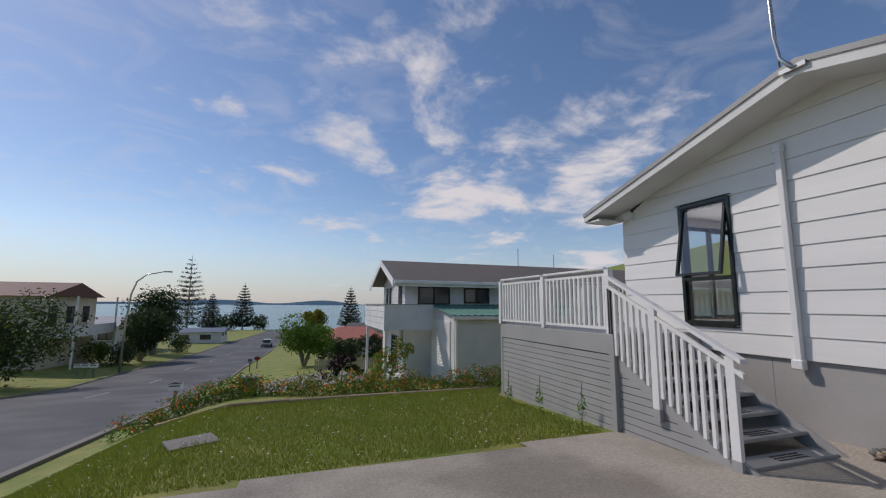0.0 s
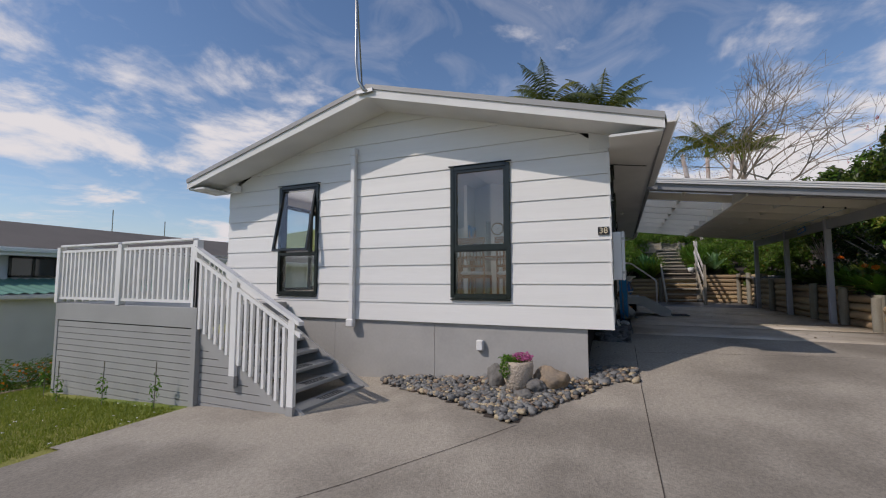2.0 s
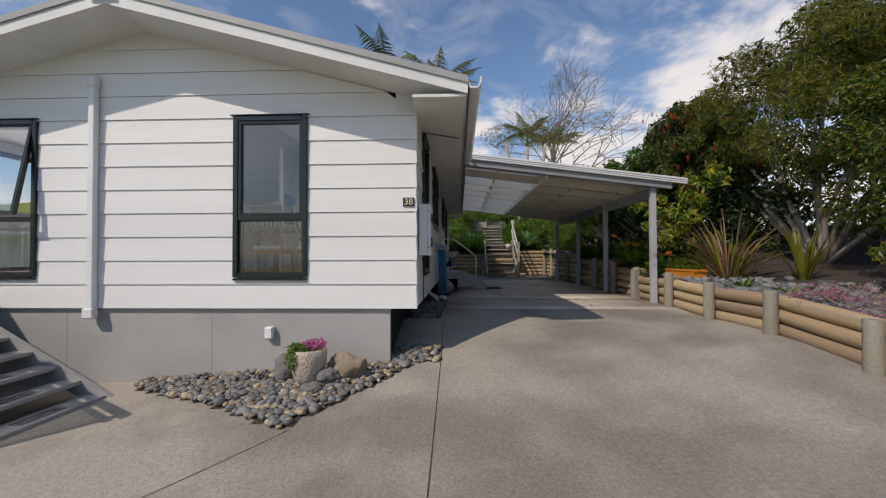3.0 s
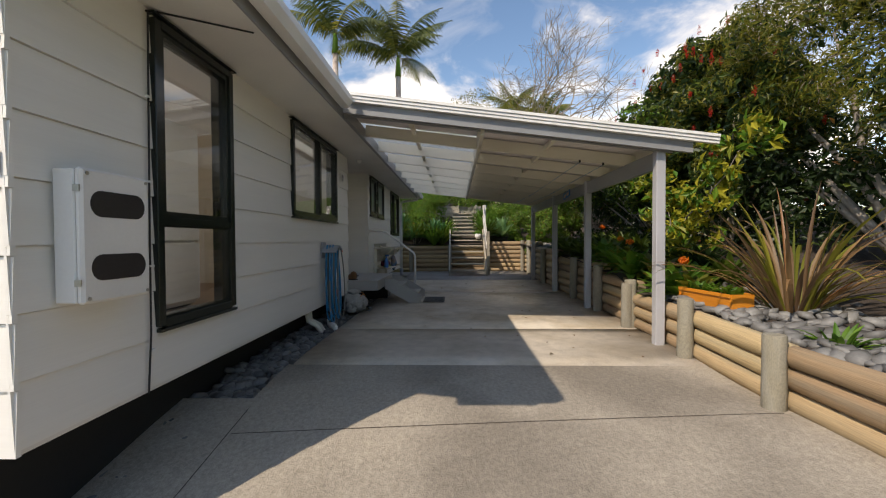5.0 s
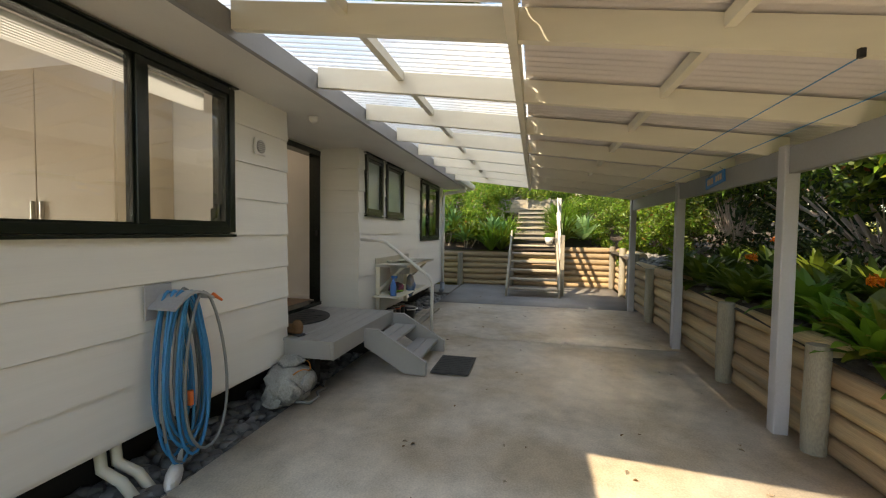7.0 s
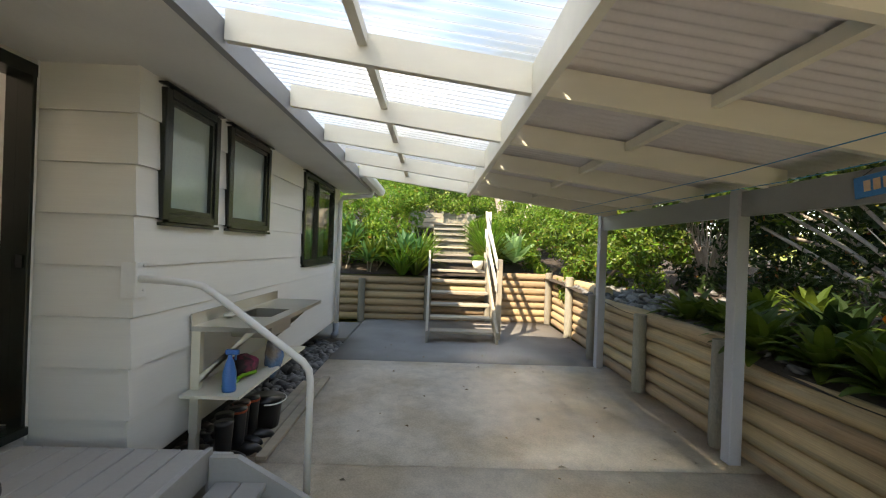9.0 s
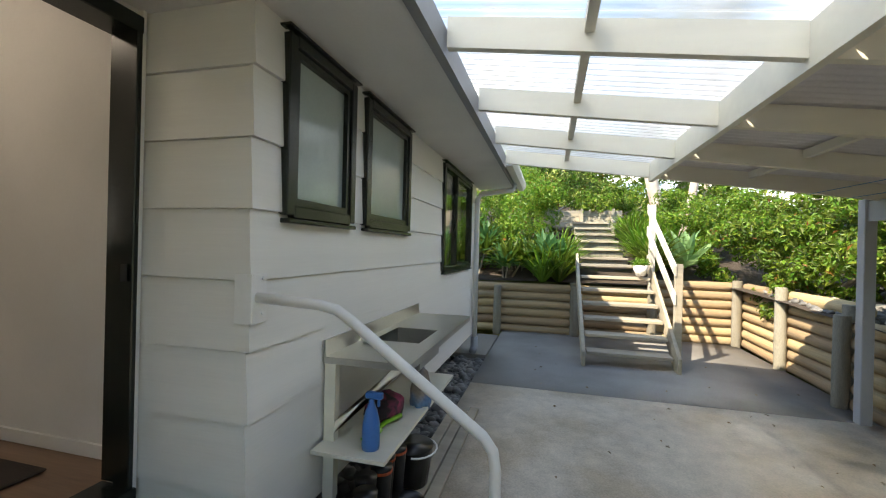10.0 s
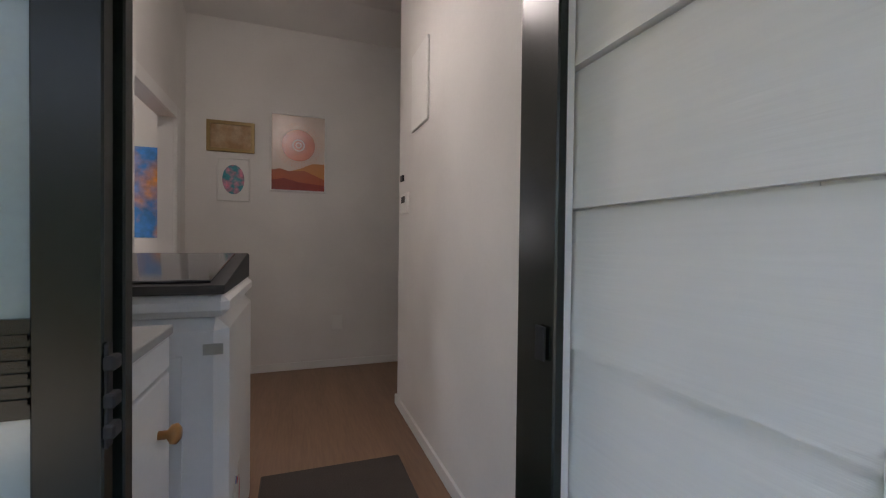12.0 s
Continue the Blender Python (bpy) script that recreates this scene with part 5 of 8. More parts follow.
part("stay", tube(bmesh.new(), [(4.86, 3.41, 6.35), (5.9, 3.95, 4.65)], 0.014, n=6), M_STEEL, aer)
part("bracket", bx((4.875, 3.12, 4.70), (4.90, 3.40, 4.76), 0.004), M_STEEL, aer)
dish = thing("roof_vent", "small dark cowl on the ridge", "roof vent", (7.2, 2.6, 4.60))
part("cowl", lathe(bmesh.new(), [(0.10, 0), (0.10, 0.25), (0.20, 0.30), (0.20, 0.45), (0.12, 0.52)], 16), M_BLACK, dish, smooth=True)

# ---- porch, steps, rail ----
porch = thing("porch", "small grey decked porch at the side door", "porch")
PZ = 1.575
for k in range(9):
    y0 = -0.50 + k * 0.12
    part("deck_board", bx((10.76, y0, PZ - 0.03), (12.30, y0 + 0.112, PZ), 0.004), M_GREY, porch)
part("fascia", bx((10.735, -0.53, PZ - 0.165), (12.33, -0.502, PZ + 0.002), 0.004), M_GREY, porch)
part("fascia", bx((10.735, -0.501, PZ - 0.165), (10.759, -0.03, PZ + 0.002), 0.004), M_GREY, porch)
# bearers coloured near-black for the shade under the porch
part("bearer", bx((10.95, -0.22, 1.0), (11.05, 0.33, PZ - 0.031)), M_SHADE, porch)
part("bearer", bx((12.1, -0.45, 1.0), (12.2, 0.33, PZ - 0.031)), M_SHADE, porch)
ps = thing("porch_steps", "two grey timber steps between shaped stringers", "steps")
G0 = 1.105
for x in (11.40, 12.28):
    bm = bmesh.new()
    prism(bm, [(-0.535, PZ - 0.03), (-0.68, PZ - 0.03), (-1.20, G0 + 0.14), (-1.20, G0), (-0.98, G0), (-0.535, 1.36)], "x", x, x + 0.04)
    part("stringer", bm, M_GREY, ps)
for y0, z in ((-0.84, PZ - 0.155), (-1.12, PZ - 0.315)):
    for q in range(2):
        part("tread", bx((11.441, y0 + q * 0.135, z - 0.035), (12.279, y0 + q * 0.135 + 0.128, z), 0.005), M_GREY, ps)
M_RUB = mat("ribbed_rubber", (0.028, 0.030, 0.032), 0.6, var=0.2, scale=8, grain=70, bump=0.5, depth=0.004)
dm = thing("door_mat", "half-round black rubber mat on the porch", "mat")
bm = bmesh.new()
prism(bm, [(11.55 + 0.50 * math.cos(a), 0.50 - 0.50 * math.sin(a)) for a in np.linspace(0, math.pi, 24)], "z", PZ + 0.001, PZ + 0.012)
part("base", bm, M_RUB, dm)
for k in range(9):
    part("rib", bx((11.10 + k * 0.10, 0.12 if 1 < k < 7 else 0.32, PZ + 0.0121), (11.16 + k * 0.10, 0.48, PZ + 0.017)), M_RUB, dm)
fm = thing("ground_mat", "black ribbed rubber mat on the concrete", "mat")
part("base", bx((11.50, -1.62, G0 + 0.001), (12.12, -1.22, G0 + 0.012), 0.003), M_RUB, fm)
for k in range(10):
    part("rib", bx((11.52 + k * 0.06, -1.60, G0 + 0.0121), (11.55 + k * 0.06, -1.24, G0 + 0.017)), M_RUB, fm)
hr = thing("hand_rail", "white tubular handrail bent down to the concrete", "handrail")
part("tube", tube(bmesh.new(), [(12.445, -0.03, 2.455), (12.455, -0.30, 2.44), (12.46, -0.37, 2.425), (12.47, -0.43, 2.385), (12.50, -0.94, 2.00), (12.505, -0.975, 1.95), (12.51, -0.985, 1.88), (12.51, -0.985, 1.11)], 0.021, n=12), M_WHITE, hr, smooth=True)
bm = bmesh.new()
box(bm, (12.4165, -0.032, 2.35), (12.50, -0.0225, 2.55), 0.002)
box(bm, (12.408, -0.032, 2.35), (12.416, 0.05, 2.55), 0.002)
part("bracket", bm, M_WHITE, hr)
for z in (2.39, 2.53):
    part("bolt", tube(bmesh.new(), [(12.47, -0.042, z), (12.47, -0.034, z)], 0.009, n=6), M_WHITE, hr)
shoe = thing("shoe", "brown suede shoe lying on the porch", "shoe", (10.90, -0.02, PZ), 70)
bm = bmesh.new()
bmesh.ops.create_uvsphere(bm, u_segments=14, v_segments=8, radius=1, matrix=Matrix.Translation((0, 0, 0.05)) @ Matrix.Diagonal((0.14, 0.05, 0.05, 1)))
bmesh.ops.create_uvsphere(bm, u_segments=12, v_segments=8, radius=1, matrix=Matrix.Translation((-0.07, 0, 0.08)) @ Matrix.Diagonal((0.065, 0.045, 0.07, 1)))
part("upper", bm, mat("brown_suede", (0.16, 0.08, 0.035), 0.9, var=0.3, bump=0.3), shoe, smooth=True)
part("sole", bx((-0.14, -0.045, 0.001), (0.14, 0.045, 0.02), 0.01), M_BLACK, shoe)

# ---- sink bench ----
bench = thing("sink_bench", "stainless steel outdoor sink bench on a timber frame", "sink bench")
BX0, BX1, BY, BZ = 12.97, 14.55, -0.50, 2.09
bm = bmesh.new()
for a, b in (((BX0, BY, BZ - 0.035), (13.42, -0.024, BZ)), ((13.86, BY, BZ - 0.035), (BX1, -0.024, BZ)), ((13.42, BY, BZ - 0.035), (13.86, -0.40, BZ)), ((13.42, -0.10, BZ - 0.035), (13.86, -0.024, BZ))):
    box(bm, a, b)
box(bm, (BX0, -0.035, BZ), (BX1, -0.0245, BZ + 0.085))
part("top", bm, M_STEEL, bench, "worn stainless worktop")
bm = bmesh.new()
for a, b in (((13.42, -0.40, BZ - 0.17), (13.86, -0.10, BZ - 0.16)), ((13.415, -0.405, BZ - 0.16), (13.425, -0.095, BZ - 0.002)), ((13.855, -0.405, BZ - 0.16), (13.865, -0.095, BZ - 0.002)), ((13.42, -0.41, BZ - 0.16), (13.86, -0.40, BZ - 0.002)), ((13.42, -0.10, BZ - 0.16), (13.86, -0.09, BZ - 0.002))):
    box(bm, a, b)
part("bowl", bm, M_STEEL, bench)
for x in (13.0, 14.3):
    part("leg", bx((x - 0.025, -0.09, 1.35), (x + 0.025, -0.03, BZ - 0.036)), M_CREAM, bench)
    bm = bmesh.new()
    prism(bm, [(-0.035, 1.64), (-0.035, 1.71), (-0.46, BZ - 0.036), (-0.40, BZ - 0.036)], "x", x - 0.02, x + 0.02)
    part("brace", bm, M_CREAM, bench)
part("lower_leg", bx((12.975, -0.085, 1.10), (13.02, -0.035, 1.349)), M_CREAM, bench)
part("shelf", bx((12.86, -0.42, 1.63), (14.30, -0.026, 1.65)), M_CREAM, bench)
bt = thing("spray_bottle", "blue plastic spray bottle on the shelf", "bottle", (12.97, -0.30, 1.651))
M_BLUE = mat("blue_plastic", (0.04, 0.17, 0.48), 0.35, var=0.05, bump=0)
part("body", lathe(bmesh.new(), [(0.044, 0), (0.046, 0.02), (0.044, 0.13), (0.030, 0.19), (0.014, 0.23), (0.014, 0.25)], 18), M_BLUE, bt, smooth=True)
bm = bmesh.new()
box(bm, (-0.015, -0.06, 0.252), (0.015, 0.03, 0.285), 0.005)
box(bm, (-0.006, -0.045, 0.215), (0.006, -0.033, 0.255), 0.002)
part("trigger", bm, M_BLUE, bt)
M_GUM = mat("black_gumboot", (0.012, 0.012, 0.013), 0.3, var=0.2, bump=0.05)
for k, (x, y, r) in enumerate(((12.92, -0.30, 10), (13.05, -0.24, -8), (13.17, -0.28, 5), (13.29, -0.25, -4), (13.40, -0.28, 12))):
    g = thing("gumboot", "black rubber gumboot standing below the shelf", "boot", (x, y, 1.10), r, group="boots below the bench")
    part("shaft", lathe(bmesh.new(), [(0.045, 0.05), (0.048, 0.15), (0.06, 0.34), (0.062, 0.36)], 16), M_GUM, g, smooth=True)
    bm = bmesh.new()
    bmesh.ops.create_uvsphere(bm, u_segments=12, v_segments=8, radius=1, matrix=Matrix.Translation((0, -0.05, 0.05)) @ Matrix.Diagonal((0.048, 0.13, 0.052, 1)))
    part("foot", bm, M_GUM, g, smooth=True)
    if k > 1:
        part("trim", lathe(bmesh.new(), [(0.0628, 0.33), (0.0635, 0.345)], 16), mat("orange_trim_%d" % k, (0.5, 0.09, 0.03), 0.5), g, "orange top band")


def crumple(r, sq, seed, amp=0.35):
    bm = bmesh.new()
    bmesh.ops.create_icosphere(bm, subdivisions=3, radius=1)
    for v in bm.verts:
        n = noise.fractal(v.co * 1.6 + Vector((seed, seed * 2, 0)), 1.0, 2.0, 4)
        v.co = Vector((v.co.x * sq[0], v.co.y * sq[1], v.co.z * sq[2])) * (r * (1 + amp * n))
    return bm


cl = tagged(part("garden_glove", crumple(0.13, (1.1, 0.8, 0.6), 3.1), mat("dark_cloth", (0.035, 0.025, 0.03), 0.9, var=0.4, second=(0.30, 0.04, 0.10), mix_scale=9), smooth=True), "heap of dark and pink garden gloves on the shelf", "gloves")
cl.matrix_world = pose(13.33, -0.22, 1.72)
rg = tagged(part("rag", crumple(0.14, (0.6, 0.5, 1.1), 8.3), mat("beige_cloth", (0.30, 0.24, 0.19), 0.9, var=0.3, second=(0.10, 0.20, 0.36), mix_scale=5), smooth=True), "beige patterned rag hanging over the shelf edge", "rag")
rg.matrix_world = pose(13.62, -0.36, 1.72)
gt = thing("hand_trowel", "lime green plastic garden trowel", "trowel", (13.10, -0.26, 1.652))
M_LIME = mat("lime_plastic", (0.20, 0.50, 0.02), 0.4, var=0.05, bump=0)
part("blade", box(bmesh.new(), (-0.09, -0.03, 0), (0.06, 0.04, 0.025), 0.01), M_LIME, gt)
part("grip", tube(bmesh.new(), [(0.06, 0, 0.015), (0.12, -0.02, 0.03), (0.25, -0.06, 0.02)], 0.014, n=8), M_LIME, gt, smooth=True)
bk = thing("bucket", "black bucket with a white wire handle", "bucket", (13.62, -0.30, 1.10))
part("body", lathe(bmesh.new(), [(0.11, 0), (0.145, 0.27), (0.15, 0.28)], 20), M_GUM, bk, smooth=True)
part("bail", tube(bmesh.new(), [(0.148 * math.cos(a), -0.05 - 0.12 * math.sin(a), 0.26) for a in np.linspace(0, math.pi, 10)], 0.006, n=6), M_WHITE, bk)
tr = thing("timber_offcuts", "grey weathered boards lying beside the wall", "timber")
for k in range(3):
    part("plank", bx((13.1 + 0.05 * k, -0.52 + 0.09 * k, 1.10 + 0.002 * k), (15.0 - 0.1 * k, -0.44 + 0.09 * k, 1.135 + 0.002 * k), 0.004), M_TREAD, tr)
soap = tagged(part("soap", crumple(0.045, (1.3, 0.9, 0.45), 1.0, 0.05), M_CREAM, smooth=True), "bar of cream soap on the bench", "soap")
soap.matrix_world = pose(13.35, -0.10, BZ + 0.021)
bx_ = thing("storage_box", "grey plastic box with a flat lid beside the porch", "box", (12.52, -0.36, 1.10))
part("body", bx((-0.14, -0.12, 0), (0.14, 0.22, 0.26), 0.012), M_GREY, bx_)
part("lid", bx((-0.15, -0.13, 0.261), (0.15, 0.23, 0.285), 0.008), mat("pale_grey_plastic", (0.45, 0.46, 0.46), 0.35), bx_)
part("catch", bx((0.151, 0.0, 0.2), (0.16, 0.08, 0.27), 0.002), M_STEEL, bx_)

# ---- hose reel ----
M_HBLUE = mat("blue_hose", (0.015, 0.24, 0.50), 0.35, var=0.05, bump=0.02)
M_HGREY = mat("grey_hose", (0.22, 0.23, 0.22), 0.45, var=0.08, bump=0.02)
hose = thing("garden_hose", "blue and grey garden hose looped on a wall bracket", "hose")
HXc = 9.53
part("bracket_plate", bx((HXc - 0.17, -0.035, 2.02), (HXc + 0.02, -0.024, 2.23), 0.005), mat("grey_hanger", (0.36, 0.37, 0.39), 0.45), hose)
bm = bmesh.new()
prism(bm, [(HXc - 0.15 + 0.03 * k, 2.10 + 0.07 * math.sin(math.pi * k / 10) + 0.003 * k) for k in range(11)] + [(HXc + 0.15 - 0.03 * k, 2.085 + 0.07 * math.sin(math.pi * k / 10) - 0.003 * k + 0.03) for k in range(11)], "y", -0.23, -0.036)
part("bracket_arm", bm, mat("grey_hanger_arm", (0.36, 0.37, 0.39), 0.45), hose)
rng = random.Random(4)
for k in range(15):
    blue = k < 8
    cx = HXc + (-0.01 if blue else 0.04) + rng.uniform(-0.05, 0.05)
    w, bot = rng.uniform(0.13, 0.23), rng.uniform(1.06, 1.30) - (0.0 if blue else 0.02)
    yy = -0.06 - 0.018 * (k % 9)
    top = 2.17 + rng.uniform(-0.01, 0.02)
    pts = [(cx + w * math.sin(a) * (0.55 + 0.45 * (1 - math.cos(a)) / 2), yy - 0.03 * math.sin(a / 2), (top + bot) / 2 + (top - bot) / 2 * math.cos(a)) for a in np.linspace(0, 2 * math.pi, 26)]
    part("hose_loop", tube(bmesh.new(), pts, 0.0095, n=7, caps=False), M_HBLUE if blue else M_HGREY, hose, smooth=True)
M_OFIT = mat("orange_fitting", (0.75, 0.15, 0.03), 0.4, bump=0)
part("connector", tube(bmesh.new(), [(HXc - 0.02, -0.20, 1.48), (HXc - 0.02, -0.20, 1.57)], 0.018, n=10), M_OFIT, hose, "orange hose connector")
part("nozzle", tube(bmesh.new(), [(HXc + 0.17, -0.20, 2.14), (HXc + 0.25, -0.20, 2.09)], 0.014, 0.008, n=8), M_OFIT, hose, "orange nozzle")

# ---- rucksack, pipes and ornament by the wall ----
sack = thing("rucksack", "pale grey rucksack lying against the porch", "bag", (10.62, -0.15, 1.10), 15)
M_SACK = mat("grey_canvas", (0.36, 0.36, 0.33), 0.9, var=0.3, scale=9, grain=70, bump=0.7, depth=0.01, second=(0.13, 0.135, 0.13), mix_scale=5, lo=0.52, hi=0.60)
bm = crumple(0.22, (1.40, 0.85, 0.80), 9, 0.30)
part("body", bm, M_SACK, sack, smooth=True).location = (0, 0, 0.12)
part("pocket", crumple(0.13, (1.2, 0.6, 0.7), 2.2, 0.15), M_SACK, sack, smooth=True).location = (0.02, -0.16, 0.12)
part("side_pocket", crumple(0.12, (0.7, 1.0, 0.8), 5.4, 0.25), M_SACK, sack, smooth=True).location = (-0.24, -0.06, 0.12)
part("lid_flap", crumple(0.13, (1.3, 0.9, 0.35), 7.7, 0.2), M_SACK, sack, smooth=True).location = (0.10, 0.0, 0.29)
part("grab_handle", tube(bmesh.new(), [(0.22, -0.06, 0.30), (0.27, -0.06, 0.35), (0.31, -0.05, 0.33), (0.32, -0.04, 0.27)], 0.010, n=6), M_HGREY, sack, smooth=True)
part("strap", tube(bmesh.new(), [(-0.25, -0.12, 0.05), (-0.20, -0.24, 0.015), (-0.05, -0.28, 0.012), (0.05, -0.24, 0.012), (0.16, -0.30, 0.012)], 0.012, n=6), M_HGREY, sack, smooth=True)
part("zip", tube(bmesh.new(), [(-0.18 + 0.04 * k, -0.10 - 0.09 * math.sin(k / 9 * math.pi), 0.25 + 0.02 * math.sin(k)) for k in range(10)], 0.006, n=6), M_OCHRE, sack, "yellow zip tape")
part("strap", tube(bmesh.new(), [(0.2, -0.1, 0.03), (0.28, -0.2, 0.01), (0.20, -0.26, 0.012), (0.34, -0.24, 0.012)], 0.012, n=6), M_HGREY, sack)
pv = thing("waste_pipe", "pair of cream waste pipes entering the ground", "pipe")
for k in range(2):
    part("pipe", tube(bmesh.new(), [(9.20 + 0.09 * k, 0.12, 1.36), (9.20 + 0.09 * k, 0.10, 1.20), (9.23 + 0.10 * k, 0.0, 1.13), (9.26 + 0.10 * k, -0.08, 1.0)], 0.03, n=10), M_CREAM, pv, smooth=True)
fs = thing("fish_ornament", "white carved fish ornament on the stones", "ornament", (9.42, -0.16, 1.075), 35)
bm = bmesh.new()
bmesh.ops.create_uvsphere(bm, u_segments=14, v_segments=8, radius=1, matrix=Matrix.Diagonal((0.15, 0.045, 0.06, 1)))
prism(bm, [(0.13, 0.0), (0.23, 0.07), (0.21, 0.0), (0.23, -0.05)], "y", -0.012, 0.012)
part("body", bm, M_WHITE, fs, smooth=False)

# clothes lines and sign under the carport
for y in (-3.45, -3.75):
    ln = thing("clothes_line", "thin blue cord stretched below the rafters", "clothes line")
    part("cord", tube(bmesh.new(), [(9.3, y, cp_z(y) - 0.19), (12.5, y, cp_z(y) - 0.24), (15.6, y, cp_z(y) - 0.19)], 0.003, n=5), M_HBLUE, ln)
    part("hook", bx((9.28, y - 0.01, cp_z(y) - 0.195), (9.30, y + 0.01, cp_z(y) - 0.16)), M_BLACK, ln)
sg = thing("hanging_sign", "small blue painted sign hung on the beam", "sign", (12.12, -4.04, 3.13), 0)
part("board", box(bmesh.new(), (-0.22, -0.0, -0.06), (0.22, 0.015, 0.06), 0.002, Matrix.Rotation(radians(6), 4, "Y")), mat("blue_sign", (0.03, 0.20, 0.50), 0.5, var=0.15), sg)
M_SIGNL = mat("sign_letter", (0.65, 0.45, 0.30), 0.6)
for k in range(7):
    if k == 3:
        continue
    part("letter_bar", box(bmesh.new(), (-0.17 + k * 0.05, 0.0152, -0.03), (-0.135 + k * 0.05, 0.0182, 0.03), 0.0, Matrix.Rotation(radians(6), 4, "Y")), M_SIGNL, sg)
part("string", tube(bmesh.new(), [(-0.18, 0.005, 0.08), (0, 0.002, 0.15), (0.18, 0.005, 0.045)], 0.002, n=4), M_BLACK, sg)

# ---- log retaining walls ----


def log_mesh(n=10, r=0.5):
    """A unit log along x with slightly uneven round ends."""
    bm = bmesh.new()
    rng = random.Random(2)
    rings = []
    for i, (x, s) in enumerate(((-0.5, 0.9), (-0.492, 1.0), (-0.15, 1.03), (0.2, 0.98), (0.492, 1.0), (0.5, 0.9))):
        rings.append([bm.verts.new((x, r * s * (1 + rng.uniform(-0.03, 0.03)) * math.cos(2 * math.pi * k / n), r * s * (1 + rng.uniform(-0.03, 0.03)) * math.sin(2 * math.pi * k / n))) for k in range(n)])
    for a, b in zip(rings, rings[1:]):
        for k in range(n):
            bm.faces.new((a[k], a[(k + 1) % n], b[(k + 1) % n], b[k]))
    bm.faces.new(rings[0][::-1])
    bm.faces.new(rings[-1])
    bmesh.ops.recalc_face_normals(bm, faces=bm.faces)
    me = mesh("log", bm, M_LOG)
    me.polygons.foreach_set("use_smooth", [len(p.vertices) == 4 for p in me.polygons])
    return me


LOG = log_mesh()
LOGP = LOG.copy()
LOGP.materials.clear()
LOGP.materials.append(M_LOGP)
RNG = random.Random(11)


def log_between(parent, a, b, d, me=LOG, name="log"):
    a, b = Vector(a), Vector(b)
    v = b - a
    ob = new(name, me)
    ob.parent = parent
    q = v.to_track_quat("X", "Z").to_matrix().to_4x4()
    ob.matrix_basis = Matrix.Translation((a + b) / 2) @ q @ Matrix.Rotation(RNG.uniform(0, 6), 4, "X") @ Matrix.Diagonal((v.length, d, d, 1))
    return ob


def log_wall(name, label, posts, heights, base, side, dia=0.165):
    """Courses of logs between stout posts. side: offset of the logs behind the posts."""
    w = thing(name, label, "retaining wall", kind="structure")
    side = Vector(side)
    for (p, h) in zip(posts, heights):
        x, y = p
        z = base(x, y)
        log_between(w, (x, y, z - 0.05), (x + RNG.uniform(-0.01, 0.01), y, z + h - 0.01 + RNG.uniform(0, 0.04)), 0.15, LOGP, "post")
    for (p, q, h) in zip(posts, posts[1:], heights):
        n = max(1, round(h / (dia * 0.97)))
        za, zb = base(*p), base(*q)
        for k in range(n):
            dz = dia * 0.97 * (k + 0.5) - 0.02
            off = side * (1 + RNG.uniform(-0.08, 0.12))
            log_between(w, Vector((p[0], p[1], za + dz)) + off, Vector((q[0], q[1], zb + dz)) + off, dia * RNG.uniform(0.96, 1.04))
    return w


def base_side(x, y):
    return drive_z(x, -4.0) + 0.01


px = [3.35, 4.47, 5.66, 6.84, 7.99, 9.38]
log_wall("retaining_wall_front", "low weathered log retaining wall beside the drive", [(x, -4.10) for x in px], [0.42, 0.46, 0.50, 0.54, 0.56, 0.56], base_side, (0, -0.13, 0))
px = [9.38, 10.66, 12.05, 13.52, 14.88, 16.32]
log_wall("retaining_wall_side", "higher log retaining wall along the carport", [(x, -4.15) for x in px], [0.64, 0.76, 0.80, 0.90, 0.92, 0.98], base_side, (0, -0.13, 0))
log_wall("retaining_wall_corner", "log retaining wall in the sunny corner", [(16.34, -4.24), (17.80, -4.28), (19.28, -4.32)], [1.08, 1.12, 1.12], base_side, (0, -0.13, 0))
log_wall("retaining_wall_back", "sunlit log retaining wall behind the carport", [(19.25, -4.30), (19.25, -2.95)], [1.12, 1.12], base_side, (0.14, 0, 0))
log_wall("retaining_wall_steps", "log retaining wall behind the garden steps", [(19.22, -2.96), (19.20, -1.60)], [0.98, 0.98], base_side, (0.10, 0, 0))
log_wall("retaining_wall_bed", "log retaining wall below the garden steps", [(19.10, -1.62), (19.08, -0.18), (19.08, 2.6)], [0.90, 0.90, 0.9], base_side, (0.14, 0, 0))

# garden soil behind the walls
SX = [float(v) for v in np.arange(3.0, 20.5, 0.5)]


def bed_z(x, y):
    top = lerp_table(x, (3.3, 5.6, 7.9, 9.4, 10.0, 12, 19), (0.87, 1.0, 1.11, 1.17, 1.34, 1.46, 1.72)) + 0.38
    return top + 0.10 * max(0, -4.6 - y) + 0.04 * noise.noise(Vector((x, y, 0)))


sheet("bed_side", SX, [float(v) for v in np.linspace(-13, -4.19, 14)], bed_z, M_SOIL, None, "dark planted soil bed above the log wall", "garden bed")
sheet("bed_back", [float(v) for v in np.arange(19.30, 31.3, 0.75)], [float(v) for v in np.linspace(-12, 9, 22)], lambda x, y: 2.0 + 0.235 * (x - 19) + 0.05 * noise.noise(Vector((x, y, 3))), M_SOIL, None, "dark planted bank behind the house", "garden bed")
paver = thing("paver", "pale concrete slab at the house corner", "paver", kind="structure")
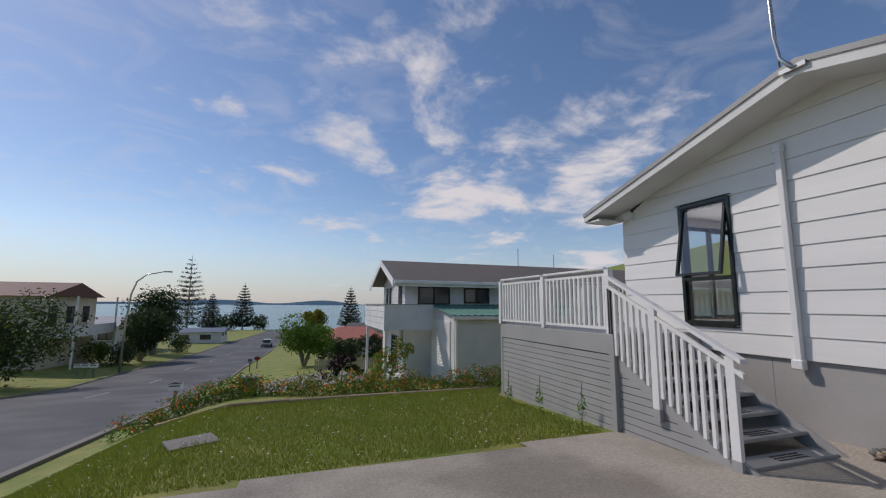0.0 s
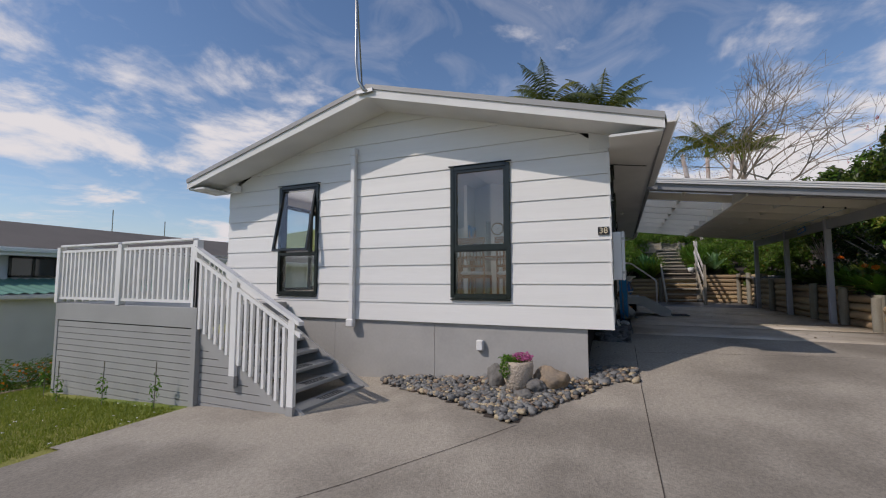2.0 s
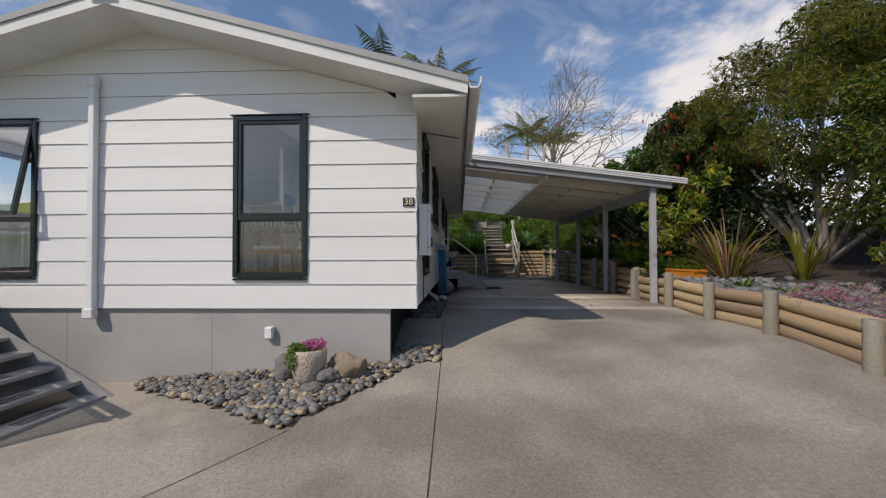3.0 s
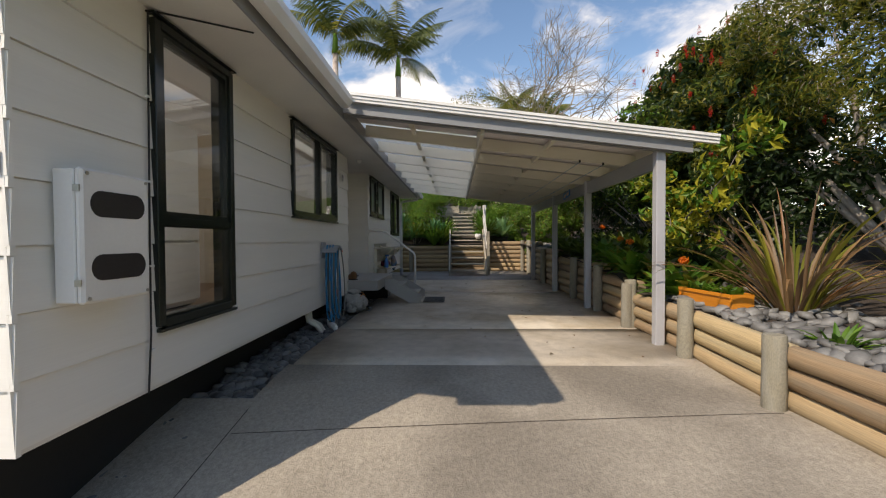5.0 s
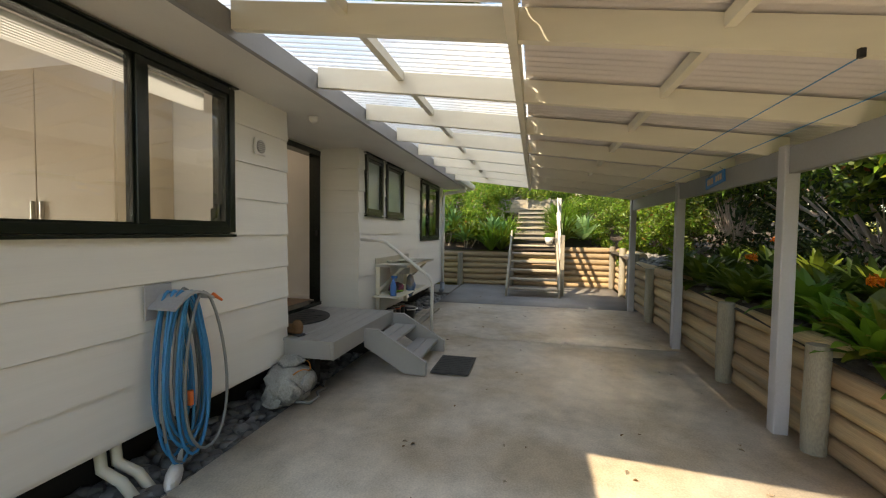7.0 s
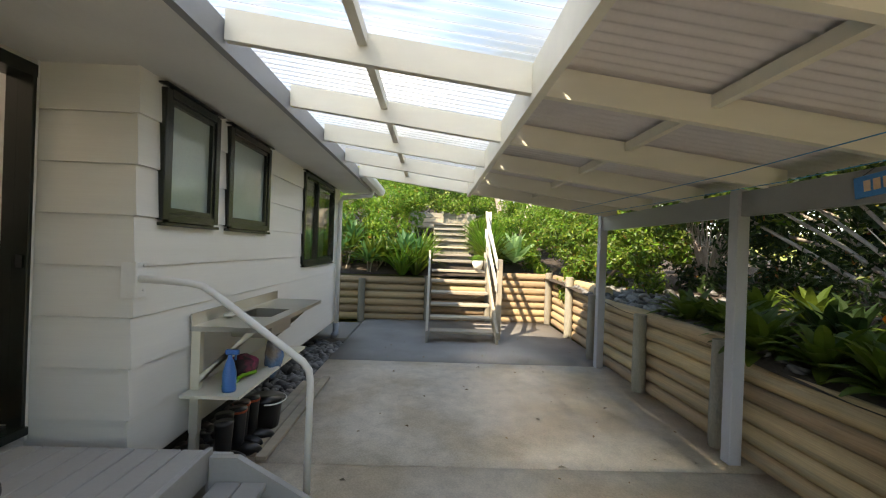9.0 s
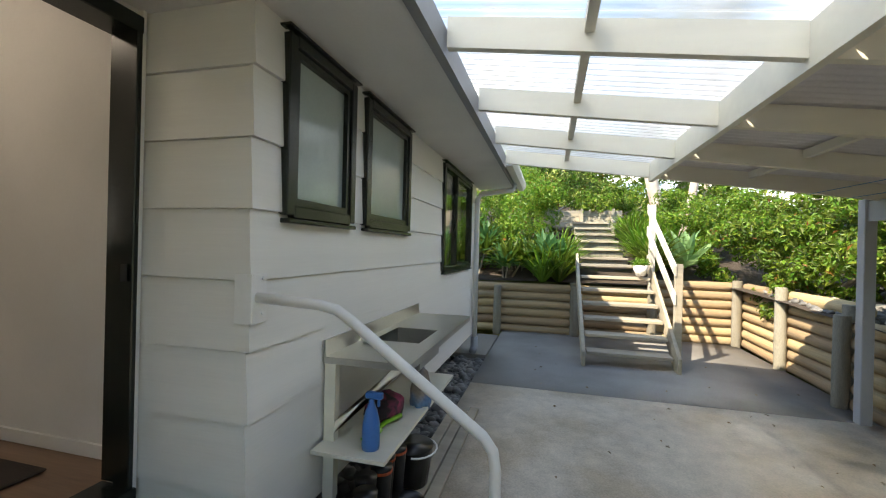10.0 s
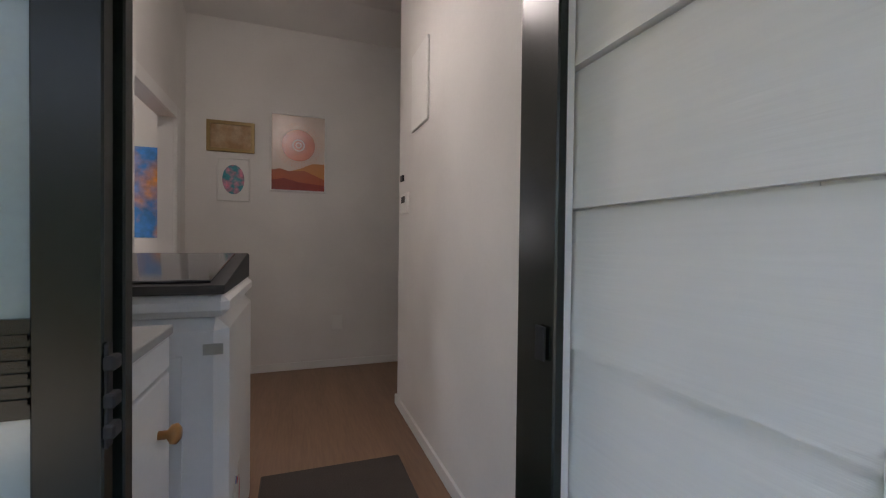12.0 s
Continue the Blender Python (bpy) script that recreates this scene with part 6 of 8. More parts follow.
part("slab", bx((17.1, -0.27, 1.02), (18.6, 0.9, 1.115), 0.006), M_KERB, paver)

# garden steps
gs = thing("garden_steps", "weathered timber garden steps with a white handrail", "steps")
YA, YB = -1.63, -2.82
for k in range(7):
    x, z = 17.12 + 0.285 * k, 1.285 + 0.195 * k
    part("tread", bx((x, YB + 0.05, z - 0.045), (x + 0.27, YA - 0.05, z), 0.005), M_TREAD, gs)
for y in (YA, YB):
    bm = bmesh.new()
    prism(bm, [(17.02, 1.10), (17.02, 1.30), (19.00, 2.64), (19.00, 2.38), (17.20, 1.10)], "y", y - 0.022, y + 0.022)
    part("stringer", bm, M_TREAD, gs)
M_WEATH = mat("weathered_white_paint", (0.66, 0.64, 0.59), 0.7, var=0.12, scale=3, grain=25, bump=0.3, second=(0.45, 0.41, 0.36), mix_scale=2.5)
part("newel_post", bx((17.40, YB - 0.12, 1.10), (17.50, YB - 0.03, 2.53), 0.004), M_TREAD, gs)
part("newel_post", bx((19.02, YB - 0.12, 1.95), (19.12, YB - 0.03, 3.52), 0.004), M_WEATH, gs)
for z0, dy in ((0.0, 0.0), (-0.40, 0.0)):
    bm = bmesh.new()
    prism(bm, [(17.38, 2.36 + z0), (17.38, 2.51 + z0), (19.16, 3.55 + z0), (19.16, 3.40 + z0)], "y", YB - 0.03 + dy, YB - 0.005 + dy)
    part("hand_rail", bm, M_WEATH, gs)
ug = thing("upper_steps", "wide weathered timber steps higher up the bank", "steps")
for k in range(6):
    x, z = 19.28 + 0.56 * k, 2.58 + 0.17 * k
    # risers take a darker timber colour to deepen the shade under each tread
    part("riser", bx((x + 0.06, -2.55, z - 0.19), (x + 0.10, -1.70, z - 0.051), 0.004), M_LOGP, ug)
    part("tread", bx((x, -2.55, z - 0.05), (x + 0.30, -1.70, z - 0.006), 0.004), M_TREAD, ug)
tw = thing("timber_edging", "grey timber retaining boards at the top of the bank", "edging", kind="structure")
for k in range(3):
    part("board", bx((23.0, -3.0, 3.33 + 0.16 * k), (23.05, -0.9, 3.48 + 0.16 * k), 0.004), M_TREAD, tw)
for y in (-2.8, -2.0, -1.1):
    part("post", bx((22.9, y, 2.6), (22.999, y + 0.1, 3.84), 0.004), M_TREAD, tw)

# ---- stones ----


def pebbles(name, label, spots, m, lo, hi, seed, flat=0.6, singles=0):
    """A bed of rounded stones: the first ones single, the rest joined."""
    rng = random.Random(seed)
    base = bmesh.new()
    bmesh.ops.create_icosphere(base, subdivisions=1, radius=1)
    bv, bf = [v.co.copy() for v in base.verts], [tuple(v.index for v in f.verts) for f in base.faces]
    base.free()
    shapes = []
    for k in range(6):
        me = bpy.data.meshes.new("pebble")
        me.from_pydata([tuple(v * (1 + 0.14 * noise.noise(v * 1.5 + Vector((k * 7, seed, 0))))) for v in bv], [], bf)
        me.materials.append(m)
        me.polygons.foreach_set("use_smooth", [True] * len(me.polygons))
        shapes.append(me)
    holder = thing(name, label, "stones", kind="structure") if singles else None
    verts, faces = [], []
    for n, (x, y, z) in enumerate(spots):
        r = rng.uniform(lo, hi) * (1.3 if rng.random() < 0.12 else 1)
        e = Euler((rng.uniform(-0.5, 0.5), rng.uniform(-0.5, 0.5), rng.uniform(0, 6.3))).to_matrix()
        sc = Vector((r * rng.uniform(1.0, 1.5), r * rng.uniform(0.75, 1.0), r * rng.uniform(flat - 0.15, flat + 0.15)))
        at = Vector((x, y, z + r * 0.25))
        if n < singles:
            ob = new("pebble", shapes[n % 6])
            ob.parent = holder
            ob.matrix_basis = Matrix.Translation(at) @ e.to_4x4() @ Matrix.Diagonal((*sc, 1))
            continue
        o = len(verts)
        for v in bv:
            j = 1 + 0.12 * noise.noise(v * 1.5 + Vector((x * 7, y * 7, 0)))
            verts.append(tuple(e @ Vector((v.x * sc.x * j, v.y * sc.y * j, v.z * sc.z * j)) + at))
        faces += [tuple(i + o for i in f) for f in bf]
    ob = raw(name + "_rest" if singles else name, verts, faces, m, holder, smooth=True)
    ob["kind"] = "stuff"
    if not singles:
        tagged(ob, label, "stones")
    return ob


rng = random.Random(21)


def in_bed(x, y):
    """The stone bed at the foot of the gable wall: from the stair to the corner, widest before the flower pot."""
    edge = lerp_table(y, (-0.25, 0.35, 0.95, 2.0, 3.2), (5.95, 4.95, 4.02, 4.72, 5.35))
    return -0.25 < y < 3.2 and edge < x < 5.52


spots = []
while len(spots) < 1700:
    x, y = rng.uniform(3.9, 5.95), rng.uniform(-0.25, 3.2)
    if in_bed(x, y) or (5.5 <= x < 5.95 and y < 0.3 and y > -0.25):
        spots.append((x, y, terrain(x, y) + 0.02 + rng.uniform(0, 0.03)))
half = [s for k, s in enumerate(spots) if k % 5 < 3]
pebbles("pebble_bed", "bed of grey river stones at the foot of the house wall", half, M_STONE, 0.026, 0.05, 5, singles=150)
pebbles("pebble_bed", "brown and grey river stones mixed in the bed", [s for k, s in enumerate(spots) if k % 5 >= 3], M_PEB, 0.022, 0.045, 6, singles=150)
bed_ground = sheet("stone_bed_base", [float(v) for v in np.arange(3.95, 6.0, 0.1)], [float(v) for v in np.arange(-0.25, 3.21, 0.1)], lambda x, y: terrain(x, y) + 0.022, M_SOIL, in_bed, "dark soil below the stones", "garden bed")
spots = [(rng.uniform(5.9, 17.2), rng.uniform(-0.29, 0.30)) for k in range(2600)]
pebbles("pebble_strip", "dark grey stones along the side of the house", [(x, y, drive_z(x, 0) - 0.10 + rng.uniform(0, 0.05)) for x, y in spots], M_STONE, 0.038, 0.068, 7, singles=300)
sheet("stone_strip_base", [5.6 + 0.4 * k for k in range(30)], [-0.30, 0.0, 0.34], lambda x, y: drive_z(x, 0) - 0.09, M_SOIL, None, "dark soil below the stone strip", "garden bed")
spots = [(rng.uniform(4.5, 18.5), -4.35 - abs(rng.gauss(0, 0.55))) for k in range(1900)]
pebbles("bed_stones", "flat grey stones scattered over the planted bed", [(x, y, bed_z(x, y) + rng.uniform(-0.01, 0.03)) for k, (x, y) in enumerate(spots) if y > -7 and (x < 9.3 or x > 13.6 or k % 12 == 0)], M_STONE, 0.05, 0.10, 8, 0.4)


def rock(label, at, r, sq, seed, m):
    bm = bmesh.new()
    bmesh.ops.create_icosphere(bm, subdivisions=4, radius=1)
    for v in bm.verts:
        d = 0.28 * noise.fractal(v.co * 1.1 + Vector((seed, 0, seed)), 1.0, 2.0, 3) + 0.05 * noise.fractal(v.co * 5 + Vector((seed, 2, 0)), 1, 2, 3)
        v.co = Vector((v.co.x * sq[0], v.co.y * sq[1], v.co.z * sq[2])) * (r * (1 + d))
    ob = tagged(part("rock", bm, m, smooth=True), label, "rock")
    ob.matrix_world = pose(*at)
    return ob


M_ROCK = mat("brown_rock", (0.25, 0.20, 0.15), 0.9, var=0.25, scale=4, grain=30, bump=0.6, depth=0.015, second=(0.34, 0.25, 0.16), mix_scale=3)
M_ROCKG = mat("grey_rock", (0.17, 0.16, 0.145), 0.85, var=0.25, scale=5, grain=30, bump=0.6, depth=0.015)
rock("squarish brown boulder among the stones", (5.16, 0.70, 0.76), 0.185, (0.8, 1.1, 0.85), 1.0, M_ROCK)
rock("grey boulder beside the flower pot", (4.98, 0.86, 0.71), 0.11, (0.9, 1.1, 0.8), 4.0, M_ROCKG)
rock("dark angular rock behind the flower pot", (5.20, 1.40, 0.72), 0.14, (0.8, 0.8, 1.2), 7.0, M_ROCKG)
rock("small dark angular rock before the pot", (4.80, 0.96, 0.64), 0.085, (0.9, 1.2, 0.8), 9.0, M_ROCKG)
pot = thing("flower_pot", "pale textured stone pot of pink flowers", "flower pot", (5.05, 1.09, 0.62))
M_POT = mat("pale_pot", (0.52, 0.43, 0.34), 0.9, var=0.2, scale=14, grain=45, bump=1.0, depth=0.02)
part("pot", lathe(bmesh.new(), [(0.10, 0.0), (0.145, 0.08), (0.185, 0.20), (0.195, 0.31), (0.185, 0.37), (0.165, 0.37), (0.155, 0.31)], 28), M_POT, pot, smooth=True)
M_PINK = leaf_mat("petal_pink", (0.55, 0.10, 0.30), (0.70, 0.25, 0.45))

# ---- the neighbour's house ----
nh = thing("neighbour_house", "white two-storey house with a balcony and grey roof", "house")
NX0, NX1, NY0, NY1, NB, NE, NR = 3.45, 22.0, 15.8, 20.0, -0.6, 2.92, 3.78
M_NW = mat("neighbour_white", (0.72, 0.72, 0.70), 0.6, var=0.04, bump=0.05)
M_NROOF = mat("neighbour_roof", (0.155, 0.135, 0.115), 0.8, var=0.12, scale=3, grain=30, bump=0.3)
M_GREENR = mat("green_roofing", (0.12, 0.27, 0.20), 0.5, var=0.08, bump=0.05)
bm = bmesh.new()
prism(bm, [(NY0, NB - 1.2), (NY0, NE), ((NY0 + NY1) / 2, NR - 0.1), (NY1, NE), (NY1, NB - 1.2)], "x", NX0, NX1)
wall = part("wall", bm, M_NW, nh)
bm = bmesh.new()
ym = (NY0 + NY1) / 2
prism(bm, [(NY0 - 0.5, NE - 0.10), (ym, NR), (NY1 + 0.5, NE - 0.10), (NY1 + 0.5, NE - 0.02), (ym, NR + 0.08), (NY0 - 0.5, NE - 0.02)], "x", NX0 - 0.55, NX1 + 0.4)
part("roof", bm, M_NROOF, nh)
for a, b in ((NY0 - 0.5, ym), (NY1 + 0.5, ym)):
    bm = bmesh.new()
    prism(bm, [(a, NE - 0.28), (b, NR - 0.16), (b, NR + 0.07), (a, NE - 0.03)], "x", NX0 - 0.60, NX0 - 0.555)
    part("barge_board", bm, M_WHITE, nh)
part("fascia", bx((NX0 - 0.55, NY0 - 0.53, NE - 0.26), (NX1, NY0 - 0.505, NE - 0.03)), M_WHITE, nh)
part("gutter", bx((NX0 - 0.55, NY0 - 0.62, NE - 0.16), (NX1, NY0 - 0.531, NE - 0.05), 0.01), M_WHITE, nh)


def far_window(parent, axis, plane, u0, u1, z0, z1, bars=(), out=-1):
    """A framed window set on a far wall, with its panes."""
    def b(name, a0, a1, c0, c1, d0, d1, m, par):
        p, q = ((plane + out * d0, a0, c0), (plane + out * d1, a1, c1)) if axis == "x" else ((a0, plane + out * d0, c0), (a1, plane + out * d1, c1))
        return part(name, bx([min(i, j) for i, j in zip(p, q)], [max(i, j) for i, j in zip(p, q)]), m, par)
    bm = bmesh.new()
    for a0, a1, c0, c1 in [(u0, u0 + 0.06, z0, z1), (u1 - 0.06, u1, z0, z1), (u0, u1, z0, z0 + 0.06), (u0, u1, z1 - 0.06, z1)] + [(m - 0.03, m + 0.03, z0, z1) for m in bars]:
        p, q = ((plane + out * 0.001, a0, c0), (plane + out * 0.05, a1, c1)) if axis == "x" else ((a0, plane + out * 0.001, c0), (a1, plane + out * 0.05, c1))
        box(bm, [min(i, j) for i, j in zip(p, q)], [max(i, j) for i, j in zip(p, q)])
    w = part("window", bm, M_ALU, parent)
    us = [u0 + 0.06] + list(bars) + [u1 - 0.06]
    for a, c in zip(us, us[1:]):
        b("pane", a + 0.001, c - 0.001, z0 + 0.061, z1 - 0.061, 0.002, 0.02, M_PANE, w)
    return w


M_PANE = mat("dark_window_pane", (0.05, 0.06, 0.065), 0.05, var=0.05, bump=0, spec=0.9)
far_window(nh, "y", NY0, 3.95, 5.25, 1.98, 2.72, (4.6,))
far_window(nh, "y", NY0, 5.85, 6.95, 2.05, 2.66, (6.4,))
far_window(nh, "x", NX0, 16.3, 16.75, 1.2, 2.9, (16.5,))
far_window(nh, "x", NX0, 18.3, 18.55, 1.4, 2.7)
far_window(nh, "x", NX0, 18.95, 19.2, 1.4, 2.7)
far_window(nh, "x", NX0, 17.0, 17.9, -0.15, 0.75, (17.45,))
for k in range(22):
    z = -0.6 + 0.16 * k
    part("weatherboard", bx((NX0 - 0.022, NY0, z), (NX0 - 0.002, NY1, z + 0.012)), M_SOFFIT, wall)
for x, z in ((9.5, 4.1), (11.5, 3.9)):
    part("aerial", tube(bmesh.new(), [(x, ym, NR), (x, ym, z + 0.6)], 0.02, n=5), M_STEEL, nh)
part("meter_box", bx((NX0 - 0.12, 16.1, 0.2), (NX0 - 0.024, 16.45, 1.0)), M_WHITE, nh)
bal = part("balcony", bx((2.55, 15.0, 1.10), (NX0 - 0.03, 19.4, 1.22)), M_NW, nh)
for a, b in (((2.50, 14.95, 1.08), (2.58, 19.4, 1.98)), ((2.581, 14.95, 1.08), (4.3, 15.03, 1.98))):
    part("parapet", bx(a, b), M_NW, bal)
part("rail_cap", bx((2.46, 14.92, 1.981), (2.62, 19.4, 2.01)), M_FASCIA, bal)
part("rail_cap", bx((2.621, 14.92, 1.981), (4.3, 15.06, 2.01)), M_FASCIA, bal)
for z in (1.30, 1.52, 1.74):
    part("groove", bx((2.49, 14.96, z), (2.4995, 19.4, z + 0.012)), M_GREY, bal)
for y in (15.05, 19.2):
    part("post", bx((2.56, y, -1.6), (2.66, y + 0.1, 1.079)), M_WHITE, nh)
gar = thing("neighbour_garage", "white garage with a ribbed green roof and roller door", "garage")
GX0, GX1, GY0, GY1 = 4.48, 12.0, 13.2, 15.79
bm = bmesh.new()
prism(bm, [(GY0, -1.0), (GY0, 1.62), (GY1, 1.95), (GY1, -1.0)], "x", GX0, GX1)
part("wall", bm, mat("garage_white", (0.66, 0.66, 0.64), 0.6, var=0.05), gar)
verts, faces = corrugated(GX0 - 0.15, GX1, GY1, GY0 - 0.18, lambda y: 1.66 + 0.13 * (y - GY0), 0.25, 0.018, 8)
raw("roof", verts, faces, M_GREENR, gar, True)
part("fascia", bx((GX0 - 0.1, GY0 - 0.15, 1.50), (GX1, GY0 - 0.12, 1.63)), M_WHITE, gar)
part("gutter", bx((GX0 - 0.12, GY0 - 0.22, 1.53), (GX1, GY0 - 0.151, 1.61)), M_WHITE, gar)
rd = part("roller_door", bx((GX0 - 0.03, GY0 + 0.35, -0.8), (GX0 - 0.002, GY1 - 0.25, 1.45)), M_WHITE, gar)
for k in range(22):
    part("slat", bx((GX0 - 0.045, GY0 + 0.36, -0.75 + 0.1 * k), (GX0 - 0.031, GY1 - 0.26, -0.70 + 0.1 * k)), M_WHITE, rd)
part("downpipe", bx((GX0 + 0.02, GY0 - 0.08, -0.6), (GX0 + 0.09, GY0 - 0.003, 1.52), 0.01), M_WHITE, gar)

# ---- garden strip, neighbour's drive, mailbox ----
sheet("neighbour_drive", [-5.6 + 0.5 * k for k in range(20)], [13.5 + 0.5 * k for k in range(34)], lambda x, y: terrain(x, y) + 0.04, M_KERB, lambda x, y: 15.3 + 0.45 * max(0, -x) < y < 27 and (x < 2.4 or y < 30) and x < 4.2, "pale concrete drive of the neighbour", "driveway")
sheet("garden_strip", [-5.0 + 0.4 * k for k in range(30)], [8.6 + 0.2 * k for k in range(24)], lambda x, y: terrain(x, y) + 0.03, M_GRAVEL, lambda x, y: 9.15 + 0.13 * (x + 2) < y < 11.2 + 0.10 * (x + 2) and -4.2 < x < 6.3, "weedy gravel strip along the lawn", "garden bed")
ed = thing("lawn_edging", "dark timber edging along the lawn", "edging", kind="structure")
for k in range(8):
    x0, x1 = -2.6 + 1.1 * k, -1.52 + 1.1 * k
    y0, y1 = 9.12 + 0.13 * (x0 + 2), 9.12 + 0.13 * (x1 + 2)
    log_between(ed, (x0, y0, terrain(x0, y0) + 0.03), (x1, y1, terrain(x1, y1) + 0.03), 0.09)
lid = tagged(part("manhole_cover", bx((-0.28, -0.22, 0), (0.28, 0.22, 0.03), 0.004), M_KERB), "pale concrete cover plate in the lawn", "cover")
lid.matrix_world = pose(-1.55, 6.6, terrain(-1.55, 6.6), 0, 0, 25)


def mailbox(at, label, m, w=0.30, h=0.22, post=0.9, rz=0):
    mbx_ = thing("mailbox", label, "mailbox", at, rz)
    part("post", bx((-0.05, -0.05, 0), (0.05, 0.05, post)), M_LOGP, mbx_)
    b = part("box", bx((-w / 2, -0.2, post + 0.001), (w / 2, 0.2, post + h), 0.01), m, mbx_)
    bm = bmesh.new()
    prism(bm, [(-w / 2 - 0.03, post + h + 0.001), (w / 2 + 0.03, post + h + 0.001), (0, post + h + 0.08)], "y", -0.23, 0.23)
    part("roof", bm, M_ROOF, mbx_)
    # the slot's inner shade is a near-black strip
    part("slot", bx((-w / 2 + 0.04, -0.203, post + h * 0.6), (w / 2 - 0.04, -0.2005, post + h * 0.75)), M_SHADE, b)
    return mbx_


mailbox((-4.95, 20.5, terrain(-4.95, 20.5)), "white and black mailbox on a timber post by the kerb", M_WHITE, 0.45, 0.26, 0.85)
mailbox((-4.6, 46.0, terrain(-4.6, 46.0)), "dark mailbox on a post", M_FASCIA, 0.4, 0.3, 0.9)
mailbox((-4.2, 49.0, terrain(-4.2, 49.0)), "red mailbox on a post", mat("red_enamel", (0.35, 0.03, 0.03), 0.4), 0.5, 0.3, 0.9)
for k in range(3):
    mailbox((-17.2 - 0.7 * k, 46.0 + 0.3 * k, terrain(-17.2, 46.0)), "white mailbox in a row by the street", M_WHITE, 0.5, 0.35, 0.8)
bin_ = tagged(part("square_bin", bx((-0.22, -0.22, 0), (0.22, 0.22, 0.5), 0.02), M_FASCIA), "dark square planter box in the flower bed", "planter")
bin_.matrix_world = pose(-1.6, 13.6, terrain(-1.6, 13.6))

# street lamp
sl_ = thing("street_lamp", "tall grey street lamp with a curved arm", "street lamp", (-16.6, 50.0, terrain(-16.6, 50)))
part("pole", tube(bmesh.new(), [(0, 0, 0), (0.05, 0, 4.0), (0.3, 0, 7.6), (0.7, 0, 8.9), (1.5, 0, 9.6), (3.0, 0, 9.95)], 0.11, 0.045, n=10), M_STEEL, sl_, smooth=True)
part("lantern", bx((2.95, -0.12, 9.88), (3.7, 0.12, 10.02), 0.03), M_STEEL, sl_)

# road markings
for k in range(9):
    y0 = 18 + 10.5 * k
    v = [(road_x(y) - 5.2 + dx, y, road_z(y) + 0.108) for y in (y0, y0 + 3.2) for dx in (-0.05, 0.05)]
    tagged(raw("road_marking", v, [(0, 1, 3, 2)], mat("road_paint_%d" % k, (0.42, 0.42, 0.40), 0.8, var=0.3)), "worn white centre line dash", "road marking", group="centre line")


def far_house(label, x0, x1, y0, y1, h, wall_c, roof_c, wins, ridge=1.6, over=0.6, hip=False, deck_=False):
    z = min(terrain(x0, y0), terrain(x1, y0), terrain(x1, y1), terrain(x0, y1)) - 0.3
    hs = thing("house", label, "house", (0, 0, 0))
    hh = h + 0.3
    part("wall", bx((x0, y0, z), (x1, y1, z + hh)), mat("wall_" + label[:12].replace(" ", "_"), wall_c, 0.7, var=0.05), hs)
    bm = bmesh.new()
    ym_ = (y0 + y1) / 2
    e = z + hh - 0.05
    ins = (x1 - x0) * 0.25 if hip else -over
    a = [bm.verts.new(p) for p in ((x0 - over, y0 - over, e), (x1 + over, y0 - over, e), (x1 + over, y1 + over, e), (x0 - over, y1 + over, e))]
    r = [bm.verts.new(p) for p in ((x0 + ins, ym_, e + ridge), (x1 - ins, ym_, e + ridge))]
    for f in ((a[0], a[1], r[1], r[0]), (a[2], a[3], r[0], r[1]), (a[1], a[2], r[1]), (a[3], a[0], r[0]), (a[3], a[2], a[1], a[0])):
        bm.faces.new(f)
    part("roof", bm, mat("roof_" + label[:12].replace(" ", "_"), roof_c, 0.7, var=0.1, bump=0.2), hs)
    for u0, u1, c0, c1 in wins:
        far_window(hs, "y", y0, x0 + u0, x0 + u1, z + 0.3 + c0, z + 0.3 + c1, ((x0 + (u0 + u1) / 2),))
    for v0 in np.arange(1.0, y1 - y0 - 2, 3.4):
        far_window(hs, "x", x1, y0 + float(v0), y0 + float(v0) + 1.5, z + 0.3 + h * 0.62, z + 0.3 + h * 0.86, (y0 + float(v0) + 0.75,), 1)
    if deck_:
        part("balcony", bx((x1 + 0.01, y0 + 1, z + 0.3 + h * 0.45), (x1 + 2.2, y1, z + 0.3 + h * 0.45 + 0.25)), M_WHITE, hs)
        part("balustrade", bx((x1 + 2.1, y0 + 1, z + 0.3 + h * 0.45 + 0.26), (x1 + 2.2, y1, z + 0.3 + h * 0.45 + 1.1)), M_WHITE, hs)
        for yy in (y0 + 1.2, y1 - 0.3):
            part("post", bx((x1 + 2.05, yy, z), (x1 + 2.2, yy + 0.15, z + hh)), M_WHITE, hs)
    return hs


far_house("cream house with a dark red gable roof and balcony", -33, -23.2, 50, 61, 7.4, (0.55, 0.50, 0.40), (0.14, 0.05, 0.04), [(4.5, 7.0, 3.6, 4.9), (1.0, 2.6, 3.6, 4.9)], 1.5, deck_=True)
far_house("white house with a pale grey hipped roof", -33, -23.5, 74, 86, 4.4, (0.66, 0.66, 0.65), (0.33, 0.34, 0.36), [(2.0, 3.6, 2.4, 3.6), (5.5, 7.5, 2.4, 3.6)], 1.3, hip=True)
far_house("small white bungalow by the shore", -25, -15.5, 100, 108, 2.6, (0.72, 0.72, 0.70), (0.10, 0.14, 0.20), [(1.5, 3.5, 1.0, 2.0), (5.5, 7.5, 1.0, 2.0)], 0.7)
far_house("low house with a terracotta roof", 3.5, 12, 62, 72, 2.6, (0.60, 0.55, 0.48), (0.42, 0.14, 0.09), [(2.0, 3.5, 1.0, 2.0)], 1.6, hip=True)
